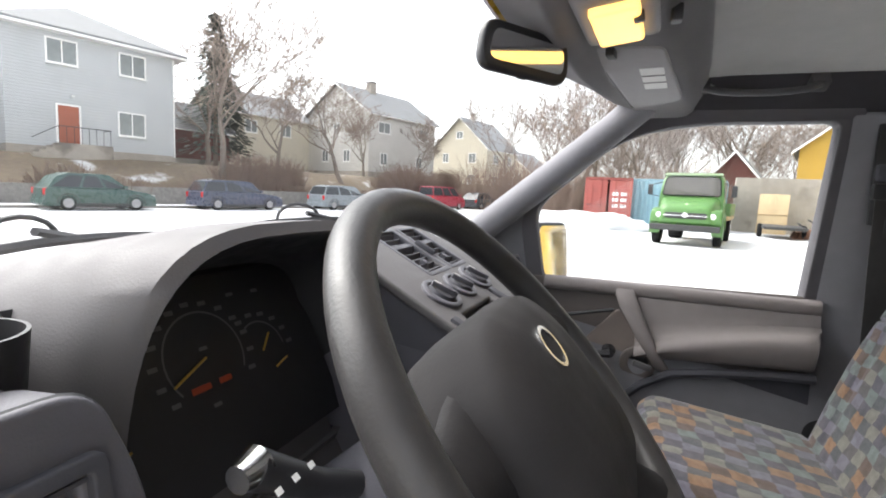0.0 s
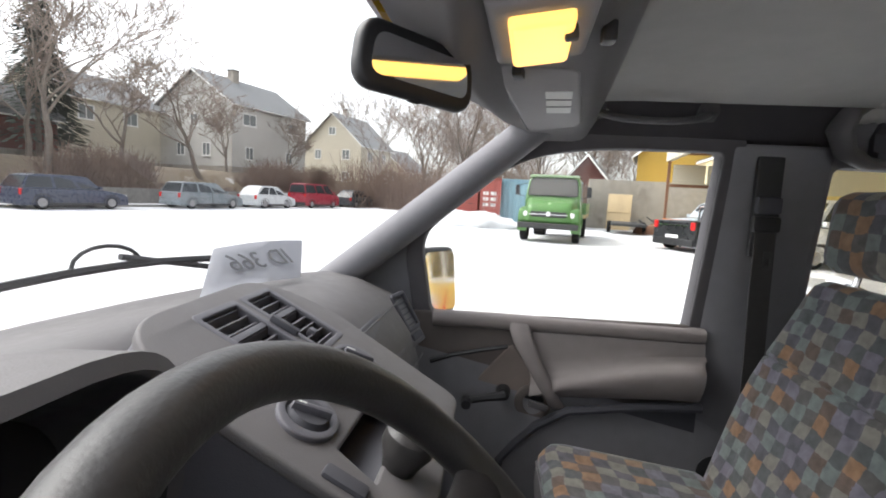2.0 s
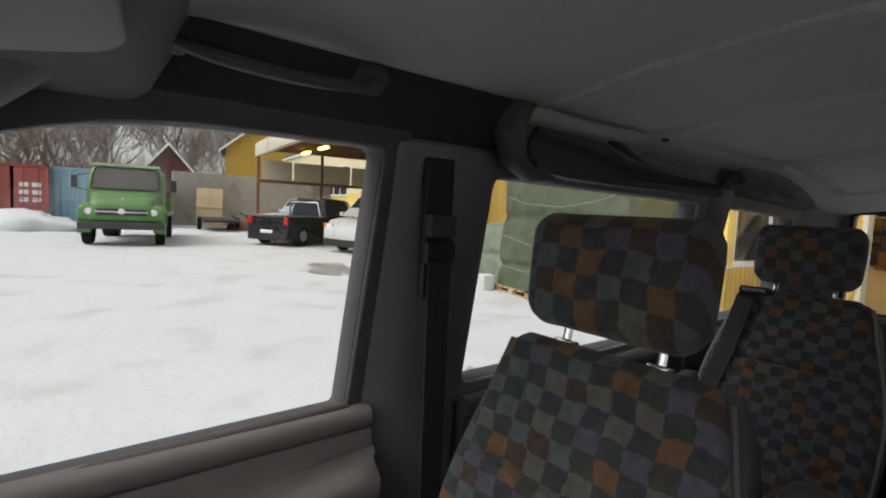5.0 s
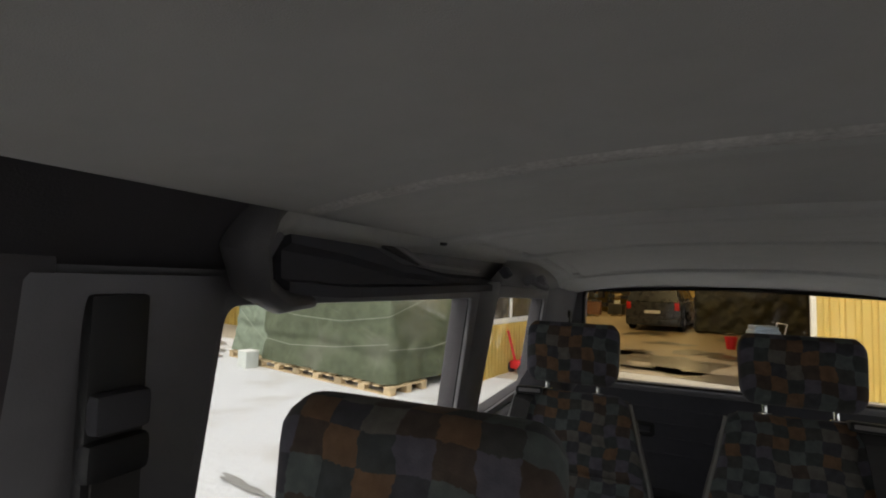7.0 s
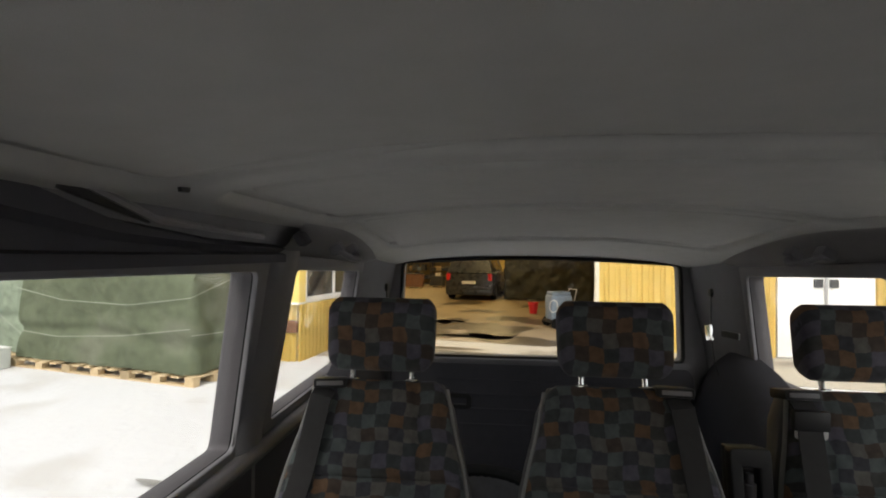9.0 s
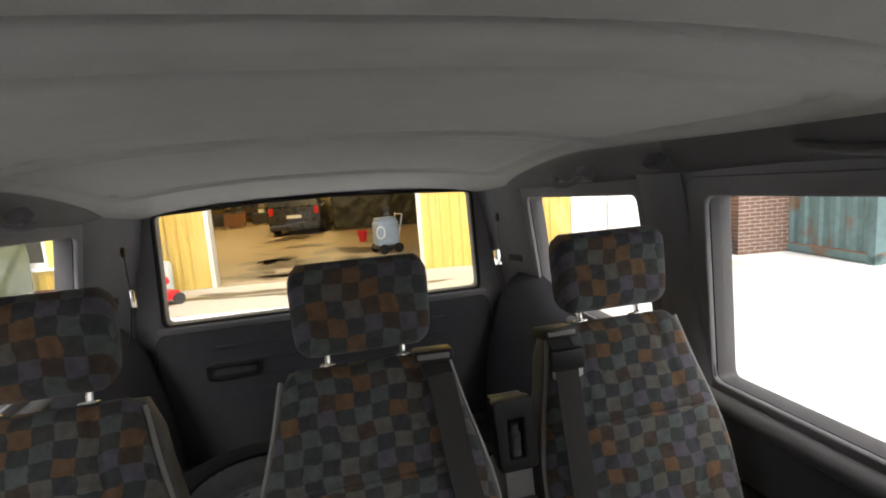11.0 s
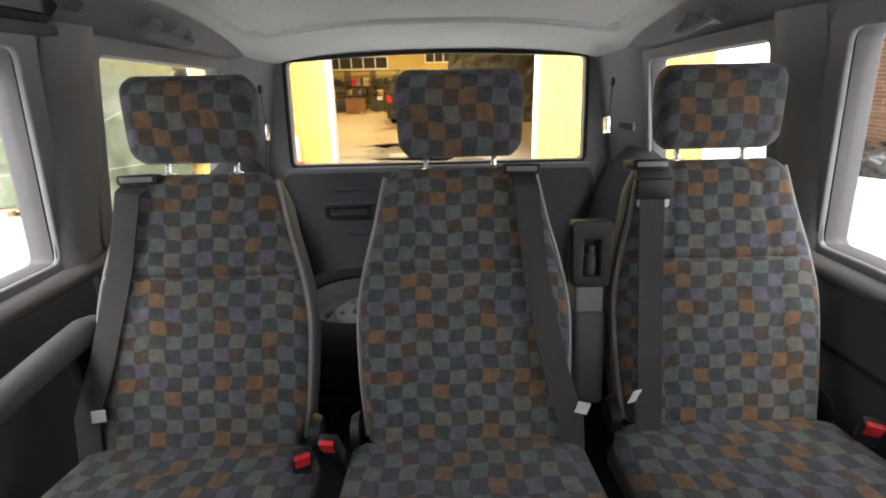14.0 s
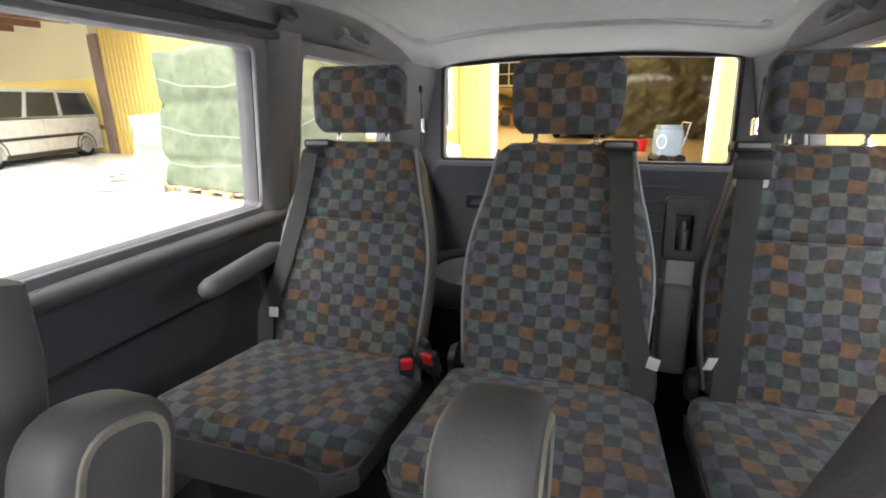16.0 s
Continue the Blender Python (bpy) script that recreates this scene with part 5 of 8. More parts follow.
# centre panel on its slope
PANEL = Matrix(((1, 0, 0, 0.0), (0, 0.887, -0.461, 0.742), (0, 0.461, 0.887, 1.261), (0, 0, 0, 1)))
outline = round_poly([(-0.125, 0.150), (0.140, 0.152), (0.192, 0.055), (0.150, -0.185), (-0.165, -0.185), (-0.160, 0.04)], [0.07, 0.07, 0.06, 0.02, 0.02, 0.08])
holes = [round_poly([(-0.050, 0.004), (0.034, 0.004), (0.044, 0.126), (-0.042, 0.126)], 0.010), round_poly([(0.054, 0.004), (0.128, 0.004), (0.128, 0.126), (0.060, 0.126)], 0.010), round_poly([(-0.128, -0.128), (0.020, -0.130), (0.034, -0.080), (-0.112, -0.076)], 0.004)]
cp = part("centre_panel", turned(plate(outline, holes, 0.014, 0.004), PANEL), M["dash_top"], dash, "sloping centre panel", smooth=50)
sk = loft([[PANEL @ Vector((x * k, y + dy, z)) for x, y in outline] for k, dy, z in ((1.0, 0, -0.004), (0.99, 0.005, -0.04), (0.98, 0.02, -0.14))], cap=False)
part("panel_skirt", sk, M["dash"], dash, smooth=60)
vent(PANEL @ pose(-0.004, 0.065, 0.002), 0.078, 0.116, 8, M["dash"], dash, split=True)
vent(PANEL @ pose(0.092, 0.065, 0.002), 0.068, 0.116, 8, M["dash"], dash, split=True)
thumb = part("thumb_wheel", turned(box(-0.004, 0.004, -0.02, 0.02, 0, 0.01, 0.003), PANEL @ pose(0.048, 0.06, 0.006)), M["trim_dark"], dash)
for x, r in ((-0.094, 0.026), (-0.012, 0.024), (0.074, 0.026)):
    bz = part("knob_bezel", turned(plate([(1.35 * r * math.cos(a), 1.15 * r * math.sin(a)) for a in np.linspace(0, 2 * math.pi, 29)[:-1]], [[(r * math.cos(a), r * math.sin(a)) for a in np.linspace(0, 2 * math.pi, 25)[:-1]]], 0.008, 0.002), PANEL @ pose(x, -0.038, 0.008)), M["dash"], dash)
    part("knob", turned(lathe([(0, 0.009), (r * 0.72, 0.009), (r * 0.82, 0.004), (r * 0.98, 0.0), (0, 0)], 24), PANEL @ pose(x, -0.038, 0.006)), M["trim_dark"], bz)
    part("knob_bar", turned(box(-0.004, 0.004, -r * 0.8, r * 0.8, 0.006, 0.016, 0.003), PANEL @ pose(x, -0.038, 0.006, 0, 0, 25)), M["dash"], bz)
    part("knob_mark", turned(box(-0.001, 0.001, r * 0.3, r * 0.75, 0.016, 0.0165), PANEL @ pose(x, -0.038, 0.006, 0, 0, 25)), M["white"], bz)
for x in (-0.050, 0.034):
    for k in range(4):
        part("scale_mark", turned(box(-0.010, -0.003 + 0.002 * k, 0, 0.0012, 0, 0.0004), PANEL @ pose(x, -0.052 + k * 0.006, 0.0075)), M["dial"], cp)
# radio slot, small buttons
part("radio_slot", turned(box(-0.131, 0.037, -0.134, -0.073, -0.06, -0.045), PANEL), M["black"], dash, "empty black radio slot")
for y in (-0.134, -0.073):
    part("slot_wall", turned(box(-0.131, 0.037, y - 0.003, y + 0.003, -0.05, -0.002), PANEL), M["black"], dash)
for x, y, w in ((-0.148, -0.100, 0.018), (0.066, -0.092, 0.022)):
    part("switch", turned(box(-w / 2, w / 2, -0.022, 0.022, 0.004, 0.012, 0.004), PANEL @ pose(x, y, 0)), M["trim_dark"], dash)
part("lower_console", loft([[(x, y, z) for x, y in round_poly([(-0.16 - k, 0.60 + k), (0.13 + k, 0.60 + k), (0.13 + k, 1.0), (-0.16 - k, 1.0)], 0.03)] for z, k in ((1.19, 0.0), (1.10, 0.02), (0.90, 0.03), (0.56, 0.03))]), M["dash"], dash)
# side vent by the passenger door
SV = Matrix.Translation((0.655, 0.742, 1.165)) @ Matrix.Rotation(radians(-10), 4, "Z") @ Matrix.Rotation(radians(58), 4, "X")
part("vent_pod", turned(box(-0.052, 0.052, -0.075, 0.065, -0.02, 0.006, 0.008), SV), M["dash"], dash)
vent(SV @ pose(0, 0.012, 0.008), 0.066, 0.085, 6, M["trim_dark"], dash, tab=False)
part("vent_slide", turned(box(-0.03, 0.03, -0.062, -0.045, 0.004, 0.012, 0.003), SV), M["trim_dark"], dash)
# instrument hood: an arch with a deep dark recess
arch_o, arch_i = [], []
HX, HW = -0.332, 0.185
for a in np.linspace(0, math.pi, 25):
    c, s = math.cos(a), math.sin(a)
    arch_o.append((HX + math.copysign(abs(c) ** 0.55, c) * HW, 1.165 + (abs(s) ** 0.6) * 0.192))
    arch_i.append((HX + math.copysign(abs(c) ** 0.55, c) * (HW - 0.012), 1.160 + (abs(s) ** 0.6) * 0.185))
low_o = [(HX - HW + 0.004, 1.08), (HX - HW + 0.03, 1.045), (HX + HW - 0.03, 1.045), (HX + HW - 0.004, 1.08)]
low_i = [(HX - HW + 0.018, 1.09), (HX - HW + 0.04, 1.060), (HX + HW - 0.04, 1.060), (HX + HW - 0.018, 1.09)]
ro, ri = arch_o + low_o, arch_i + low_i
lean = lambda z: 0.028 * (1.35 - z) / 0.19
rings = [
    [(HX + (x - HX) * 0.92, 0.885, 1.04 + (z - 1.04) * 0.86) for x, z in ri],
    [(x, 0.783 + lean(z), z) for x, z in ri],
    [(HX + (x - HX) * 1.012, 0.770 + lean(z), z + 0.004) for x, z in ri],
    [(x, 0.778 + lean(z), z + 0.003) for x, z in ro],
    [(HX + (x - HX) * 1.03, 0.845 + lean(z) * 0.5, z - 0.002) for x, z in ro],
    [(HX + (x - HX) * 1.14, 1.02, z - 0.035) for x, z in ro],
    [(HX + (x - HX) * 1.25, 1.22, z - 0.125) for x, z in ro],
]
hood_bm = loft(rings, cap=False)
for f in hood_bm.faces:
    f.material_index = 1 if f.calc_center_median().y < 0.86 and f.verts[0].index < 2 * len(ri) and all(v.index < 2 * len(ri) for v in f.verts) else 0
hood_bm.verts.index_update()
for f in hood_bm.faces:
    f.material_index = 1 if all(v.index < 2 * len(ri) for v in f.verts) else 0
part("instrument_hood", hood_bm, [M["dash_top"], M["black"]], dash, "arched hood over the instruments", smooth=60)
CL = Matrix(((1, 0, 0, -0.345), (0, 0.436, -0.90, 0.866), (0, 0.90, 0.436, 1.200), (0, 0, 0, 1)))
face = part("instrument_face", turned(box(-0.172, 0.172, -0.115, 0.10, -0.02, 0.0), CL), M["black"], dash, "black instrument face")


def arc(cx, cy, r, a0, a1, wd, n=26):
    pts = [(cx + r * math.cos(a), cy + r * math.sin(a)) for a in np.linspace(radians(a0), radians(a1), n)]
    return loft([[(x + dx * (x - cx) / r, y + dx * (y - cy) / r, 0.0012) for dx in (-wd / 2, wd / 2)] for x, y in pts], closed=False)


for cx, cy, r, a0, a1, nm in ((-0.012, 0.012, 0.050, 215, -28, 13), (0.068, -0.004, 0.036, 118, 0, 6), (-0.125, 0.02, 0.03, 160, 80, 4)):
    part("dial_arc", turned(arc(cx, cy, r, a0, a1, 0.0022), CL), M["dial"], face)
    for k in range(nm):
        a = radians(a0 + (a1 - a0) * k / (nm - 1))
        part("dial_figure", turned(box(-0.005, 0.005, -0.0024, 0.0024, 0.0006, 0.0012), CL @ pose(cx + (r + 0.012) * math.cos(a), cy + (r + 0.010) * math.sin(a), 0)), M["dial"], face)
for x0, y0, x1, y1 in ((-0.060, -0.006, -0.014, 0.012), (0.066, -0.004, 0.084, 0.014), (0.078, -0.028, 0.100, -0.022), (-0.15, -0.055, -0.118, -0.042)):
    part("needle", turned(tube([(x0, y0, 0.003), (x1, y1, 0.003)], 0.0014, 5), CL), M["needle"], face, "amber needle")
part("display", turned(box(-0.042, -0.018, -0.020, -0.0135, 0.0006, 0.0014), CL), M["orange_d"], face, "orange display digits as plain bars")
part("display", turned(box(-0.006, 0.010, -0.0195, -0.0135, 0.0006, 0.0014), CL), M["orange_d"], face)
for x, y in ((0.048, 0.072), (0.088, 0.070), (-0.012, 0.022), (-0.115, 0.0), (-0.018, -0.038)):
    part("telltale", turned(box(x - 0.005, x + 0.005, y - 0.002, y + 0.002, 0.0006, 0.0012), CL), M["dial"], face)
# left vent pod and cup holder
LV = Matrix.Translation((-0.664, 0.742, 1.196)) @ Matrix.Rotation(radians(84), 4, "X")
pod = round_poly([(-0.105, -0.10), (0.138, -0.10), (0.118, 0.02), (0.098, 0.078), (-0.105, 0.078)], [0.01, 0.01, 0.02, 0.022, 0.02])
part("vent_pod", turned(plate(pod, [round_poly([(-0.086, -0.074), (0.090, -0.074), (0.090, 0.038), (-0.086, 0.038)], 0.006)], 0.05, 0.004), LV @ pose(0, 0, -0.014)), M["dash"], dash, smooth=50)
part("pod_gap", turned(tube([(x * 1.02, y + 0.002, 0.0) for x, y in pod], 0.003, 6, cyclic=True), LV @ pose(0, 0, 0.004)), M["black"], dash)
vent(LV @ pose(0.002, -0.018, 0.012), 0.180, 0.115, 7, M["trim_dark"], dash)
cup = thing("cup_holder", "black plastic cup holder standing on the dashboard", "cup holder", at=pose(-0.585, 1.060, 1.236))
part("cup", lathe([(0.0, 0.0), (0.038, 0.0), (0.043, 0.06), (0.0435, 0.066), (0.041, 0.066), (0.036, 0.006), (0.0, 0.006)], 32), M["black"], cup)

# ---- steering wheel and column ----
WM = Matrix.Translation((-0.357, 0.742, 1.242)) @ Matrix.Rotation(math.pi / 2 - 0.75, 4, "X")
wheel = thing("steering_wheel", "worn dark leather steering wheel with a padded hub", "steering wheel", at=WM)
part("rim", tube([(0.195 * math.cos(a), 0.195 * math.sin(a), 0) for a in np.linspace(0, 2 * math.pi, 65)[:-1]], 0.0165, 14, cyclic=True), M["leather"], wheel, smooth=80)
hub_out = round_poly([(-0.128, 0.022), (-0.075, 0.080), (0.075, 0.080), (0.128, 0.022), (0.105, -0.105), (-0.105, -0.105)], 0.05)
part("hub_pad", loft([[(x * k, y * k, z) for x, y in hub_out] for k, z in ((0.96, -0.055), (1.0, -0.03), (1.0, -0.005), (0.97, 0.012), (0.88, 0.024), (0.6, 0.031), (0.2, 0.034))]), M["hub"], wheel, "padded grey hub", smooth=70)
seam_pts = [(x * 0.86, y * 0.80 + 0.008, 0.024) for x, y in round_poly([(-0.085, 0.060), (0.085, 0.060), (0.055, -0.040), (-0.055, -0.040)], 0.045)]
part("hub_seam", tube(seam_pts, 0.002, 5, cyclic=True), M["black"], wheel)
for a0, w in ((4, 0.040), (176, 0.040), (-58, 0.034), (-122, 0.034)):
    a = radians(a0)
    ring = [(math.cos(b), math.sin(b)) for b in np.linspace(0, 2 * math.pi, 15)[:-1]]
    part("spoke", loft([[(r * math.cos(a) - w * k * u * math.sin(a), r * math.sin(a) + w * k * u * math.cos(a), z + 0.013 * v) for u, v in ring] for r, k, z in ((0.08, 1.2, -0.010), (0.12, 0.95, -0.012), (0.155, 0.66, -0.009), (0.178, 0.62, -0.004), (0.193, 0.85, 0))]), M["hub"], wheel, smooth=80)
part("badge", turned(plate([(0.019 * math.cos(a), 0.019 * math.sin(a)) for a in np.linspace(0, 2 * math.pi, 33)[:-1]], [[(0.0155 * math.cos(a), 0.0155 * math.sin(a)) for a in np.linspace(0, 2 * math.pi, 33)[:-1]]], 0.004), pose(0, 0.022, 0.033)), M["chrome"], wheel, "plain chrome ring badge")
part("column", tube([(0, 0, -0.04), (0, -0.01, -0.12), (0, -0.015, -0.30)], [0.055, 0.062, 0.07], 20), M["dash"], wheel, "grey steering column shroud")
for sx, tip, lb in ((-1, (-0.132, 0.088, -0.150), "black indicator stalk with a pale end"), (1, (0.165, 0.035, -0.075), "black wiper stalk with white symbols")):
    st = part("stalk", tube([(sx * 0.045, tip[1] * 0.3, tip[2] - 0.01), (sx * 0.09, tip[1] * 0.6, tip[2] - 0.005), (tip[0], tip[1], tip[2])], [0.011, 0.012, 0.015], 12), M["black"], wheel, lb)
    part("stalk_end", tube([(tip[0] - sx * 0.004, tip[1], tip[2]), (tip[0] + sx * 0.016, tip[1], tip[2])], [0.0155, 0.010], 12), M["chrome"] if sx < 0 else M["black"], st)
    for k in range(3):
        part("symbol", turned(box(-0.003, 0.003, -0.0025, 0.0025, 0, 0.0006), pose(sx * (0.10 + 0.018 * k), tip[1] * 0.7 + 0.004, tip[2] + 0.012)), M["white"], st)
gl = thing("gear_lever", "black ball-topped gear lever rising from the console", "gear lever", at=pose(0.023, 0.254, 0.002))
part("knob", lathe([(0.0, -0.030), (0.014, -0.030), (0.020, -0.010), (0.027, 0.005), (0.026, 0.018), (0.016, 0.028), (0.0, 0.031)], 24), M["leather"], gl, at=pose(-0.105, 0.573, 1.222, 20, 0, 0))
part("lever", tube([(-0.105, 0.582, 1.20), (-0.09, 0.62, 1.12), (-0.06, 0.68, 1.0)], 0.008, 8), M["black"], gl)
part("gaiter", loft([[(-0.10 + r * math.cos(a), 0.60 + dy + r * math.sin(a), z) for a in np.linspace(0, 2 * math.pi, 15)[:-1]] for r, dy, z in ((0.012, 0.0, 1.185), (0.02, 0.008, 1.16), (0.018, 0.016, 1.145), (0.03, 0.02, 1.12), (0.028, 0.03, 1.10), (0.05, 0.04, 1.06))]), M["leather"], gl, "creased leather gaiter")

# ---- paper behind the windscreen ----
pp = thing("paper_sign", "white paper with printed text standing behind the windscreen", "paper sign")
c0, c1, c2, c3 = Vector((0.230, 1.235, 1.284)), Vector((0.480, 1.160, 1.284)), Vector((0.600, 1.205, 1.352)), Vector((0.355, 1.285, 1.352))
bm = bmesh.new()
grid = [[c0.lerp(c1, u).lerp(c3.lerp(c2, u), v) + Vector((0, 0, 0.006 * math.sin(math.pi * u))) for u in np.linspace(0, 1, 9)] for v in np.linspace(0, 1, 6)]
loft(grid, closed=False, bm=bm)
bmesh.ops.solidify(bm, geom=bm.faces[:], thickness=0.0006)
part("sheet", bm, M["paper"], pp)
ex = (c1 - c0).normalized()
ey = (c3 - c0).normalized()
ez = ex.cross(ey).normalized()
ey = ez.cross(ex)
mid = (c0 + c1 + c2 + c3) / 4
text_mesh("ID 366", 0.062, M["ink"], "printed_text", pp, Matrix((( -ex.x, ey.x, -ez.x, mid.x), (-ex.y, ey.y, -ez.y, mid.y), (-ex.z, ey.z, -ez.z, mid.z + 0.004), (0, 0, 0, 1))) @ pose(0, 0, -0.006))

# ---- wipers outside ----
for x0, x1, yb in ((-0.62, 0.02, 1.54), (-0.02, 0.62, 1.52)):
    wp = thing("wiper", "black windscreen wiper lying at the foot of the glass", "wiper", "windscreen wipers")
    on = lambda x, y, h: (x, screen_y(x, y) + 0.010, WS(y) + h)
    part("blade", tube([on(x0 + (x1 - x0) * t, yb - 0.035 * math.sin(math.pi * t) - 0.03 * t, 0.022) for t in np.linspace(0, 1, 9)], 0.008, 6), M["black"], wp)
    part("arm", tube([on(x1 - 0.05, yb + 0.01, 0.022), on((x0 + x1) / 2, yb - 0.055, 0.036)], 0.007, 6), M["black"], wp)
    part("hose", tube([Vector(on((x0 + x1) / 2 + 0.06 * math.cos(a) - 0.02, yb - 0.05, 0.026)) + Vector((0, 0, 0.035 * math.sin(a))) for a in np.linspace(0, math.pi, 9)], 0.004, 6), M["black"], wp)

# ---- overhead: lamp, visor, mirror ----
LAMP = pose(0.012, 0.718, 1.655, -7, 0, -4)
lamp = thing("dome_lamp", "lit amber roof lamp in a grey housing", "roof lamp")
part("housing", turned(box(-0.105, 0.095, -0.055, 0.052, -0.008, 0.02, 0.010, 3), LAMP), M["header"], lamp, smooth=60)
part("lens", turned(box(-0.070, 0.070, -0.032, 0.032, -0.020, -0.004, 0.012, 4), LAMP), M["dome"], lamp, "glowing amber lens", smooth=60)
part("lamp_switch", turned(box(-0.038, -0.024, -0.036, -0.022, -0.025, -0.010, 0.003), LAMP), M["black"], lamp, "black lamp switch")
part("visor_clip", turned(box(-0.010, 0.012, -0.008, 0.008, -0.020, 0.004, 0.004), pose(0.046, 0.640, 1.672)), M["black"], lamp, "black clip")
visor = thing("sun_visor", "grey sun visor with a white label folded to the roof", "sun visor", at=pose(0.385, 0.680, 1.656, 0, 4.6, 0))
part("board", plate(round_poly([(-0.190, 0.086), (0.228, 0.004), (0.165, -0.092), (-0.175, -0.030)], [0.016, 0.03, 0.035, 0.016]), (), 0.018, 0.007), M["header"], visor, smooth=60)
# black tube paints the shadow gap at the visor's front edge
part("edge_gap", tube([(-0.192, 0.090, -0.004), (0.02, 0.050, -0.004), (0.222, 0.010, -0.004)], 0.0045, 6), M["black"], visor, "black strip for the shadow gap along the visor")
LABEL = pose(-0.012, -0.027, -0.0095, 0, 0, -7)
lab = part("label", turned(box(-0.068, 0.068, -0.022, 0.022, -0.0010, 0.0), LABEL), M["white"], visor, "white printed label")
for x in (-0.023, 0.022):
    part("label_line", turned(box(x - 0.003, x + 0.003, -0.022, 0.022, -0.0016, -0.0010), LABEL), M["dial"], lab)
part("clip", turned(box(-0.014, 0.014, -0.008, 0.008, -0.016, 0.004, 0.005), pose(-0.178, 0.052, -0.006, 0, 0, -12)), M["black"], visor, "black clip")
part("clip_pin", tube([(-0.178, 0.052, -0.012), (-0.150, 0.046, -0.012)], 0.004, 6), M["black"], visor)
hd = []
for x in np.linspace(-0.715, 0.715, 45):
    a = abs(x)
    yf, zh = 0.812 - 0.185 * a * a, 1.664 - 0.072 * max(a - 0.2, 0) - 0.9 * max(a - 0.63, 0) ** 2
    yb, zf = 0.650 - 0.13 * a, 1.636 + 0.030 * a * a
    prof = [(0.900 - 0.19 * (a / 0.74) ** 2.2, 1.672), (yf + 0.015, zf + 0.012), (yf, zf), (yf - 0.012, zf - 0.003), (yf - 0.030, (zf + zh) / 2 - 0.002), (yf - 0.050, zh - 0.001), ((yf + yb) / 2, zh), (yb + 0.02, zh + 0.001), (yb, zh + 0.005), (yb - 0.014, zh + 0.016), (yb - 0.035, zh + 0.045), (yb - 0.05, max(zh + 0.05, 1.712))]
    hd.append([(x, y, z) for y, z in prof])
hd = loft(hd, closed=False)
bmesh.ops.solidify(hd, geom=hd.faces[:], thickness=0.006)
tagged(part("header_trim", hd, M["header"], smooth=75), "light grey moulded trim above the windscreen", "roof trim", kind="structure")
mir = thing("rear_view_mirror", "black-framed rear-view mirror on the windscreen", "mirror", at=look((0.034, 0.851, 1.616), (0.684, 1.611, 1.616)) @ pose(0, 0, 0, 0, 0, -3) @ Matrix.Diagonal((0.87, 0.97, 1, 1)))
part("frame", turned(plate(round_poly([(-0.092, -0.031), (0.092, -0.029), (0.086, 0.030), (-0.086, 0.030)], 0.022), (), 0.020, 0.008), pose(0, 0, 0)), M["black"], mir, smooth=60)
part("mirror_glass", turned(plate(round_poly([(-0.083, -0.023), (0.083, -0.021), (0.077, 0.023), (-0.077, 0.023)], 0.018), (), 0.003), pose(0, 0, 0.0105)), M["mirror"], mir, "mirror glass")
part("shell", turned(box(-0.050, 0.050, -0.022, 0.022, -0.032, -0.006, 0.012, 3), Matrix.Identity(4)), M["header"], mir, "grey back of the mirror", smooth=60)
part("stem", tube([(0, 0.01, -0.02), (0.0, 0.02, -0.04), (0.0, 0.035, -0.05)], 0.010, 8), M["black"], mir)
part("dip_lever", box(-0.012, 0.008, -0.040, -0.027, -0.004, 0.004, 0.003), M["black"], mir)
# ---- the site: the street runs askew to the van ----
YARD = Matrix.Translation((-0.73, 0.50, 0)) @ Matrix.Rotation(radians(-6.6), 4, "Z") @ Matrix.Translation((0.73, -0.50, 0))
SITE = radians(-16.6)
U, N = Vector((math.cos(SITE), math.sin(SITE), 0)), Vector((-math.sin(SITE), math.cos(SITE), 0))
KERB = YARD @ Vector((10.0, 24.2, 0))


def site(x, y, z=0.0, turn=0.0):
    """A pose at (x, y), turned with the site."""
    return YARD @ pose(x, y, z, 0, 0, -10.0 + turn)


def rise(x, y):
    """Height of the ground: flat yard and road, a garden slope behind the street wall."""
    d = (Vector((x, y, 0)) - KERB).dot(N)
    t = min(max((d - 3.2) / 6.0, 0), 1)
    return 2.6 * t * t * (3 - 2 * t)


bm = bmesh.new()
gx = [-900, -400, -200, -100, -60] + list(np.linspace(-40, 90, 66)) + [120, 200, 400, 900]
gy = [-900, -400, -200, -100, -60] + list(np.linspace(-40, 60, 66)) + [90, 150, 300, 900]
loft([[(x, y, rise(x, y)) for x in gx] for y in gy], closed=False, bm=bm)
for f in bm.faces:
    c = f.calc_center_median()
    f.material_index = 1 if (c - KERB).dot(N) > 3.0 and c.y < 160 else 0
tagged(part("ground", bm, [M["snow"], M["earth"]], smooth=60), "trodden snow covering a flat yard and gardens", "snow ground", kind="structure")


def site_strip(d0, d1, z, s0=-120, s1=160, thick=0.02):
    bm = box(s0, s1, d0, d1, z - thick, z, 0)
    return turned(bm, Matrix.Translation(KERB) @ Matrix.Rotation(SITE, 4, "Z"))


tagged(part("road", site_strip(-9.0, 1.0, 0.008), M["road"]), "street under grey-white packed snow", "road", kind="structure")
tagged(part("pavement", site_strip(1.15, 3.0, 0.12, thick=0.14), M["snow"]), "raised snowy pavement along the street", "pavement", kind="structure")
tagged(part("kerb", site_strip(1.0, 1.15, 0.125, thick=0.15), M["stone"]), "grey stone kerb of the street", "kerb", kind="structure")
tagged(part("street_wall", site_strip(3.0, 3.4, 1.0, -60, 60, 1.1), M["stone"]), "low rough stone garden wall along the street", "garden wall", kind="structure")


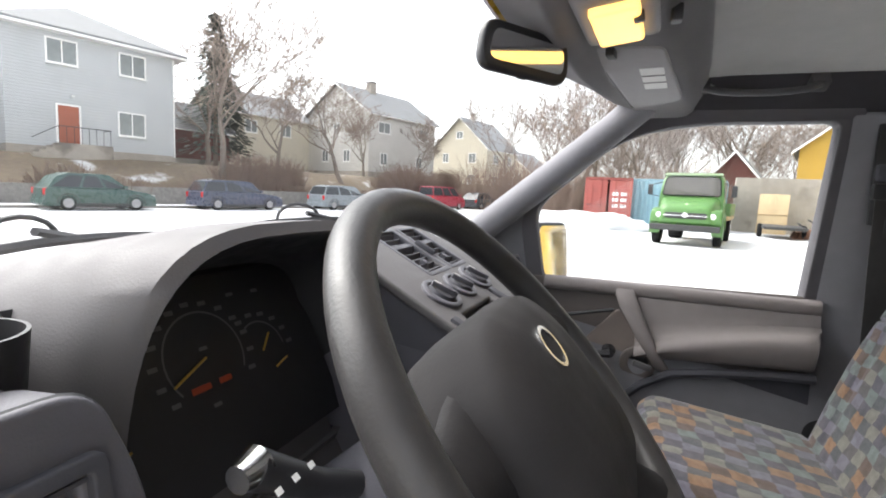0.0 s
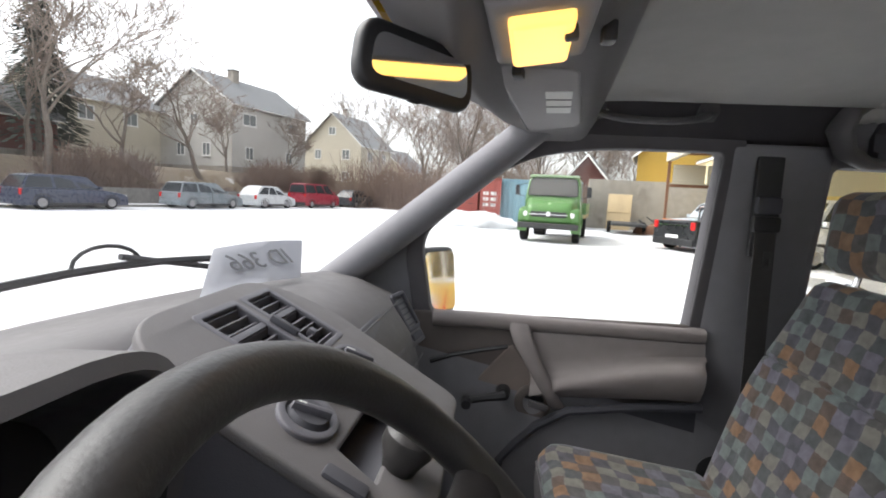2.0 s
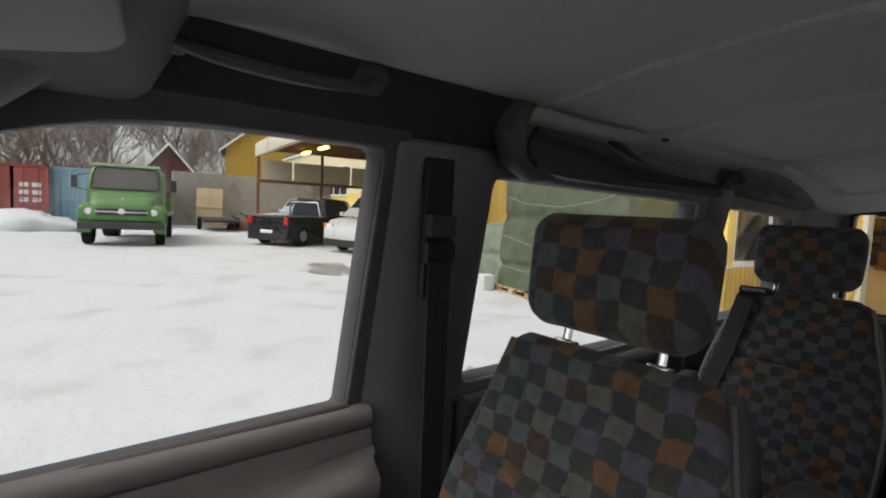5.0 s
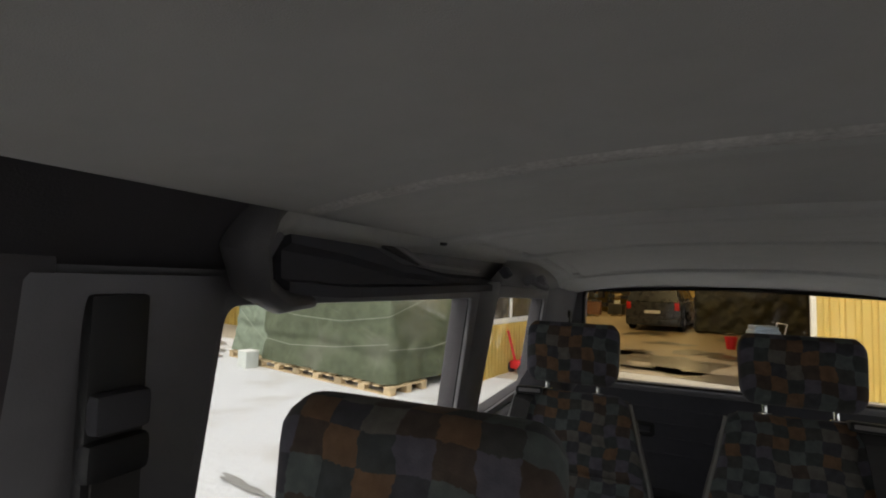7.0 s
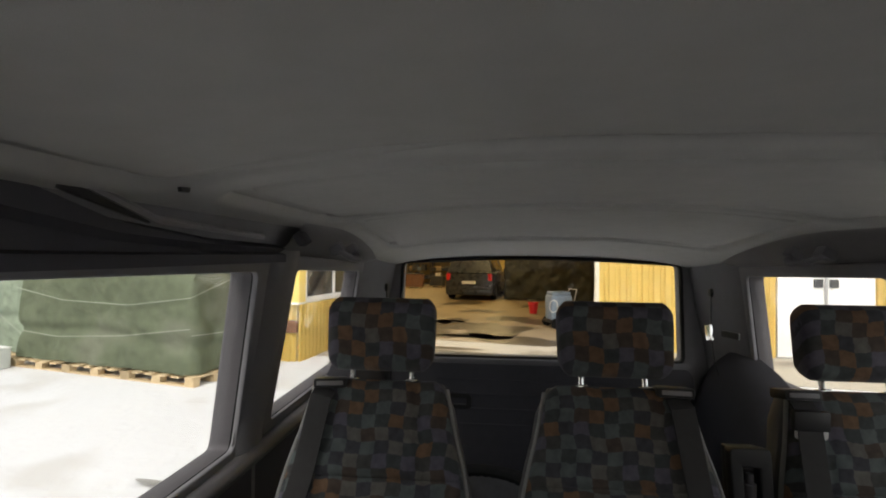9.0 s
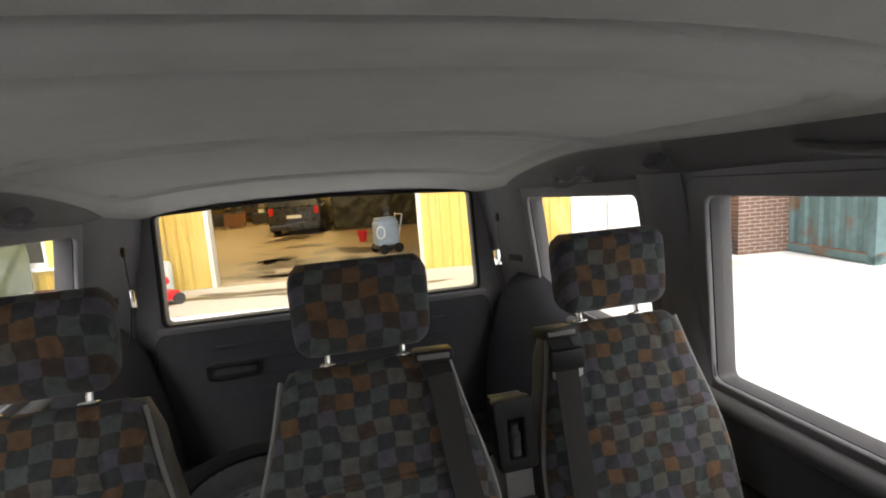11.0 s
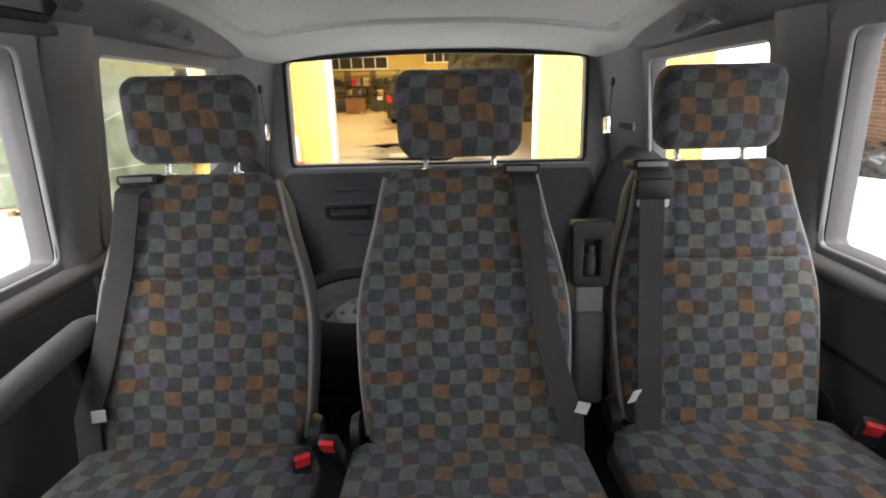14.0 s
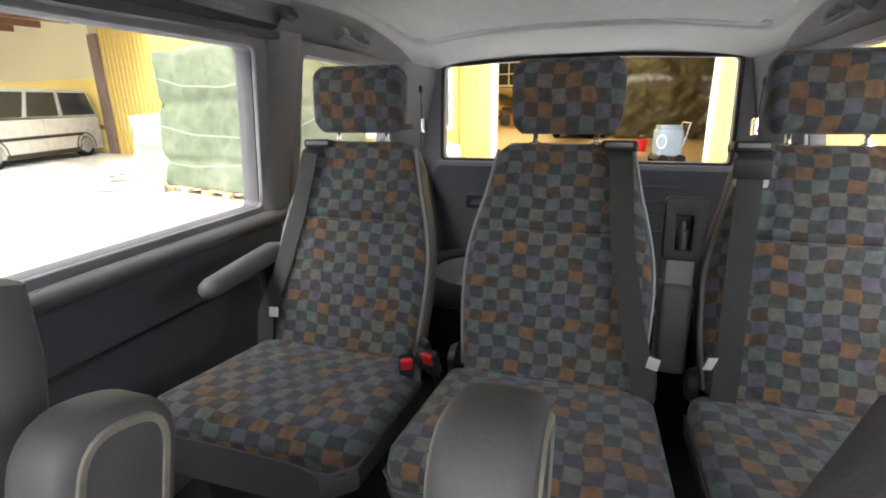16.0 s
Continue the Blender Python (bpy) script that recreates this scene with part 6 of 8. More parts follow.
# ---- cars ----
def make_car(name, label, color, L=4.2, W=1.72, H=1.52, kind="hatch", group="cars parked along the street"):
    """A car along +x with its origin on the ground below its middle."""
    car = thing(name, label, "car", group)
    p = paint(name + "_paint", color)
    hx = L / 2
    belt = H * 0.60
    if kind == "van":
        roofline = [(-hx + 0.02, belt), (-hx + 0.10, H * 0.97), (-hx + 0.3, H), (hx - 1.75, H), (hx - 1.35, H * 0.95), (hx - 0.75, belt + 0.04)]
        hood = [(hx - 0.25, belt - 0.10), (hx, belt - 0.35)]
    elif kind == "wagon":
        roofline = [(-hx + 0.05, belt), (-hx + 0.35, H * 0.95), (-hx + 0.7, H), (0.1, H), (0.45, H * 0.97), (1.05, belt + 0.02)]
        hood = [(hx - 0.35, belt - 0.13), (hx, belt - 0.28)]
    elif kind == "suv":
        roofline = [(-hx + 0.05, belt), (-hx + 0.22, H * 0.93), (-hx + 0.5, H), (0.3, H), (0.6, H * 0.96), (1.05, belt + 0.03)]
        hood = [(hx - 0.2, belt - 0.08), (hx, belt - 0.3)]
    elif kind == "pickup":
        roofline = [(-0.35, belt), (-0.25, H * 0.96), (-0.1, H), (0.55, H), (0.75, H * 0.96), (1.25, belt + 0.02)]
        hood = [(hx - 0.3, belt - 0.08), (hx, belt - 0.3)]
    else:
        roofline = [(-hx + 0.12, belt), (-hx + 0.45, H * 0.90), (-hx + 0.85, H), (0.0, H), (0.3, H * 0.97), (0.95, belt + 0.02)]
        hood = [(hx - 0.35, belt - 0.13), (hx, belt - 0.28)]
    low = 0.2
    # lower body: side profile lofted across the width
    prof = [(-hx + 0.05, low), (-hx, low + 0.25), (-hx + 0.03, belt - 0.04), (-hx + 0.10, belt), (roofline[-1][0], belt), *hood, (hx + 0.02, low + 0.22), (hx - 0.06, low)]
    rings = []
    for y, k in ((-1, 0.965), (-0.97, 0.995), (-0.80, 1.0), (0, 1.01), (0.80, 1.0), (0.97, 0.995), (1, 0.965)):
        rings.append([(x * k, y * W / 2, low + (z - low) * (1 if abs(y) < 0.9 else 0.985)) for x, z in prof])
    part("body", loft(rings), p, car, smooth=50)
    bm = bmesh.new()
    n = len(roofline)
    half = W / 2 * 0.93
    pts = [[bm.verts.new((x, sy * (half if i in (0, n - 1) else W / 2 * 0.76), z)) for i, (x, z) in enumerate(roofline)] for sy in (-1, 1)]
    mid = [bm.verts.new((x, 0, z + (0.02 if 0 < i < n - 1 else 0))) for i, (x, z) in enumerate(roofline)]
    for i in range(n - 1):
        bm.faces.new((pts[0][i], pts[0][i + 1], mid[i + 1], mid[i]))
        bm.faces.new((mid[i], mid[i + 1], pts[1][i + 1], pts[1][i]))
    for q in pts:
        bm.faces.new(q)
    part("cabin", bm, p, car, smooth=35)
    # glass
    x0, x1 = roofline[0][0], roofline[-1][0]
    rt = [i for i in range(n) if roofline[i][1] >= H * 0.94]
    xr0, xr1 = roofline[rt[0]][0], roofline[rt[-1]][0]
    zt = H - 0.09
    def at(z, edge):
        t = (z - belt) / (H * 0.96 - belt)
        return (x0 + (xr0 - x0) * t, x1 + (xr1 - x1) * t)[edge], (0.93 + (0.76 - 0.93) * t) * W / 2 + (0.03 if kind == "van" else 0.006)
    zb = belt + 0.05
    xa0, ya = at(zb, 0); xb0, _ = at(zb, 1); xa1, yb = at(zt, 0); xb1, _ = at(zt, 1)
    if not (kind == "van" and color[0] > 5):
        cutsx = [0.02, 0.36, 0.40, 0.68, 0.72, 0.97] if kind != "pickup" else [0.06, 0.44, 0.48, 0.94]
        for sy in (-1, 1):
            for a, b in zip(cutsx[::2], cutsx[1::2]):
                q = bmesh.new()
                vs = [q.verts.new(c) for c in ((xa0 + (xb0 - xa0) * a, sy * ya, zb), (xa0 + (xb0 - xa0) * b, sy * ya, zb), (xa1 + (xb1 - xa1) * b, sy * yb, zt), (xa1 + (xb1 - xa1) * a, sy * yb, zt))]
                q.faces.new(vs)
                part("side_window", q, M["dark_glass"], car)
    for edge, sgn in ((0, -1), (1, 1)):
        q = bmesh.new()
        vs = [q.verts.new((at(z, edge)[0] + sgn * 0.012, s * (at(z, edge)[1] - 0.07), z)) for z, s in ((zb, -1), (zb, 1), (zt, 1), (zt, -1))]
        q.faces.new(vs)
        part("windscreen" if edge else "rear_window", q, M["dark_glass"], car)
    r = 0.31 if kind != "pickup" else 0.37
    for x in (-hx + 0.78, hx - 0.82):
        for sy in (-1, 1):
            w = part("wheel", lathe([(0.0, -0.06), (0.19, -0.06), (0.20, -0.10), (r - 0.02, -0.10), (r, -0.07), (r, 0.07), (r - 0.02, 0.10), (0.20, 0.10), (0.19, 0.06), (0, 0.06)], 24), M["rubber"], car, at=pose(x, sy * (W / 2 - 0.10), r, 90, 0, 0))
            hub = part("rim", lathe([(0.0, 0.0), (0.05, 0.0), (0.07, -0.015), (0.17, -0.01), (0.19, 0.015), (0.19, 0.03), (0.0, 0.03)], 20), M["car_rim"], w, at=pose(0, 0, sy * -0.105 if sy > 0 else 0.105 - 0.03, 0, 0, 0))
            arch = [(x + (r + 0.06) * math.cos(a), sy * (W / 2 + 0.002), r + (r + 0.06) * math.sin(a)) for a in np.linspace(-0.1, math.pi + 0.1, 14)]
            part("wheel_arch", tube(arch, 0.018, 6), M["black"], car)
    for sy in (-1, 1):
        part("headlight", box(hx - 0.20, hx + 0.012, sy * W * 0.36 - 0.14, sy * W * 0.36 + 0.14, belt - 0.36, belt - 0.22, 0.03), M["head"], car)
        part("tail_light", box(-hx - 0.012, -hx + 0.10, sy * W * 0.43 - 0.08, sy * W * 0.43 + 0.08, belt - 0.28, belt - 0.02, 0.02), M["tail"], car)
        part("door_mirror", box(x1 - 0.25, x1 - 0.1, sy * (W / 2 + 0.1) - 0.07, sy * (W / 2 + 0.1) + 0.07, belt + 0.02, belt + 0.16, 0.03), p, car)
        part("sill", box(-hx + 1.05, hx - 1.1, sy * W / 2 * 0.985 - 0.02, sy * W / 2 * 0.985 + 0.02, low - 0.03, low + 0.10, 0.01), M["black"], car)
        part("door_seam", box(-0.12, -0.112, sy * W / 2 - 0.004, sy * W / 2 + 0.001, low + 0.1, belt), M["black"], car)
    part("front_bumper", box(hx - 0.12, hx + 0.05, -W * 0.47, W * 0.47, low, low + 0.24, 0.04), M["black"] if kind in ("van", "pickup") else p, car)
    part("rear_bumper", box(-hx - 0.05, -hx + 0.12, -W * 0.47, W * 0.47, low, low + 0.24, 0.04), M["black"] if kind in ("van", "pickup") else p, car)
    return car


def place(ob, x, y, turn=0.0, z=0.0):
    ob.matrix_basis = site(x, y, z, turn)
    return ob


place(make_car("dark_hatchback", "dark grey hatchback parked at a snowy kerb", (0.04, 0.05, 0.055), 4.0), 4.9, 25.0)
place(make_car("green_hatchback", "dark green hatchback parked at a snowy kerb", (0.035, 0.075, 0.065), 4.1), 11.8, 23.85)
place(make_car("blue_estate_car", "dark blue estate car parked at a snowy kerb", (0.04, 0.05, 0.085), 4.6, kind="wagon"), 18.3, 22.8)
place(make_car("grey_estate_car", "grey-blue estate car parked at a snowy kerb", (0.20, 0.23, 0.25), 4.6, kind="wagon"), 25.7, 21.4)
place(make_car("white_hatchback", "silver-white small hatchback parked at a snowy kerb", (0.55, 0.57, 0.58), 3.9, H=1.5), 31.0, 20.4)
place(make_car("red_minivan", "dark red minivan parked at a snowy kerb", (0.30, 0.03, 0.05), 4.4, H=1.85, kind="van"), 36.3, 19.5)
place(make_car("dark_saloon", "dark grey car parked at a snowy kerb", (0.05, 0.055, 0.06), 4.2), 42.3, 18.4)


# ---- houses ----
def window(house, x, y, z, w, h, face="y", curtain=True, panes=2):
    """A framed window on a wall that faces -y (or -x); its middle at (x, y, z)."""
    turn = Matrix.Identity(4) if face == "y" else Matrix.Rotation(radians(-90), 4, "Z")
    at = Matrix.Translation((x, y, z)) @ turn
    wn_ = part("window", turned(plate(round_poly([(-w / 2 - 0.09, -h / 2 - 0.09), (w / 2 + 0.09, -h / 2 - 0.09), (w / 2 + 0.09, h / 2 + 0.09), (-w / 2 - 0.09, h / 2 + 0.09)], 0.005, 1), [[(a, -h / 2), (b, -h / 2), (b, h / 2), (a, h / 2)] for a, b in ([(-w / 2, -0.03), (0.03, w / 2)] if panes == 2 else [(-w / 2, w / 2)])], 0.06), Matrix.Rotation(radians(90), 4, "X")), M["white_paint"], house, at=at)
    for a, b in ([(-w / 2, -0.03), (0.03, w / 2)] if panes == 2 else [(-w / 2, w / 2)]):
        part("pane", box(a, b, 0.005, 0.015, -h / 2, h / 2), M["pale_glass"], wn_)
    part("sill", box(-w / 2 - 0.12, w / 2 + 0.12, -0.10, 0.0, -h / 2 - 0.13, -h / 2 - 0.09), M["white_paint"], wn_)
    return wn_


def gable_house(name, label, wall, at, L, D, eave, ridge, base=0.6, over=0.45, windows=(), roofmat=None, end_windows=(), chimneys=()):
    """Ridge along x; the near long side faces -y, the near gable end faces -x; origin at that corner."""
    h = thing(name, label, "house", at=at)
    bm = bmesh.new()
    prof = [(0, base), (D, base), (D, eave), (D / 2, ridge), (0, eave)]
    loft([[(x, y, z) for y, z in prof] for x in (0, L)], bm=bm)
    part("wall", bm, wall, h, smooth=None)
    part("foundation", box(-0.03, L + 0.03, -0.03, D + 0.03, -1.5, base + 0.02), M["concrete"], h)
    k = (ridge - eave) / (D / 2)
    for sgn in (0, 1):
        bm = bmesh.new()
        y0, y1 = (-over, D / 2) if sgn == 0 else (D + over, D / 2)
        z0, z1 = eave - k * over, ridge
        loft([[(x, y0, z0), (x, y1, z1), (x, y1, z1 + 0.18), (x, y0, z0 + 0.14)] for x in (-over, L + over)], bm=bm)
        part("roof", bm, roofmat or M["slate"], h, smooth=None)
        part("gutter", tube([(-over, y0, z0 + 0.03), (L + over, y0, z0 + 0.03)], 0.06, 6), M["white_paint"], h)
    for x in (-over - 0.01, L + over - 0.03):
        for y0 in (-over, D + over):
            bm = bmesh.new()
            loft([[(x + dx, y, z) for y, z in ((y0, eave - k * over - 0.05), (D / 2, ridge - 0.05), (D / 2, ridge + 0.16), (y0, eave - k * over + 0.14))] for dx in (0, 0.04)], bm=bm)
            part("bargeboard", bm, M["white_paint"], h, smooth=None)
    for x, z, w, hh in windows:
        window(h, x, -0.03, z, w, hh)
    for y, z, w, hh in end_windows:
        window(h, -0.03, y, z, w, hh, "x")
    for x, y, w, hh in chimneys:
        c = part("chimney", box(x - w / 2, x + w / 2, y - w / 2, y + w / 2, eave, ridge + hh, 0.02), M["concrete"], h)
        part("chimney_cap", box(x - w / 2 - 0.06, x + w / 2 + 0.06, y - w / 2 - 0.06, y + w / 2 + 0.06, ridge + hh, ridge + hh + 0.1, 0.01), M["iron"], c)
    return h


gable_house("white_house", "white wooden house with a grey gabled roof", M["siding_white"], site(41.4, 30.65, 2.6), 10.8, 9.6, 6.6, 9.7, windows=[(2.2, 5.2, 1.6, 1.0), (8.6, 5.2, 1.6, 1.0), (2.2, 2.0, 0.9, 1.1), (8.0, 2.0, 0.9, 1.1)], end_windows=[(3.2, 2.2, 0.9, 1.1), (6.6, 2.2, 0.9, 1.1), (4.8, 5.0, 0.9, 1.1)], chimneys=[(4.5, 4.4, 0.8, 0.9)])
gable_house("cream_house", "cream wooden house with a steep grey gabled roof", M["siding_cream"], site(63.6, 26.7, 1.4), 8.5, 9.3, 6.4, 10.6, windows=[(2.4, 4.9, 1.3, 1.1), (6.2, 4.9, 1.0, 1.1), (2.4, 1.9, 1.3, 1.2), (6.2, 1.9, 1.0, 1.2)], end_windows=[(2.4, 5.0, 1.1, 1.2), (4.7, 8.2, 1.0, 0.9), (2.4, 2.0, 1.1, 1.2), (7.0, 5.0, 0.9, 1.2)], chimneys=[(3.0, 4.6, 0.7, 0.9)])
gable_house("back_house", "beige house with a grey roof behind bare trees", M["siding_cream"], site(33.5, 41.0, 2.6), 9.0, 9.0, 5.8, 8.4, windows=[(2.0, 4.5, 1.2, 1.1), (6.0, 4.5, 1.2, 1.1)], end_windows=[(3.0, 4.6, 1.0, 1.1), (6.0, 4.6, 1.0, 1.1)])
gable_house("red_shed", "dark red boarded shed behind bare trees", M["siding_red"], site(25.0, 38.0, 2.6), 5.0, 5.0, 3.2, 5.2)
gable_house("far_house", "pale house beyond the street with a dark roof", M["siding_cream"], site(82.0, 26.0, 0.5), 9.0, 9.0, 5.0, 8.5, windows=[(2.4, 3.9, 1.3, 1.1)], end_windows=[(2.4, 4.0, 1.1, 1.2), (6.6, 4.0, 1.1, 1.2)])


def hip_house():
    """The grey two-storey house with a hipped roof, and its recessed wing with a balcony."""
    h = thing("grey_house", "pale grey wooden house with hipped roof and balcony wing", "house", at=site(12.6, 33.4, 2.6))
    L, D, eave, ridge = 8.7, 9.0, 6.75, 9.3
    part("wall", box(0, L, 0, D, 0.3, eave), M["siding_grey"], h, smooth=None)
    part("foundation", box(-0.03, L + 0.03, -0.03, D + 0.03, -1.5, 0.4), M["concrete"], h)
    part("wall", box(-8.0, 0, 3.4, D, 0.3, eave), M["siding_grey"], h, smooth=None)
    part("foundation", box(-8.0, 0, 3.37, D, -1.5, 0.4), M["concrete"], h)
    o = 0.6
    for x0, x1, y0, y1, rz in ((-o, L + o, -o, D + o, ridge), (-8.5, 1.2, 3.4 - o, D + o, ridge - 0.7)):
        bm = bmesh.new()
        w, d = x1 - x0, y1 - y0
        m = min(w, d) / 2
        base = [bm.verts.new(p) for p in ((x0, y0, eave + 0.1), (x1, y0, eave + 0.1), (x1, y1, eave + 0.1), (x0, y1, eave + 0.1))]
        low = [bm.verts.new((v.co.x, v.co.y, eave - 0.08)) for v in base]
        r0, r1 = bm.verts.new((x0 + m * 0.98, (y0 + y1) / 2, rz)), bm.verts.new((x1 - m * 0.98, (y0 + y1) / 2, rz))
        bm.faces.new((base[0], base[1], r1, r0))
        bm.faces.new((base[1], base[2], r1))
        bm.faces.new((base[2], base[3], r0, r1))
        bm.faces.new((base[3], base[0], r0))
        for i in range(4):
            bm.faces.new((base[i], base[(i + 1) % 4], low[(i + 1) % 4], low[i]))
        bm.faces.new(low)
        part("roof", bm, M["slate"], h, smooth=None)
        part("eaves_board", box(x0 - 0.02, x1 + 0.02, y0 - 0.02, y1 + 0.02, eave - 0.16, eave - 0.02, 0.01), M["white_paint"], h)
    for x, z, w, hh in ((2.6, 5.65, 1.35, 1.2), (6.2, 5.65, 1.35, 1.2), (6.1, 2.1, 1.4, 1.3)):
        window(h, x, -0.03, z, w, hh)
    window(h, -0.03, 1.6, 5.4, 0.8, 1.8, "x", panes=1)
    window(h, -2.6, 3.37, 5.5, 1.6, 0.8, panes=1)
    window(h, -1.1, 3.37, 2.0, 0.7, 1.0, panes=1)
    window(h, -4.1, 3.37, 2.0, 0.7, 1.0, panes=1)
    for x, y, z0 in ((2.8, -0.04, 0.62), (-2.6, 3.36, 0.4)):
        d = part("door", box(x - 0.5, x + 0.5, y - 0.06, y + 0.02, z0, z0 + 2.1, 0.01), M["door_wood"], h, "red-brown wooden door")
        part("door_frame", turned(plate([(-0.6, 0), (0.6, 0), (0.6, 2.2), (-0.6, 2.2)], [[(-0.5, 0.02), (0.5, 0.02), (0.5, 2.1), (-0.5, 2.1)]], 0.1), Matrix.Translation((x, y, z0)) @ Matrix.Rotation(radians(90), 4, "X")), M["white_paint"], d)
        part("door_handle", tube([(x + 0.4, y - 0.1, z0 + 1.0), (x + 0.3, y - 0.1, z0 + 1.0)], 0.015, 6), M["chrome"], d)
    part("porch_lamp", lathe([(0.0, 0), (0.09, 0.02), (0.12, 0.12), (0.0, 0.2)], 12), M["head"], h, "round white porch lamp", at=pose(3.0, -0.15, 3.2))
    part("landing", box(2.0, 4.6, -1.2, 0, -0.6, 0.6), M["concrete"], h)
    for i in range(4):
        part("step", box(2.0 - 0.3 * (i + 1), 2.0 - 0.3 * i, -1.2, -0.05, -0.6, 0.45 - 0.15 * i), M["concrete"], h)
    r = [(0.8, -1.15, 0.75), (2.0, -1.15, 1.5), (4.55, -1.15, 1.5), (4.55, -0.1, 1.5)]
    part("railing", tube(r, 0.025, 6), M["iron"], h)
    for x in np.linspace(2.0, 4.5, 8):
        part("baluster", tube([(x, -1.15, 0.6), (x, -1.15, 1.5)], 0.015, 5), M["iron"], h)
    part("balcony", box(-6.0, -0.1, 2.0, 3.4, 3.35, 3.55), M["concrete"], h)
    part("balcony_rail", tube([(-6.0, 2.05, 4.5), (-0.1, 2.05, 4.5)], 0.03, 6), M["iron"], h)
    for x in np.linspace(-5.9, -0.2, 30):
        part("balcony_bar", tube([(x, 2.05, 3.55), (x, 2.05, 4.5)], 0.012, 4), M["iron"], h)
    c = part("chimney", box(-0.6, 0.4, 4.6, 5.4, eave, ridge + 0.4, 0.02), M["concrete"], h)
    part("chimney_cap", box(-0.7, 0.5, 4.5, 5.5, ridge + 0.4, ridge + 0.5, 0.01), M["iron"], c)
    part("vent_pipe", tube([(-3.4, 5.6, eave), (-3.4, 5.6, ridge)], 0.06, 6), M["iron"], h)
    part("downpipe", tube([(L - 0.1, -0.08, 0.3), (L - 0.1, -0.08, eave - 0.2)], 0.05, 6), M["white_paint"], h)
    return h


hip_house()


# ---- bare trees ----
def make_tree(name, label, height, spread, seed, levels=4, lean=0.0, mats=("bark", "twig"), trunks=1, dense=3, at=None, thin=0.009):
    rnd = random.Random(seed)
    tree = thing(name, label, "tree", at=at)
    trunk, twigs = bmesh.new(), bmesh.new()

    def grow(p, d, length, r, level):
        pts, rad, n = [p], [r], 4
        for i in range(n):
            d = (d + Vector((rnd.gauss(0, 0.16), rnd.gauss(0, 0.16), rnd.gauss(0.05, 0.10)))).normalized()
            pts.append(pts[-1] + d * length / n)
            rad.append(r * (1 - 0.55 * (i + 1) / n))
        tube(pts, rad, 6 if level < 2 else 3, trunk if level < 2 else twigs)
        if level >= levels:
            return
        kids = dense + (1 if level < 3 else 0) + (0 if level else 1)
        for k in range(kids):
            t = rnd.uniform(0.35, 1.0) if k else 1.0
            i = min(n - 1, int(t * n))
            q = pts[i].lerp(pts[i + 1], t * n - i) if t < 1 else pts[-1]
            a = rnd.uniform(0, 2 * math.pi)
            side = Vector((math.cos(a), math.sin(a), rnd.uniform(-0.1, 0.5)))
            nd = (d * rnd.uniform(0.5, 0.9) + side * spread).normalized()
            grow(q, nd, length * rnd.uniform(0.55, 0.78), max(rad[i] * rnd.uniform(0.45, 0.66), thin), level + 1)

    for k in range(trunks):
        grow(Vector((rnd.uniform(-0.3, 0.3) * (trunks > 1), rnd.uniform(-0.3, 0.3) * (trunks > 1), -0.3)), Vector((rnd.gauss(lean, 0.05), rnd.gauss(0, 0.08), 1)).normalized(), height * 0.42, height * 0.018, 0)
    part("trunk", trunk, M[mats[0]], tree, smooth=60)
    part("crown", twigs, M[mats[1]], tree, smooth=60)
    return tree


def tree_at(name, label, x, y, h, s, seed, **k):
    k.setdefault("levels", 5)
    p = YARD @ Vector((x, y, 0))
    return make_tree(name, label, h, s, seed, at=pose(p.x, p.y, rise(p.x, p.y), 0, 0, seed * 40), **k)


for i, (x, y, h, s) in enumerate(((22.0, 28.5, 13.5, 0.6), (27.5, 29.0, 9.5, 0.9), (33.0, 27.2, 11.5, 0.85), (24.5, 33.0, 11.0, 0.7), (38.5, 29.0, 7.5, 0.8), (45.0, 27.0, 7.0, 0.8))):
    tree_at("bare_tree", "leafless garden tree with thin dark branches", x, y, h, s, 3 + i, thin=0.023)
for i, (x, y, h) in enumerate(((54, 12, 17), (47, 9.5, 14), (52, 3, 15), (47, -2, 14), (52, -9, 16), (44, 13, 12), (56, -3, 17), (60, 7, 18), (46, 5, 12))):
    tree_at("yard_tree", "tall leafless tree behind shipping containers", x, y, h, 0.5, 20 + i, dense=3, thin=0.022)

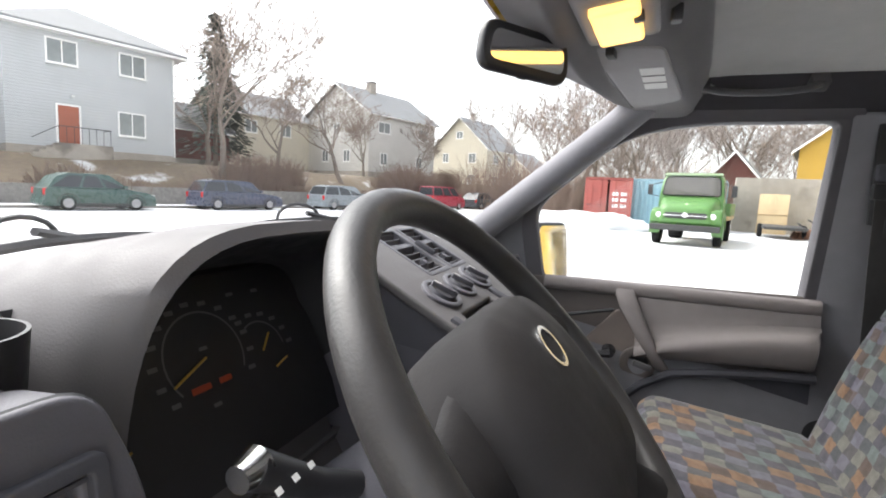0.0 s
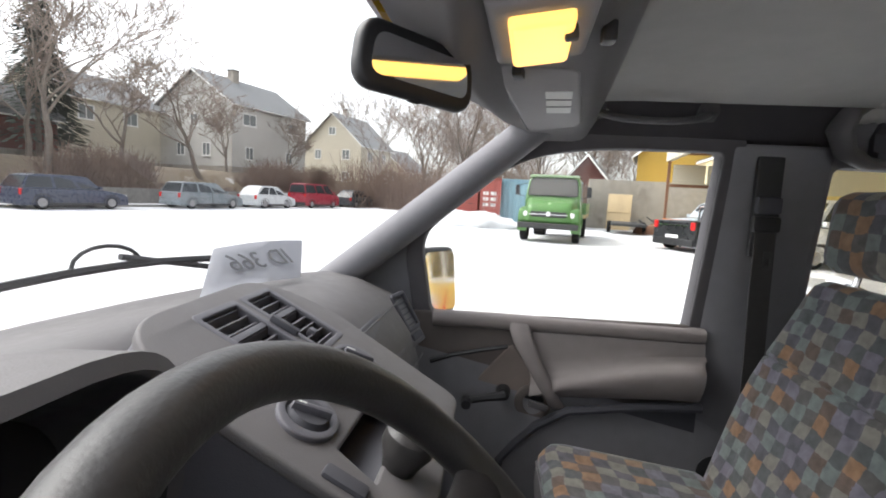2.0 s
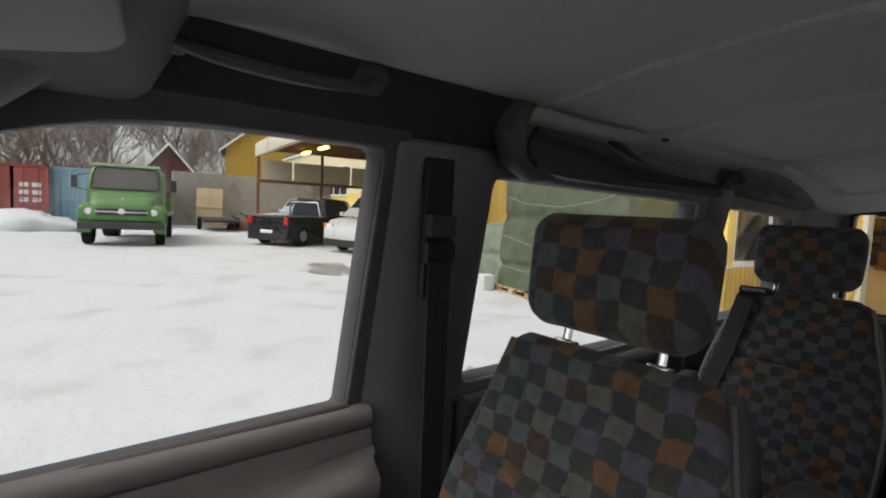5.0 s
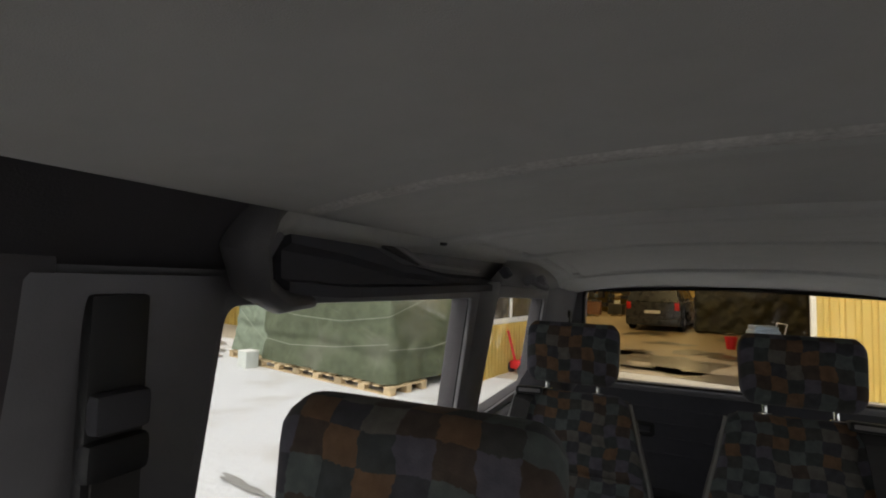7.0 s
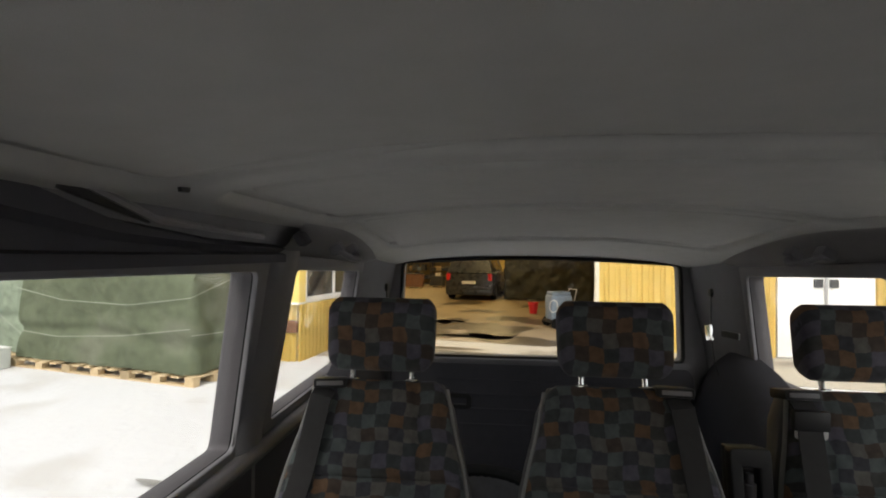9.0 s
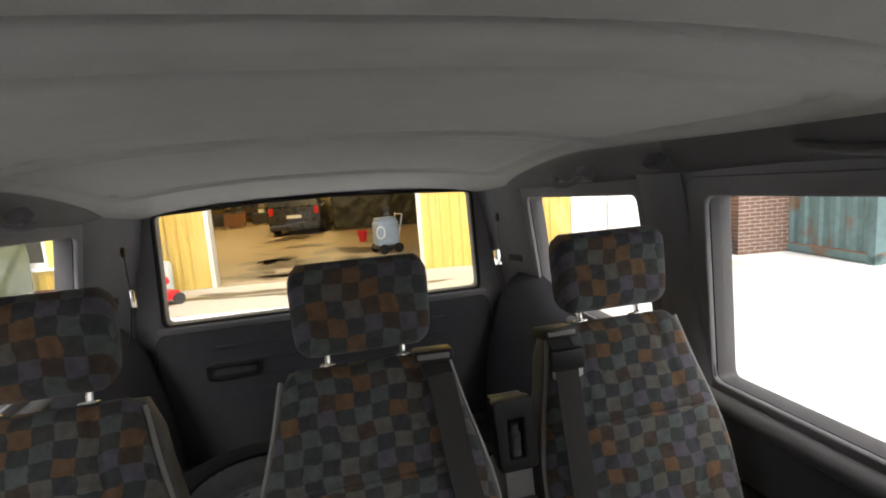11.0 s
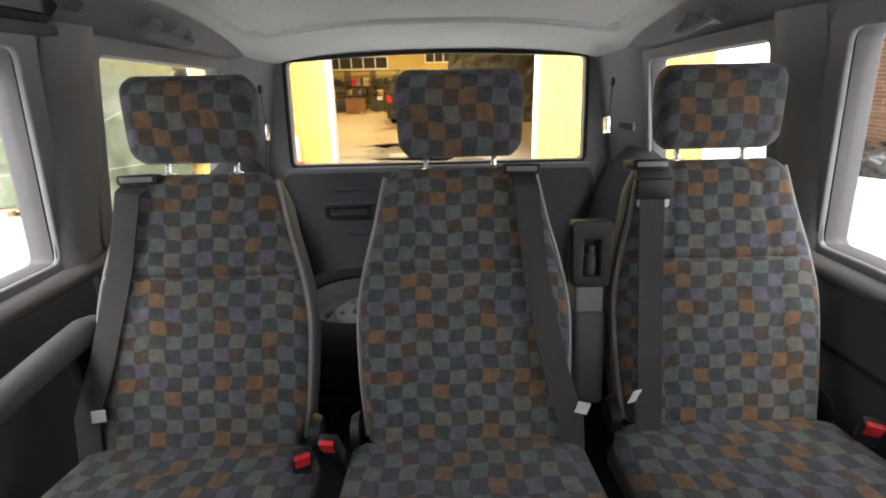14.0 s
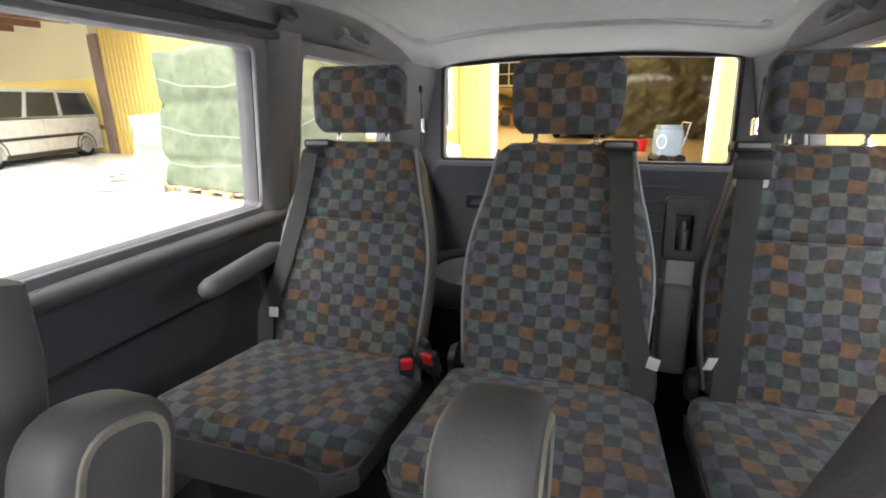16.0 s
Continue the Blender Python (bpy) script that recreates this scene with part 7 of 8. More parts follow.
# ---- yard: containers, truck ----
def make_container(name, label, m, L=6.06, W=2.44, H=2.59, group="shipping containers", labels=0):
    """Along +x; its doors face -x; origin below its middle."""
    c = thing(name, label, "shipping container", group)
    pitch = 0.28
    n = int(L / pitch)
    for sy in (-1, 1):
        pts = []
        for i in range(n):
            x = -L / 2 + 0.1 + (L - 0.2) * i / n
            pts += [(x, 0), (x + pitch * 0.35, 0), (x + pitch * 0.5, 0.035), (x + pitch * 0.85, 0.035)]
        bm = loft([[(x, sy * (W / 2 - 0.02 - d), z) for x, d in pts] for z in (0.15, H - 0.1)], closed=False)
        part("side_panel", bm, m, c, smooth=None)
    part("roof_panel", box(-L / 2, L / 2, -W / 2 + 0.01, W / 2 - 0.01, H - 0.06, H - 0.02), m, c)
    part("floor_panel", box(-L / 2, L / 2, -W / 2 + 0.01, W / 2 - 0.01, 0.1, 0.16), M["rust"], c)
    part("end_panel", box(L / 2 - 0.06, L / 2 - 0.02, -W / 2, W / 2, 0.15, H - 0.05), m, c)
    for sx in (-1, 1):
        for sy in (-1, 1):
            part("corner_post", box(sx * (L / 2 - 0.06) - 0.06, sx * (L / 2 - 0.06) + 0.06, sy * (W / 2 - 0.06) - 0.06, sy * (W / 2 - 0.06) + 0.06, 0, H, 0.008), m, c)
    for sy in (-1, 1):
        for z in (0.08, H - 0.06):
            part("rail", box(-L / 2, L / 2, sy * (W / 2 - 0.04) - 0.04, sy * (W / 2 - 0.04) + 0.04, z - 0.06, z + 0.06, 0.006), m, c)
    for z in (0.08, H - 0.06):
        for sx in (-1, 1):
            part("end_rail", box(sx * (L / 2 - 0.04) - 0.04, sx * (L / 2 - 0.04) + 0.04, -W / 2, W / 2, z - 0.06, z + 0.06, 0.006), m, c)
    for sy in (-1, 1):
        d = part("door_leaf", box(-L / 2 + 0.02, -L / 2 + 0.06, sy * W / 4 - W / 4 + 0.06, sy * W / 4 + W / 4 - 0.06, 0.16, H - 0.14, 0.006), m, c)
        for y in (sy * W / 4 - 0.25, sy * W / 4 + 0.25):
            part("locking_bar", tube([(-L / 2 - 0.01, y, 0.1), (-L / 2 - 0.01, y, H - 0.1)], 0.018, 6), m, d)
            part("bar_handle", box(-L / 2 - 0.04, -L / 2, y - 0.02, y + 0.22, 1.1, 1.14, 0.005), M["iron"], d)
    if labels:
        for i in range(3):
            for j in (0, 1):
                part("white_plate", box(-L / 2 - 0.012, -L / 2 + 0.02, -0.95 + j * 0.42, -0.65 + j * 0.42, 1.0 + i * 0.32, 1.18 + i * 0.32, 0.003), M["white"], c, "white plate with illegible print")
    return c


make_container("red_container", "red steel shipping container with white plates on its doors", M["cont_red"], labels=1).matrix_basis = YARD @ pose(30.3, 5.2, 0, 0, 0, 6)
make_container("blue_container", "pale blue steel shipping container behind a green truck", M["cont_blue"], 4.55).matrix_basis = YARD @ pose(29.0, 1.50, 0, 0, 0, 86)
make_container("rusty_container", "weathered blue container with rust patches", M["cont_rust"], 2.99).matrix_basis = pose(-8.80, -6.62, 0, 0, 0, -96.8)


def make_truck():
    """A short-bonnet lorry facing -x; origin on the ground under its front axle."""
    t = thing("green_truck", "old green short-bonnet truck parked in a snowy yard", "truck")
    g = M["truck_green"]
    rings = []
    for x, w, z0, z1 in ((-1.07, 1.20, 0.80, 1.12), (-1.04, 1.52, 0.72, 1.24), (-0.92, 1.64, 0.68, 1.36), (-0.6, 1.72, 0.66, 1.49), (-0.25, 1.84, 0.66, 1.58), (0.05, 1.96, 0.66, 1.64)):
        rings.append([(x, y, z) for y, z in round_poly([(-w / 2 - 0.05, z0), (w / 2 + 0.05, z0), (w / 2 - 0.05, z1), (-w / 2 + 0.05, z1)], [0.10, 0.10, 0.22, 0.22], 6)])
    part("bonnet", loft(rings), g, t, smooth=60)
    rings = []
    for x, w, z1 in ((-0.10, 1.98, 1.66), (-0.02, 1.95, 1.95), (0.09, 1.86, 2.30), (0.18, 1.78, 2.39), (0.36, 1.74, 2.43), (1.1, 1.74, 2.44), (1.28, 1.78, 2.38)):
        rings.append([(x, y, z) for y, z in round_poly([(-1.02, 0.7), (1.02, 0.7), (w / 2, z1), (-w / 2, z1)], [0.05, 0.05, 0.20, 0.20], 6)])
    part("cab", loft(rings), g, t, smooth=60)
    lip = loft([[(x, y * k, z) for y in np.linspace(-0.9, 0.9, 13)] for x, k, z in ((0.30, 0.96, 2.445), (0.10, 1.0, 2.40), (0.02, 1.0, 2.355), (0.06, 1.0, 2.33))], closed=False)
    bmesh.ops.solidify(lip, geom=lip.faces[:], thickness=0.015)
    part("roof_peak", lip, M["truck_pale"], t, "pale green roof edge", smooth=60)
    outline = round_poly([(-0.90, 0.0), (0.90, 0.0), (0.83, 0.66), (-0.83, 0.66)], [0.10, 0.10, 0.18, 0.18])
    SCREEN = Matrix(((0, 0.285, -0.958, -0.125), (1, 0, 0, 0), (0, 0.958, 0.285, 1.665), (0, 0, 0, 1)))
    part("windscreen", turned(plate(outline, (), 0.02), SCREEN), M["truck_glass"], t)
    part("screen_frame", turned(tube([(x, y, 0.012) for x, y in outline], 0.018, 6, cyclic=True), SCREEN), M["rubber"], t)
    part("centre_mark", turned(lathe([(0.0, 0.015), (0.045, 0.012), (0.05, 0.0), (0, 0)], 14), pose(-0.90, 0, 1.375, 0, -50, 0)), M["truck_pale"], t, "small pale badge on the bonnet")
    for sy in (-1, 1):
        part("side_window", box(0.3, 1.0, sy * 0.975 - 0.012, sy * 0.975 + 0.012, 1.65, 2.15, 0.01), M["pale_glass"], t)
        part("headlamp", turned(lathe([(0.0, 0.05), (0.09, 0.04), (0.115, 0.0), (0.115, -0.06), (0, -0.06)], 20), pose(-1.00, sy * 0.80, 1.00, 0, -90, 0)), M["head"], t)
        part("wing_front", loft([[(x, sy * y, z) for y, z in round_poly([(0.60, z0), (1.08, z0), (1.08 - c, z1), (0.60, z1)], [0.04, 0.10, 0.12, 0.04], 4)] for x, z0, z1, c in ((-1.03, 0.78, 1.10, 0.06), (-0.99, 0.70, 1.17, 0.03), (-0.80, 0.66, 1.22, 0.02), (-0.60, 0.92, 1.24, 0.02))]), g, t, smooth=60)
        part("fender", loft([[(-0.85 + 0.62 * math.cos(a) * 0 + 0.0 + x, sy * y, z) for x, y, z in ((0.62 * math.cos(a) + 0.6, 0.78, 0.55 + 0.58 * math.sin(a)), (0.62 * math.cos(a) + 0.6, 1.10, 0.53 + 0.56 * math.sin(a)), (0.5 * math.cos(a) + 0.6, 1.10, 0.53 + 0.46 * math.sin(a)), (0.5 * math.cos(a) + 0.6, 0.78, 0.53 + 0.46 * math.sin(a)))] for a in np.linspace(0.05, math.pi + 0.3, 12)]), g, t, smooth=50)
        w = part("front_wheel", lathe([(0.0, -0.08), (0.26, -0.08), (0.28, -0.12), (0.43, -0.12), (0.46, -0.08), (0.46, 0.08), (0.43, 0.12), (0.28, 0.12), (0.26, 0.05), (0, 0.05)], 26), M["rubber"], t, at=pose(-0.25, sy * 0.93, 0.46, 90, 0, 0))
        part("rim", lathe([(0.0, 0.0), (0.1, 0.02), (0.22, -0.02), (0.25, 0.03), (0, 0.03)], 18), g, w, at=pose(0, 0, -0.12 * sy, 0, 0, 0))
        part("rear_wheel", lathe([(0.0, -0.2), (0.26, -0.2), (0.28, -0.24), (0.43, -0.24), (0.46, -0.2), (0.46, 0.2), (0.43, 0.24), (0.28, 0.24), (0, 0.2)], 26), M["rubber"], t, at=pose(3.2, sy * 0.82, 0.46, 90, 0, 0))
        m_ = part("wing_mirror", box(-0.25, -0.19, sy * 1.28 - 0.08, sy * 1.28 + 0.08, 1.65, 2.02, 0.02), M["black"], t)
        part("mirror_arm", tube([(-0.05, sy * 0.98, 1.6), (-0.22, sy * 1.26, 1.66), (-0.22, sy * 1.26, 2.0), (0.0, sy * 0.95, 2.1)], 0.015, 5), M["iron"], m_)
    gr = part("grille", box(-1.10, -1.03, -0.62, 0.62, 0.90, 1.10, 0.05, 3), M["iron"], t, "dark grille with a chrome bar")
    part("grille_bar", box(-1.115, -1.09, -0.66, 0.66, 0.985, 1.015, 0.006), M["chrome"], gr)
    part("badge", turned(lathe([(0.0, 0.02), (0.085, 0.02), (0.095, 0.0), (0, 0)], 20), pose(-1.11, 0, 1.02, 0, -90, 0)), M["chrome"], t, "plain round chrome badge")
    part("bumper", box(-1.20, -1.02, -1.05, 1.05, 0.50, 0.70, 0.04, 3), M["iron"], t)
    part("chassis", box(-0.9, 4.3, -0.45, 0.45, 0.55, 0.75, 0.02), M["iron"], t)
    part("load_bed", box(1.45, 4.4, -1.1, 1.1, 0.85, 1.0, 0.02), M["wood"], t)
    for x0, x1, y0, y1 in ((1.45, 4.4, -1.12, -1.08), (1.45, 4.4, 1.08, 1.12), (1.45, 1.5, -1.1, 1.1), (4.36, 4.4, -1.1, 1.1)):
        part("side_board", box(x0, x1, y0, y1, 1.0, 1.45, 0.01), g, t)
    return t


make_truck().matrix_basis = pose(18.15, -1.38, 0, 0, 0, -13)

# concrete wall, canopy building, tarp stacks, garage: large forms
tagged(part("yard_wall", turned(box(-0.15, 0.15, -14, 0, 0, 2.9, 0.03), YARD @ Matrix.Translation((30.5, -1.2, 0)) @ Matrix.Rotation(radians(4), 4, "Z")), M["concrete"]), "weathered concrete yard wall", "concrete wall", kind="structure")
# ---- workshop and yard buildings behind the van ----
SHOP = pose(0.19, -9.32, 0, 0, 0, 171.3) @ Matrix.Diagonal((0.851, 0.851, 0.851, 1))


def at_shop(x, y, z=0.0, turn=0.0):
    """A pose in the workshop's plan: x along its front, -y towards the yard."""
    return Matrix.Translation(SHOP @ Vector((x, y, z))) @ pose(0, 0, 0, 0, 0, 171.3 + turn)


def corrugated(name, L, H, m, parent, at, pitch=0.22, depth=0.028):
    """Ribbed sheet along +x from 0 to L, facing -y."""
    pts = []
    for i in range(int(L / pitch)):
        x = i * pitch
        pts += [(x, 0), (x + pitch * 0.12, -depth), (x + pitch * 0.62, -depth), (x + pitch * 0.74, 0)]
    pts.append((L, 0))
    bm = loft([[(x, y, z) for x, y in pts] for z in (0, H)], closed=False)
    bmesh.ops.solidify(bm, geom=bm.faces[:], thickness=0.01)
    return part(name, bm, m, parent, at=at, smooth=None)


def grid_window(parent, x, y, z, w, h, cols=2, rows=1, m=None, face=0.0):
    """Glazed frame facing -y with its lower left corner at (x, z)."""
    f = 0.07
    holes = [[(w * i / cols + f / 2, h * j / rows + f / 2), (w * (i + 1) / cols - f / 2, h * j / rows + f / 2), (w * (i + 1) / cols - f / 2, h * (j + 1) / rows - f / 2), (w * i / cols + f / 2, h * (j + 1) / rows - f / 2)] for i in range(cols) for j in range(rows)]
    bm = turned(plate([(-f, -f), (w + f, -f), (w + f, h + f), (-f, h + f)], holes, 0.07), Matrix.Rotation(radians(90), 4, "X"))
    wnd = part("window", bm, m or M["white_paint"], parent, at=pose(x, y, z, 0, 0, face))
    for q in holes:
        part("pane", box(q[0][0] - 0.02, q[1][0] + 0.02, -0.005, 0.005, q[0][1] - 0.02, q[2][1] + 0.02), M["dark_glass"], wnd)
    return wnd


shop = thing("workshop", "yellow sheet-clad workshop with an open bay", "workshop", at=SHOP)
yw, cw = M["yellow_wall"], M["cream_wall"]
for x0, x1, z0, z1 in ((-3.0, -2.15, 0, 5.6), (-2.15, 2.27, 3.7, 5.6), (2.27, 5.62, 0, 5.6), (5.62, 7.28, 2.72, 5.6), (7.28, 8.45, 0, 5.6), (-16.4, -3.0, 0, 5.6)):
    part("wall", box(x0 + 0.001, x1 - 0.001, 0.02, 0.22, z0, z1), M["cream_wall"], shop)
    corrugated("cladding", x1 - x0, z1 - z0, yw, shop, pose(x0, 0, z0))
for x in (-2.15, 2.27):
    part("jamb_trim", box(x - 0.045, x + 0.045, -0.04, 0.225, 0, 3.7, 0.01), M["fascia"], shop)
part("lintel_trim", box(-2.10, 2.22, -0.05, 0.225, 3.62, 3.8, 0.01), M["white_paint"], shop)
# white double door beside the ribbed panel
for x0, x1, hx in ((5.64, 6.44, 6.32), (6.46, 7.26, 6.58)):
    leaf = part("door_leaf", box(x0, x1, -0.03, 0.06, 0.03, 2.68, 0.008), M["white_paint"], shop)
    part("door_panel", box(x0 + 0.08, x1 - 0.08, -0.04, -0.031, 0.2, 2.5, 0.004), M["white_paint"], leaf)
    part("door_handle", box(hx - 0.075, hx + 0.075, -0.075, -0.041, 1.40, 1.56, 0.01), M["black"], leaf, "dark square handle")
    part("hinge_rod", tube([(hx + (0.14 if hx < 6.4 else -0.14), -0.06, 0.1), (hx + (0.14 if hx < 6.4 else -0.14), -0.06, 2.6)], 0.016), M["alloy"], leaf)
# interior
part("floor_slab", box(-12, 4.5, 0.0, 24, -0.05, 0.012), M["shop_floor"], shop)
part("back_wall", box(-12.2, 4.7, 24, 24.2, 0, 5.4), M["shop_wall"], shop)
part("side_wall", box(-12.2, -12.0, 0.2, 24, 0, 5.4), M["shop_wall"], shop)
part("side_wall", box(4.5, 4.7, 0.23, 24, 0, 5.4), M["shop_wall"], shop)
part("roof", box(-16.4, 8.45, 0.0, 24.4, 5.61, 5.8), M["roof_felt"], shop)
part("inner_ceiling", box(-12, 4.5, 0.23, 24, 5.4, 5.45), M["shop_wall"], shop)
for y in (4.5, 9.5, 14.5, 19.5):
    part("roof_beam", box(-12, 4.5, y - 0.1, y + 0.1, 5.0, 5.4), M["rust"], shop)
for x in (-7.5, -2.0):
    for y in (3.0, 8.5, 15.0, 21.0):
        lampo = part("tube_lamp", box(x - 0.75, x + 0.75, y - 0.08, y + 0.08, 4.86, 4.93, 0.01), M["shop_tube"], shop)
    for y in (7.5, 17.5):
        la = new("workshop_lamp", bpy.data.lights.new("workshop_lamp", "AREA"))
        la.data.shape, la.data.size, la.data.size_y, la.data.energy, la.data.color = "RECTANGLE", 1.5, 6, 75, (1.0, 0.74, 0.34)
        la.matrix_world = at_shop(x, y, 4.83)
grid_window(shop, -11.0, 23.95, 2.6, 4.2, 1.5, 5, 2)
grid_window(shop, -4.2, 23.95, 2.9, 2.4, 1.2, 4, 2)
# annex in front of the facade, glazed above a ribbed base
annex = thing("office_annex", "yellow office annex with white-framed windows above ribbed panels", "annex", at=SHOP)
part("front_base", box(-6.6, -3.06, -2.98, -2.82, 0, 1.02), cw, annex)
corrugated("front_cladding", 3.55, 0.50, yw, annex, pose(-6.6, -3.0, 0))
corrugated("front_cladding", 3.55, 0.28, yw, annex, pose(-6.6, -3.0, 0.74))
part("rub_rail", box(-6.6, -3.02, -3.06, -2.985, 0.52, 0.73, 0.01), M["rust"], annex, "worn brown timber rail")
part("side_base", box(-3.14, -3.02, -2.8, -0.05, 0, 1.02), cw, annex)
corrugated("side_cladding", 2.98, 1.02, yw, annex, pose(-3.0, -3.0, 0, 0, 0, 90), 0.14)
part("corner_post", box(-3.32, -2.98, -3.04, -2.80, 1.02, 3.0, 0.01), yw, annex)
part("end_post", box(-6.6, -6.4, -3.0, -2.80, 1.02, 3.0, 0.01), yw, annex)
part("side_post", box(-3.2, -3.0, -0.35, -0.05, 1.02, 3.0, 0.01), yw, annex)
part("head_band", box(-6.62, -2.96, -3.06, -0.05, 2.55, 3.0, 0.01), yw, annex)
part("annex_roof", box(-6.75, -2.85, -3.2, -0.05, 3.01, 3.12, 0.02), M["roof_felt"], annex)
grid_window(annex, -6.32, -2.9, 1.10, 2.92, 1.38, 2, 1)
grid_window(annex, -3.06, -2.72, 1.10, 2.30, 1.38, 2, 1, face=90)
part("window_ledge", box(-6.6, -2.97, -3.08, -2.84, 1.021, 1.06, 0.005), M["white_paint"], annex)
part("inner_floor", box(-6.55, -3.15, -2.8, -0.06, 0, 0.05), M["shop_floor"], annex)
# long shed with canopy along the yard
shed = thing("yard_building", "cream and yellow shed with a deep canopy and lit tube lamps", "shed", at=SHOP)
part("yellow_base", box(-62, -16.9, 0, 0.3, 0, 2.6), yw, shed)
part("upper_wall", box(-62, -16.9, -0.02, 0.3, 2.601, 6.2), cw, shed)
part("rub_rail", box(-62, -16.9, -0.05, -0.001, 0.85, 1.0), M["rust"], shed)
part("end_pier", box(-16.9, -16.41, -0.1, 0.3, 0, 4.0, 0.01), M["brick"], shed, "brown-grey brick pier")
grid_window(shed, -37.2, -0.06, 2.5, 6.0, 2.0, 4, 2)
grid_window(shed, -46, -0.06, 2.5, 4.0, 2.0, 3, 2)
part("gutter", box(-62, -16.9, -0.2, -0.021, 6.0, 6.2, 0.02), M["white_paint"], shed)
part("shed_roof", box(-62, -16.9, -0.1, 10, 6.201, 6.35), M["roof_felt"], shed)
part("canopy", box(-26.0, -14.0, -6.7, -0.03, 4.62, 4.78), M["canopy_under"], shed, "grey canopy roof")
part("fascia", box(-26.1, -13.9, -6.95, -6.701, 4.12, 4.80, 0.02), M["fascia"], shed, "pale cream fascia beam")
part("end_fascia", box(-13.99, -13.85, -6.7, -0.03, 4.25, 4.80, 0.02), M["fascia"], shed)
for i in range(7):
    x = -25.2 + i * 1.85
    part("canopy_rib", box(x - 0.06, x + 0.06, -6.69, -0.04, 4.40, 4.619), M["rust"], shed)
for x in (-22.9, -20.0, -17.2, -14.8):
    part("tube_lamp", box(x - 0.55, x + 0.55, -5.2, -5.0, 4.20, 4.30, 0.03), M["lamp_on"], shed, "lit yellow tube lamp")
    part("lamp_bracket", box(x - 0.03, x + 0.03, -5.13, -5.07, 4.30, 4.619), M["iron"], shed)
for y in (-6.8, -3.4):
    part("post", box(-26.0, -25.86, y - 0.07, y + 0.07, 0, 4.619, 0.01), M["rust"], shed)
for i in range(4):
    y = -6.6 + i * 1.65
    part("end_panel", box(-25.95, -25.87, y, y + 1.55, 2.95, 3.95, 0.01), M["siding_cream"], shed)
part("end_rail", box(-25.99, -25.86, -6.7, -0.03, 2.78, 2.94), M["rust"], shed)
tagged(part("apron", turned(box(-16, 8, -2.4, -0.06, 0.0, 0.012), SHOP), M["slush"]), "brown slushy ground before the workshop bay", "ground", kind="structure")


def blot(name, label, x, y, rx, ry, m, seed, z=0.016, stretch=0):
    """A flat puddle or stain with a ragged outline, laid on the ground."""
    rnd = random.Random(seed)
    ph = [rnd.uniform(0, 6.28) for _ in range(6)]
    pts = []
    for k in range(48):
        a = 2 * math.pi * k / 48
        r = 1 + sum(math.sin(a * (i + 2) + ph[i]) * 0.30 / (i * 0.6 + 1) for i in range(6))
        r = max(r, 0.15)
        pts.append((rx * r * math.cos(a), ry * r * math.sin(a)))
    bm = bmesh.new()
    bmesh.ops.triangle_fill(bm, edges=[], use_beauty=True)
    vs = [bm.verts.new((px, py, 0.002)) for px, py in pts]
    c = bm.verts.new((0, 0, 0.002))
    for a, b in zip(vs, vs[1:] + vs[:1]):
        bm.faces.new((a, b, c))
    tagged(part(name, bm, m, at=at_shop(x, y, z, stretch)), label, name.replace("_", " "), kind="structure")


for i, (x, y, rx, ry) in enumerate(((-0.6, 2.2, 1.1, 1.1), (-1.3, 0.9, 0.8, 0.5), (0.5, 0.5, 1.5, 0.35), (-1.8, 3.4, 0.5, 0.5), (0.1, 4.4, 0.7, 0.7), (-1.2, 6.4, 0.5, 0.5), (-2.5, 9.4, 0.7, 0.7), (0.6, 8.8, 0.5, 0.4), (0.8, -1.4, 1.6, 0.12), (-1.6, -1.0, 1.1, 0.2))):
    blot("oil_stain", "dark wet stain on the workshop floor", x, y, rx, ry, M["stain"], 40 + i)
for i, (x, y, rx, ry) in enumerate(((-9.4, -7.0, 1.5, 0.35), (-11.6, -7.3, 1.0, 0.5), (-11.5, -5.0, 1.7, 0.7), (-12.9, -3.4, 1.6, 0.8), (-10.2, -4.6, 1.2, 0.5), (-2.3, -8.5, 0.28, 0.05), (-1.4, -7.6, 0.25, 0.06))):
    blot("puddle", "dark slushy puddle in the trodden snow", x, y, rx, ry, M["puddle"], 60 + i, 0.010 + 0.004 * i)
for i, (x, y, r) in enumerate(((-11.2, -5.2, 0.22), (-12.0, -5.0, 0.15), (-10.7, -4.4, 0.12))):
    bm = bmesh.new()
    bmesh.ops.create_icosphere(bm, subdivisions=2, radius=r)
    for v in bm.verts:
        v.co += v.co.normalized() * noise.noise(v.co * 6 + Vector((i, 0, 0))) * r * 0.5
        v.co.z *= 0.6
    tagged(part("snow_lump", bm, M["snow"], at=at_shop(x, y, r * 0.4)), "dirty lump of snow on wet ground", "snow lump", "snow lumps")

# ---- inside the workshop ----
suv = make_car("parked_suv", "dark estate car with red tail lights in the workshop", (0.025, 0.028, 0.032), 4.6, 1.85, 1.72, "suv", "")
suv.matrix_basis = at_shop(-2.55, 13.3, 0.012, 90)
part("number_plate", box(-2.34, -2.31, -0.26, 0.26, 0.62, 0.73), M["white"], suv)


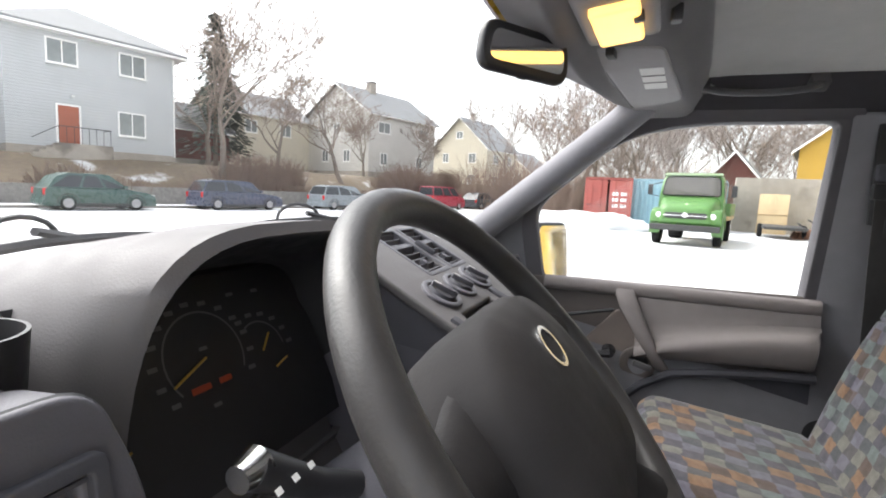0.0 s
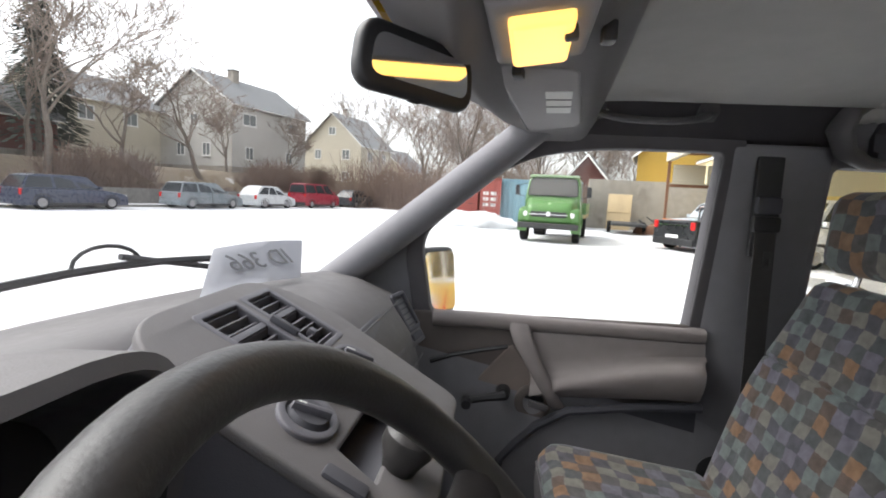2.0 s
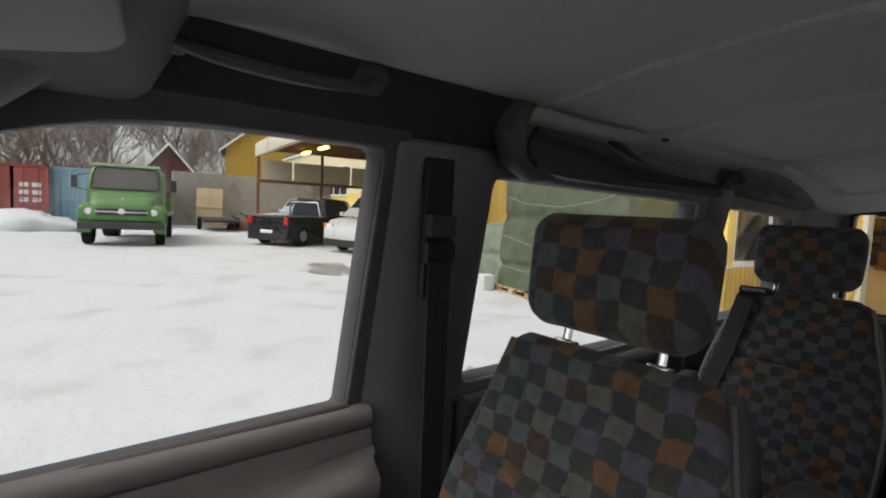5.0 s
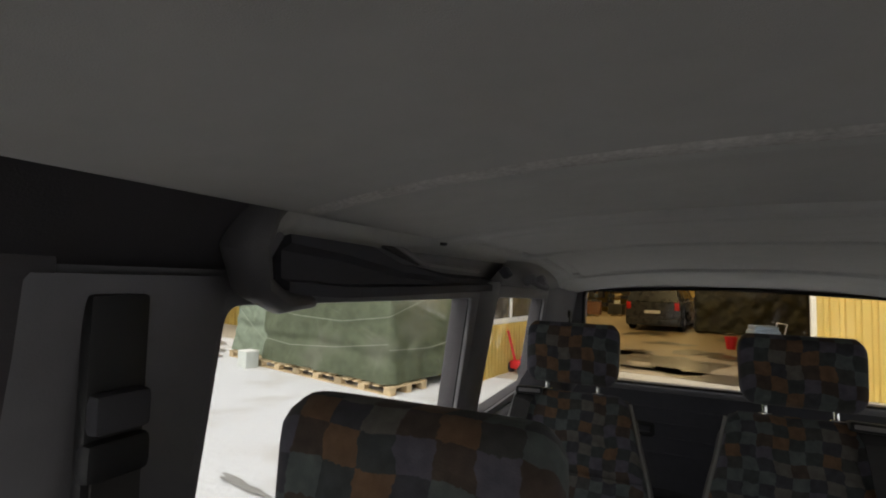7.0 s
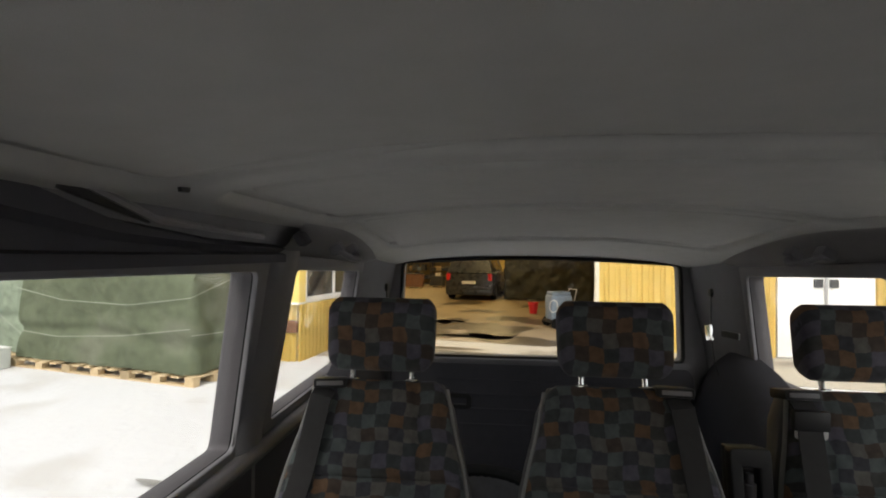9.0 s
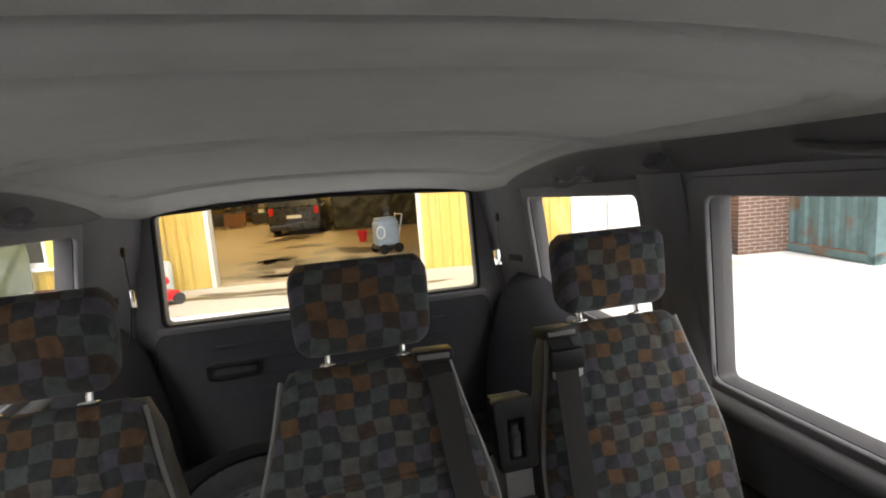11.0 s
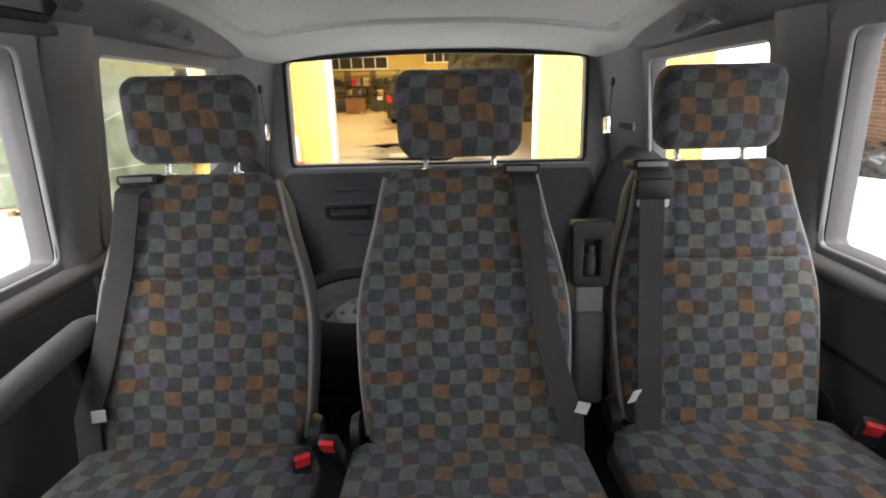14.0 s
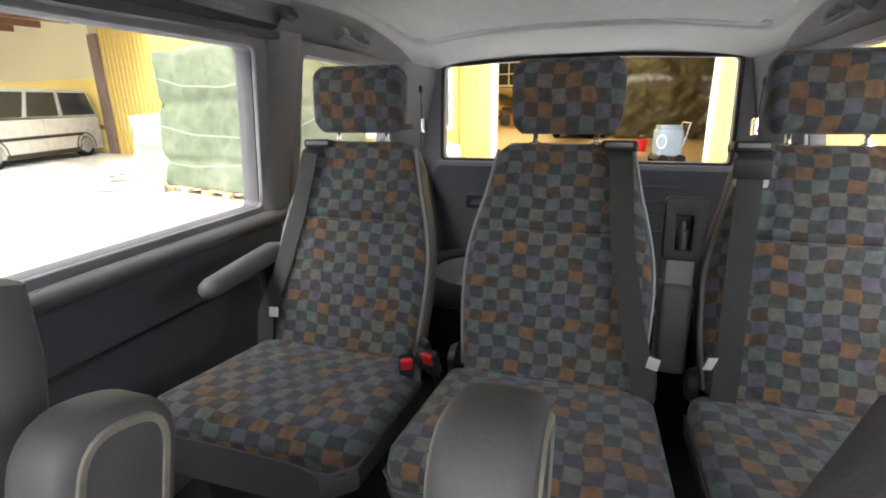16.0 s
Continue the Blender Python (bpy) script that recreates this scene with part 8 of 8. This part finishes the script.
def sheet(name, label, L, D, H, m, at, seed, sag=0.10, rough=0.06, ropes=(), category="tarpaulin", group=""):
    """A tarpaulin drawn over a stack: creased sides, rounded corners and a ragged hem; long side along x, front at y = 0."""
    th = thing(name, label, category, group, at)
    n, rows = 220, 60
    per = 2 * (L + D)
    off = Vector((seed * 3.7, seed * 1.3, 0))
    rings = []
    for j in range(rows + 5):
        t = min(j / rows, 1.0)
        inset = 0.0 if j <= rows else (j - rows) / 5.0
        z = H * t
        ring = []
        for k in range(n):
            s = per * k / n
            if s < L:
                p, no = Vector((s, 0, 0)), Vector((0, -1, 0))
            elif s < L + D:
                p, no = Vector((L, s - L, 0)), Vector((1, 0, 0))
            elif s < 2 * L + D:
                p, no = Vector((2 * L + D - s, D, 0)), Vector((0, 1, 0))
            else:
                p, no = Vector((0, per - s, 0)), Vector((-1, 0, 0))
            if inset:
                c = Vector((L / 2, D / 2, 0))
                p = p.lerp(c, inset * 0.98)
                zz = H + 0.06 * math.sin(inset * 3) + noise.noise(p * 1.2 + off) * sag
            else:
                zz = z + noise.noise(p * 0.9 + off) * sag * t
                q = Vector((p.x, p.y, z))
                fold = noise.noise(Vector((q.x * 1.1 + q.z * 0.5, q.y * 1.1, q.z * 0.9)) + off) * rough + noise.noise(Vector((q.x * 3.4 - q.z * 1.7, q.y * 3.4, q.z * 2.6)) + off) * rough * 0.6 + (0.5 - abs(noise.noise(Vector((q.x * 5.5 + q.z * 3.1, q.y * 5.5, q.z * 5.0 - q.x * 2.0)) + off))) * rough * 0.45 + noise.noise(q * 11 + off) * rough * 0.10 + abs(noise.noise(Vector((q.x * 2.2 + q.z * 2.2, q.y * 2.2, q.z * 1.2)) + off)) * rough * 0.8
                for hz in ropes:
                    fold -= 0.05 * math.exp(-((z - hz - 0.06 * math.sin(s * 1.3)) / 0.09) ** 2)
                slack = 0.05 * (1 - t) ** 2
                p = p + no * (fold + slack - 0.04 * t)
                if j == 0:
                    zz += max(0, 0.07 + 0.10 * noise.noise(Vector((s * 1.3, 0, 0)) + off))
            ring.append((p.x, p.y, zz))
        rings.append(ring)
    part("cover", loft(rings), m, th, smooth=70)
    return th


def rope(th, points, m=None, r=0.006):
    part("rope", tube(points, r, 6), m or M["rope"], th)


sheet("covered_load", "dark sheeted load standing in the workshop", 3.2, 3.0, 3.3, M["dark_tarp"], at_shop(-1.05, 11.6, 0.012), 5, 0.4, 0.14)
bucket = thing("bucket", "red plastic bucket on the workshop floor", "bucket", at=at_shop(0.54, 6.3, 0.012))
part("tub", lathe([(0.10, 0), (0.15, 0.30), (0.165, 0.30), (0.165, 0.32), (0.142, 0.32), (0.095, 0.01), (0, 0.01)], 24), M["red"], bucket)
part("handle", tube([(0.16 * math.cos(a), 0.02, 0.31 + 0.10 * math.sin(a)) for a in np.linspace(0, math.pi, 10)], 0.005), M["alloy"], bucket)
washer = thing("pressure_washer", "pale blue pressure washer on wheels at the bay's side", "pressure washer", at=at_shop(1.45, 3.1, 0.012, 25) @ Matrix.Scale(0.82, 4))
part("housing", box(-0.34, 0.30, -0.26, 0.26, 0.22, 0.92, 0.09, 3), M["blue_plastic"], washer)
part("top_cover", box(-0.30, 0.26, -0.22, 0.22, 0.90, 1.02, 0.05, 3), M["blue_plastic"], washer)
part("base_tray", box(-0.38, 0.34, -0.29, 0.29, 0.14, 0.23, 0.03), M["black"], washer)
part("push_bar", tube([(0.28, -0.24, 0.5), (0.42, -0.24, 1.08), (0.42, 0.24, 1.08), (0.28, 0.24, 0.5)], 0.018), M["alloy"], washer)
part("hose", tube([(-0.30 + 0.12 * math.cos(a), -0.30, 0.62 + 0.17 * math.sin(a)) for a in np.linspace(0, 12, 50)], 0.014), M["white"], washer)
for x in (-0.24, 0.22):
    for y in (-0.31, 0.31):
        part("wheel", lathe([(0, -0.03), (0.10, -0.03), (0.14, -0.025), (0.14, 0.025), (0.10, 0.03), (0, 0.03)], 20), M["rubber"], washer, at=pose(x, y, 0.14, 90, 0, 0))
# shelves and stored goods along the back
for i in range(4):
    x = -11.2 + i * 1.75
    rack = thing("storage_rack", "steel storage rack filled with boxes and tins", "rack", "racks along the workshop wall", at_shop(x, 22.8, 0.012))
    for sx in (0, 1.6):
        for sy in (0, 0.6):
            part("upright", box(sx - 0.025, sx + 0.025, sy - 0.025, sy + 0.025, 0, 2.1), M["iron"], rack)
    for z in (0.3, 0.9, 1.5, 2.05):
        part("shelf", box(-0.03, 1.63, -0.03, 0.63, z, z + 0.03), M["iron"], rack)
    rnd = random.Random(i + 3)
    for z in (0.33, 0.93, 1.53):
        x2 = 0.05
        while x2 < 1.4:
            w = rnd.uniform(0.16, 0.36)
            b = thing("storage_box", "cardboard or plastic box on a storage rack", "box", "boxes on the racks", at_shop(x + x2 + w / 2, 23.05, z + 0.012))
            part("carton", box(-w / 2, w / 2, -0.18, 0.18, 0, rnd.uniform(0.18, 0.45), 0.01), rnd.choice((M["wood"], M["black"], M["blue_plastic"], M["iron"], M["red"], M["white_paint"], M["iron"])), b)
            x2 += w + 0.05
for i, (x, y, s, m) in enumerate(((-6.3, 19.5, 0.7, "iron"), (-7.4, 18.2, 0.9, "rust"), (-8.6, 19.6, 0.8, "black"), (-5.2, 21.0, 0.9, "iron"), (-9.8, 18.5, 0.8, "wood"))):
    w = thing("work_crate", "dark crate of parts on the workshop floor", "crate", "crates in the workshop", at_shop(x, y, 0.012, i * 13))
    part("crate_body", box(-s / 2, s / 2, -s / 2, s / 2, 0.08, s * 0.8, 0.02), M[m], w)
    part("crate_lid", box(-s / 2 - 0.02, s / 2 + 0.02, -s / 2 - 0.02, s / 2 + 0.02, s * 0.8 + 0.001, s * 0.84, 0.01), M["iron"], w)
    for dx in (-s / 3, s / 3):
        part("runner", box(dx - 0.05, dx + 0.05, -s / 2, s / 2, 0, 0.08), M["wood"], w)

# ---- tarpaulin stacks in the yard ----
def pallet(x, y, turn, base=None):
    p = thing("pallet", "wooden pallet on trodden snow under a covered stack", "pallet", "pallets under the stacks", pose(x, y, 0, 0, 0, turn))
    for i in range(3):
        part("runner", box(0, 1.2, 0.02 + i * 0.33, 0.12 + i * 0.33, 0, 0.02), M["wood"], p)
        for j in range(3):
            part("block", box(0.0 + j * 0.53, 0.14 + j * 0.53, 0.02 + i * 0.33, 0.12 + i * 0.33, 0.021, 0.10), M["wood"], p)
    for i in range(6):
        part("board", box(i * 0.215, i * 0.215 + 0.12, 0, 0.8, 0.101, 0.122), M["wood"], p)


stack = sheet("covered_stack", "tall stack under a green roped tarpaulin on pallets", 3.15, 1.45, 2.15, M["tarp"], pose(6.93, -6.42, 0.10, 0, 0, 166.5), 2, 0.16, 0.055, (0.42, 1.35))
rope(stack, [(0.0, -0.07, 1.78), (0.9, -0.10, 1.60), (1.9, -0.11, 1.56), (2.7, -0.10, 1.66), (3.18, -0.07, 1.80)])
rope(stack, [(0.0, -0.08, 1.02), (1.0, -0.11, 0.88), (2.2, -0.11, 0.86), (3.18, -0.07, 0.98), (3.26, 0.7, 1.25), (3.20, 1.4, 1.6)])
rope(stack, [(0.2, -0.10, 0.42), (0.9, -0.11, 0.38), (2.1, -0.11, 0.46), (3.18, -0.08, 0.60)])
rope(stack, [(3.22, -0.08, 0.52), (3.28, 0.7, 0.50), (3.22, 1.4, 0.56)])
small = sheet("covered_pallet_load", "low load under a pale green tarpaulin on a pallet", 1.20, 1.15, 1.10, M["tarp_pale"], pose(8.22, -6.93, 0.12, 0, 0, 166), 7, 0.12, 0.06, (0.5,))
rope(small, [(0.0, -0.08, 1.0), (0.6, -0.11, 0.65), (1.20, -0.08, 0.3)])
for k in range(3):
    q = Vector((6.93, -6.42, 0)) + Matrix.Rotation(radians(166.5), 3, "Z") @ Vector((-0.06 + k * 1.07, -0.12, 0))
    pallet(q.x, q.y, 166.5)
pallet(8.26, -6.80, 166)
crate = thing("white_carton", "small white box beside the covered stacks", "box", at=pose(7.05, -6.15, 0.0, 0, 0, 165))
part("carton", box(-0.15, 0.15, -0.12, 0.12, 0, 0.28, 0.02), M["pale_plastic"], crate)
part("flap", box(-0.15, 0.15, -0.125, 0.125, 0.281, 0.295, 0.005), M["white_paint"], crate)
post = thing("white_post", "white painted post beside the office annex", "post", at=at_shop(-4.15, -3.25))
part("shaft", box(-0.06, 0.06, -0.06, 0.06, 0.03, 1.45, 0.01), M["white_paint"], post)
part("foot", box(-0.12, 0.12, -0.12, 0.12, 0, 0.03, 0.005), M["iron"], post)
jack = thing("trolley_jack", "red trolley jack before the annex wall", "trolley jack", at=at_shop(-2.62, -1.55, 0.012, 60))
part("frame", box(-0.32, 0.32, -0.14, 0.14, 0.08, 0.22, 0.03), M["red"], jack)
part("arm", turned(box(-0.05, 0.35, -0.06, 0.06, -0.05, 0.05, 0.02), pose(-0.1, 0, 0.25, 0, -25, 0)), M["red"], jack)
part("bar", tube([(-0.28, 0, 0.18), (-0.45, 0, 0.75)], 0.022), M["red"], jack)
for x in (-0.26, 0.26):
    for y in (-0.17, 0.17):
        part("wheel", lathe([(0, -0.025), (0.09, -0.025), (0.09, 0.025), (0, 0.025)], 16), M["iron"], jack, at=pose(x, y, 0.09, 90, 0, 0))
barrel = thing("barrel", "pale plastic barrel by the workshop bay", "barrel", at=at_shop(-3.05, -0.55, 0.012))
part("drum", lathe([(0.22, 0), (0.25, 0.03), (0.26, 0.2), (0.25, 0.24), (0.26, 0.28), (0.26, 0.5), (0.24, 0.58), (0.1, 0.6), (0, 0.6)], 24), M["pale_plastic"], barrel)
part("drum_lid", lathe([(0.09, 0.601), (0.09, 0.63), (0, 0.63)], 16), M["white_paint"], barrel)

# ---- parked vehicles by the canopy ----
mini = make_car("white_minivan", "white minivan with dark windows parked on wet ground", (0.52, 0.53, 0.53), 4.66, 1.88, 1.88, "van", "")
mini.matrix_basis = pose(14.8, -8.95, 0, 0, 0, 107)
part("side_strip", box(-1.5, 1.5, 0.935, 0.95, 0.62, 0.70, 0.005), M["black"], mini)
for s in (-1, 1):
    part("indicator", box(2.10, 2.345, s * 0.86 - 0.07, s * 0.86 + 0.07, 0.78, 0.92, 0.02), M["orange"], mini)
pick = make_car("black_pickup", "black double-cab pickup with red tail lights", (0.015, 0.016, 0.018), 5.0, 1.80, 1.72, "pickup", "")
pick.matrix_basis = pose(18.2, -7.55, 0, 0, 0, -62)
part("tailgate_strip", box(-2.53, -2.505, -0.6, 0.6, 0.86, 0.90), M["chrome"], pick)
part("number_plate", box(-2.56, -2.551, -0.26, 0.26, 0.45, 0.56), M["white"], pick)
part("roll_bar", tube([(-0.55, -0.72, 1.0), (-0.6, -0.62, 1.55), (-0.6, 0.62, 1.55), (-0.55, 0.72, 1.0)], 0.035), M["chrome"], pick)
blue_car = make_car("pale_blue_car", "pale silver-blue estate car behind the pickup", (0.42, 0.47, 0.52), 4.5, 1.75, 1.75, "suv", "")
blue_car.matrix_basis = pose(22.4, -9.2, 0, 0, 0, 112)
binn = thing("orange_bin", "orange plastic bin at the yard's edge", "bin", at=pose(18.75, -5.95, 0, 0, 0, -16))
part("tub", loft([[(sx * w, sy * w, z) for sx, sy in ((-1, -1), (1, -1), (1, 1), (-1, 1))] for w, z in ((0.30, 0.06), (0.38, 0.95))]), M["orange"], binn)
part("lid", box(-0.42, 0.42, -0.42, 0.42, 0.951, 1.02, 0.03), M["orange"], binn)
for y in (-0.25, 0.25):
    part("wheel", lathe([(0, -0.03), (0.09, -0.03), (0.09, 0.03), (0, 0.03)], 16), M["rubber"], binn, at=pose(-0.28, y, 0.09, 90, 0, 0))
board = thing("wooden_board", "pale plywood board leaning on the concrete wall", "board", at=site(29.4, -2.9, 0.0, -90))
part("panel", turned(box(-0.65, 0.65, -0.02, 0.02, 0, 2.1, 0.004), pose(0, 0, 0.02, -14, 0, 0)), M["wood"], board)
part("batten", turned(box(-0.65, 0.65, -0.06, -0.021, 1.0, 1.1, 0.004), pose(0, 0, 0.02, -14, 0, 0)), M["wood"], board)
trailer = thing("flat_trailer", "low dark flat trailer with scrap in the snow", "trailer", at=site(26.9, -3.0, 0, 8))
part("bed", box(-1.9, 1.9, -0.8, 0.8, 0.42, 0.55, 0.02), M["iron"], trailer)
part("drawbar", tube([(1.9, 0, 0.46), (3.0, 0, 0.42)], 0.05), M["iron"], trailer)
for s in (-0.85, 0.85):
    part("wheel", lathe([(0, -0.09), (0.29, -0.09), (0.31, -0.05), (0.31, 0.05), (0.29, 0.09), (0, 0.09)], 20), M["rubber"], trailer, at=pose(-0.2, s, 0.31, 90, 0, 0))
rnd = random.Random(8)
for k in range(9):
    x, y = 28.2 + rnd.uniform(-2.0, 1.0), -4.7 + rnd.uniform(-1.4, 1.0)
    sc_ = thing("scrap_part", "dark rusty scrap metal piece in the snow", "scrap metal", "scrap along the wall", site(x, y, 0, rnd.uniform(0, 180)))
    L_, h_ = rnd.uniform(0.5, 1.3), rnd.uniform(0.3, 0.8)
    part("plate_piece", loft([[(-L_ / 2, -0.3, 0), (L_ / 2, -0.25, 0), (L_ / 2 - 0.1, 0.3, 0), (-L_ / 2 + 0.1, 0.25, 0)], [(-L_ / 3, -0.2, h_), (L_ / 3, -0.1, h_ * 0.7), (L_ / 4, 0.15, h_ * 0.8), (-L_ / 3, 0.2, h_ * 0.9)]]), rnd.choice((M["rust"], M["iron"], M["rust"])), sc_)
    part("pipe_piece", tube([(-L_ / 2, 0.1, 0.05), (L_ / 2, -0.1, h_ + 0.2)], 0.035), M["iron"], sc_)

# ---- brick building, rubbish bags ----
brickb = thing("brick_building", "red-brown brick building beside the workshop", "brick building", at=SHOP)
part("wall", box(8.46, 17.5, 0.1, 6, 0, 6), M["brick"], brickb)
part("wing", box(8.47, 10.4, -1.55, 0.095, 0, 6), M["brick"], brickb)
part("roof", box(8.46, 17.7, -1.6, 6.2, 6.001, 6.2, 0.02), M["roof_felt"], brickb)
for i, (x, y, r) in enumerate(((8.16, -1.22, 0.30), (8.12, -0.72, 0.27), (7.85, -1.02, 0.24))):
    bm = bmesh.new()
    bmesh.ops.create_icosphere(bm, subdivisions=4, radius=r)
    for v in bm.verts:
        q = v.co * 5 + Vector((i * 5, 0, 0))
        v.co += v.co.normalized() * (noise.noise(q) * 0.30 + noise.noise(q * 2.5) * 0.14) * r
        v.co.z = max(v.co.z * 0.85, -r * 0.6)
    b = thing("rubbish_bag", "shiny black tied rubbish bag against brick wall", "rubbish bag", "rubbish bags", at_shop(x, y, r * 0.6 + 0.012))
    part("sack", bm, M["bag"], b, smooth=80)
    part("knot", lathe([(0.02, r * 0.75), (0.05, r * 0.85), (0.02, r * 0.95), (0.08, r * 1.15), (0, r * 1.1)], 12), M["bag"], b)

# ---- gardens and distance ----
def bush(name, label, x, y, w, d, h, seed, m="hedge", n=420):
    """A leafless shrub: many thin upright shoots."""
    rnd = random.Random(seed)
    t = thing(name, label, "bush", "garden bushes", pose(x, y, rise(x, y), 0, 0, -16.6))
    bm = bmesh.new()
    for k in range(n):
        px, py = rnd.uniform(-w, w) / 2, rnd.uniform(-d, d) / 2
        hh = h * rnd.uniform(0.55, 1.0) * (1 - 0.35 * abs(2 * px / w) ** 3)
        q, pts, dd = Vector((px, py, -0.1)), [], Vector((rnd.gauss(0, 0.25), rnd.gauss(0, 0.25), 1)).normalized()
        for i in range(4):
            pts.append(q)
            dd = (dd + Vector((rnd.gauss(0, 0.25), rnd.gauss(0, 0.25), 0.1))).normalized()
            q = q + dd * hh / 3
        tube(pts, [0.026, 0.020, 0.016, 0.010], 3, bm)
    part("shoots", bm, M[m], t)


rb = random.Random(4)
for i in range(26):
    s = -14 + i * 2.3 + rb.uniform(-0.5, 0.5)
    q = KERB + U * s + N * (4.1 + rb.uniform(-0.2, 0.9))
    bush("garden_bush", "leafless brown garden bush behind the stone wall", q.x, q.y, 2.6, 1.2, rb.uniform(0.9, 2.2), 100 + i, n=260)
for i, (s, d, h) in enumerate(((12.5, 6.0, 2.8), (15.5, 6.5, 2.4), (29, 6.5, 3.0), (31.5, 6.2, 2.8), (27, 6, 2.2), (37, 7, 2.6))):
    q = KERB + U * s + N * d
    bush("tall_bush", "tall leafless brown garden bush on a slope", q.x, q.y, 3.4, 2.6, h, 200 + i, n=420)


def make_fir(x, y, h, seed):
    """A fir: trunk and drooping sprays of needles in whorls."""
    rnd = random.Random(seed)
    p = YARD @ Vector((x, y, 0))
    t = thing("fir_tree", "dark green fir tree behind the houses", "tree", at=pose(p.x, p.y, rise(p.x, p.y)))
    part("trunk", tube([(0, 0, -0.2), (0, 0, h)], [0.2, 0.03], 8), M["bark"], t)
    bm = bmesh.new()
    for k in range(1500):
        z = h * (0.12 + 0.86 * rnd.random())
        R = (h - z) * 0.30 + 0.25
        a, r = rnd.uniform(0, 6.283), R * rnd.uniform(0.25, 1.0) ** 0.7
        c = Vector((r * math.cos(a), r * math.sin(a), z - r * 0.25))
        o, tn = Vector((math.cos(a), math.sin(a), -0.35)), Vector((-math.sin(a), math.cos(a), 0))
        l, w = rnd.uniform(0.25, 0.5), rnd.uniform(0.10, 0.2)
        vs = [bm.verts.new(p) for p in (c - o * l, c + tn * w, c + o * l, c - tn * w + Vector((0, 0, 0.05)))]
        bm.faces.new(vs)
    part("crown", bm, M["fir"], t, smooth=None)


make_fir(28.0, 36.5, 12.5, 1)
make_fir(30.5, 39.0, 10.5, 2)
rb = random.Random(9)
for i in range(16):
    x, y = 52 + rb.uniform(0, 22), -14 + i * 2.3 + rb.uniform(-1, 1)
    tree_at("wood_tree", "tall leafless tree in woods behind the yard", x, y, rb.uniform(11, 15), 0.55, 300 + i, dense=3, thin=0.028)
for i in range(14):
    x, y = 41 + rb.uniform(0, 7), -1 + i * 1.5
    q = YARD @ Vector((x, y, 0))
    bush("wood_thicket", "dense leafless brown thicket behind shipping containers", q.x, q.y, 4.0, 3.0, rb.uniform(4.0, 6.5), 400 + i, n=260)
# houses behind the yard wall
gable_house("yellow_house", "yellow wooden house with a dark roof behind a wall", M["siding_yellow"], site(44.5, -13.0, 0.5), 6.8, 7.0, 5.4, 8.3, windows=((2.0, 3.6, 1.1, 1.2), (5.2, 3.6, 1.1, 1.2)))
gable_house("red_shed", "red-brown boarded shed with a gable roof", M["siding_red"], site(43.0, -3.4, 0.5), 4.2, 3.2, 3.0, 4.9)
place(make_car("terrace_car", "white small car parked beside the grey house", (0.5, 0.51, 0.52), 3.7, 1.65, 1.45, "hatch", ""), 9.2, 33.6, 0, 2.58)
rb = random.Random(12)
bm = bmesh.new()
bmesh.ops.create_uvsphere(bm, u_segments=48, v_segments=16, radius=1.0)
for v in bm.verts:
    n_ = noise.noise(v.co * 3.0) * 0.25 + noise.noise(v.co * 8) * 0.12
    v.co = Vector((v.co.x * 3.2 * (1 + n_), v.co.y * 1.3 * (1 + n_), max(v.co.z * 0.75 * (1 + n_), -0.05)))
tagged(part("snow_heap", bm, M["snow"], at=YARD @ pose(24.6, 5.6, 0, 0, 0, 80), smooth=80), "ploughed heap of lumpy snow before the containers", "snow heap")

# ---- single bricks of the wall by the rubbish bags ----
part("mortar_bed", box(8.462, 8.469, -1.55, 0.09, 0, 2.92), M["mortar"], brickb)
brick_mesh = mesh_of(box(-0.012, 0.004, 0, 0.215, 0, 0.062, 0.003, 1), "brick", M["brick_piece"])
half_mesh = mesh_of(box(-0.012, 0.004, 0, 0.10, 0, 0.062, 0.003, 1), "half_brick", M["brick_piece"])
rb = random.Random(2)
for r in range(39):
    y = -1.55
    first = r % 2 == 1
    while y < -0.12:
        ob = new("brick", half_mesh if first else brick_mesh)
        ob.parent = brickb
        ob.matrix_basis = pose(8.462 + rb.uniform(-0.002, 0.002), y, 0.01 + r * 0.0745)
        y += 0.115 if first else 0.23
        first = False
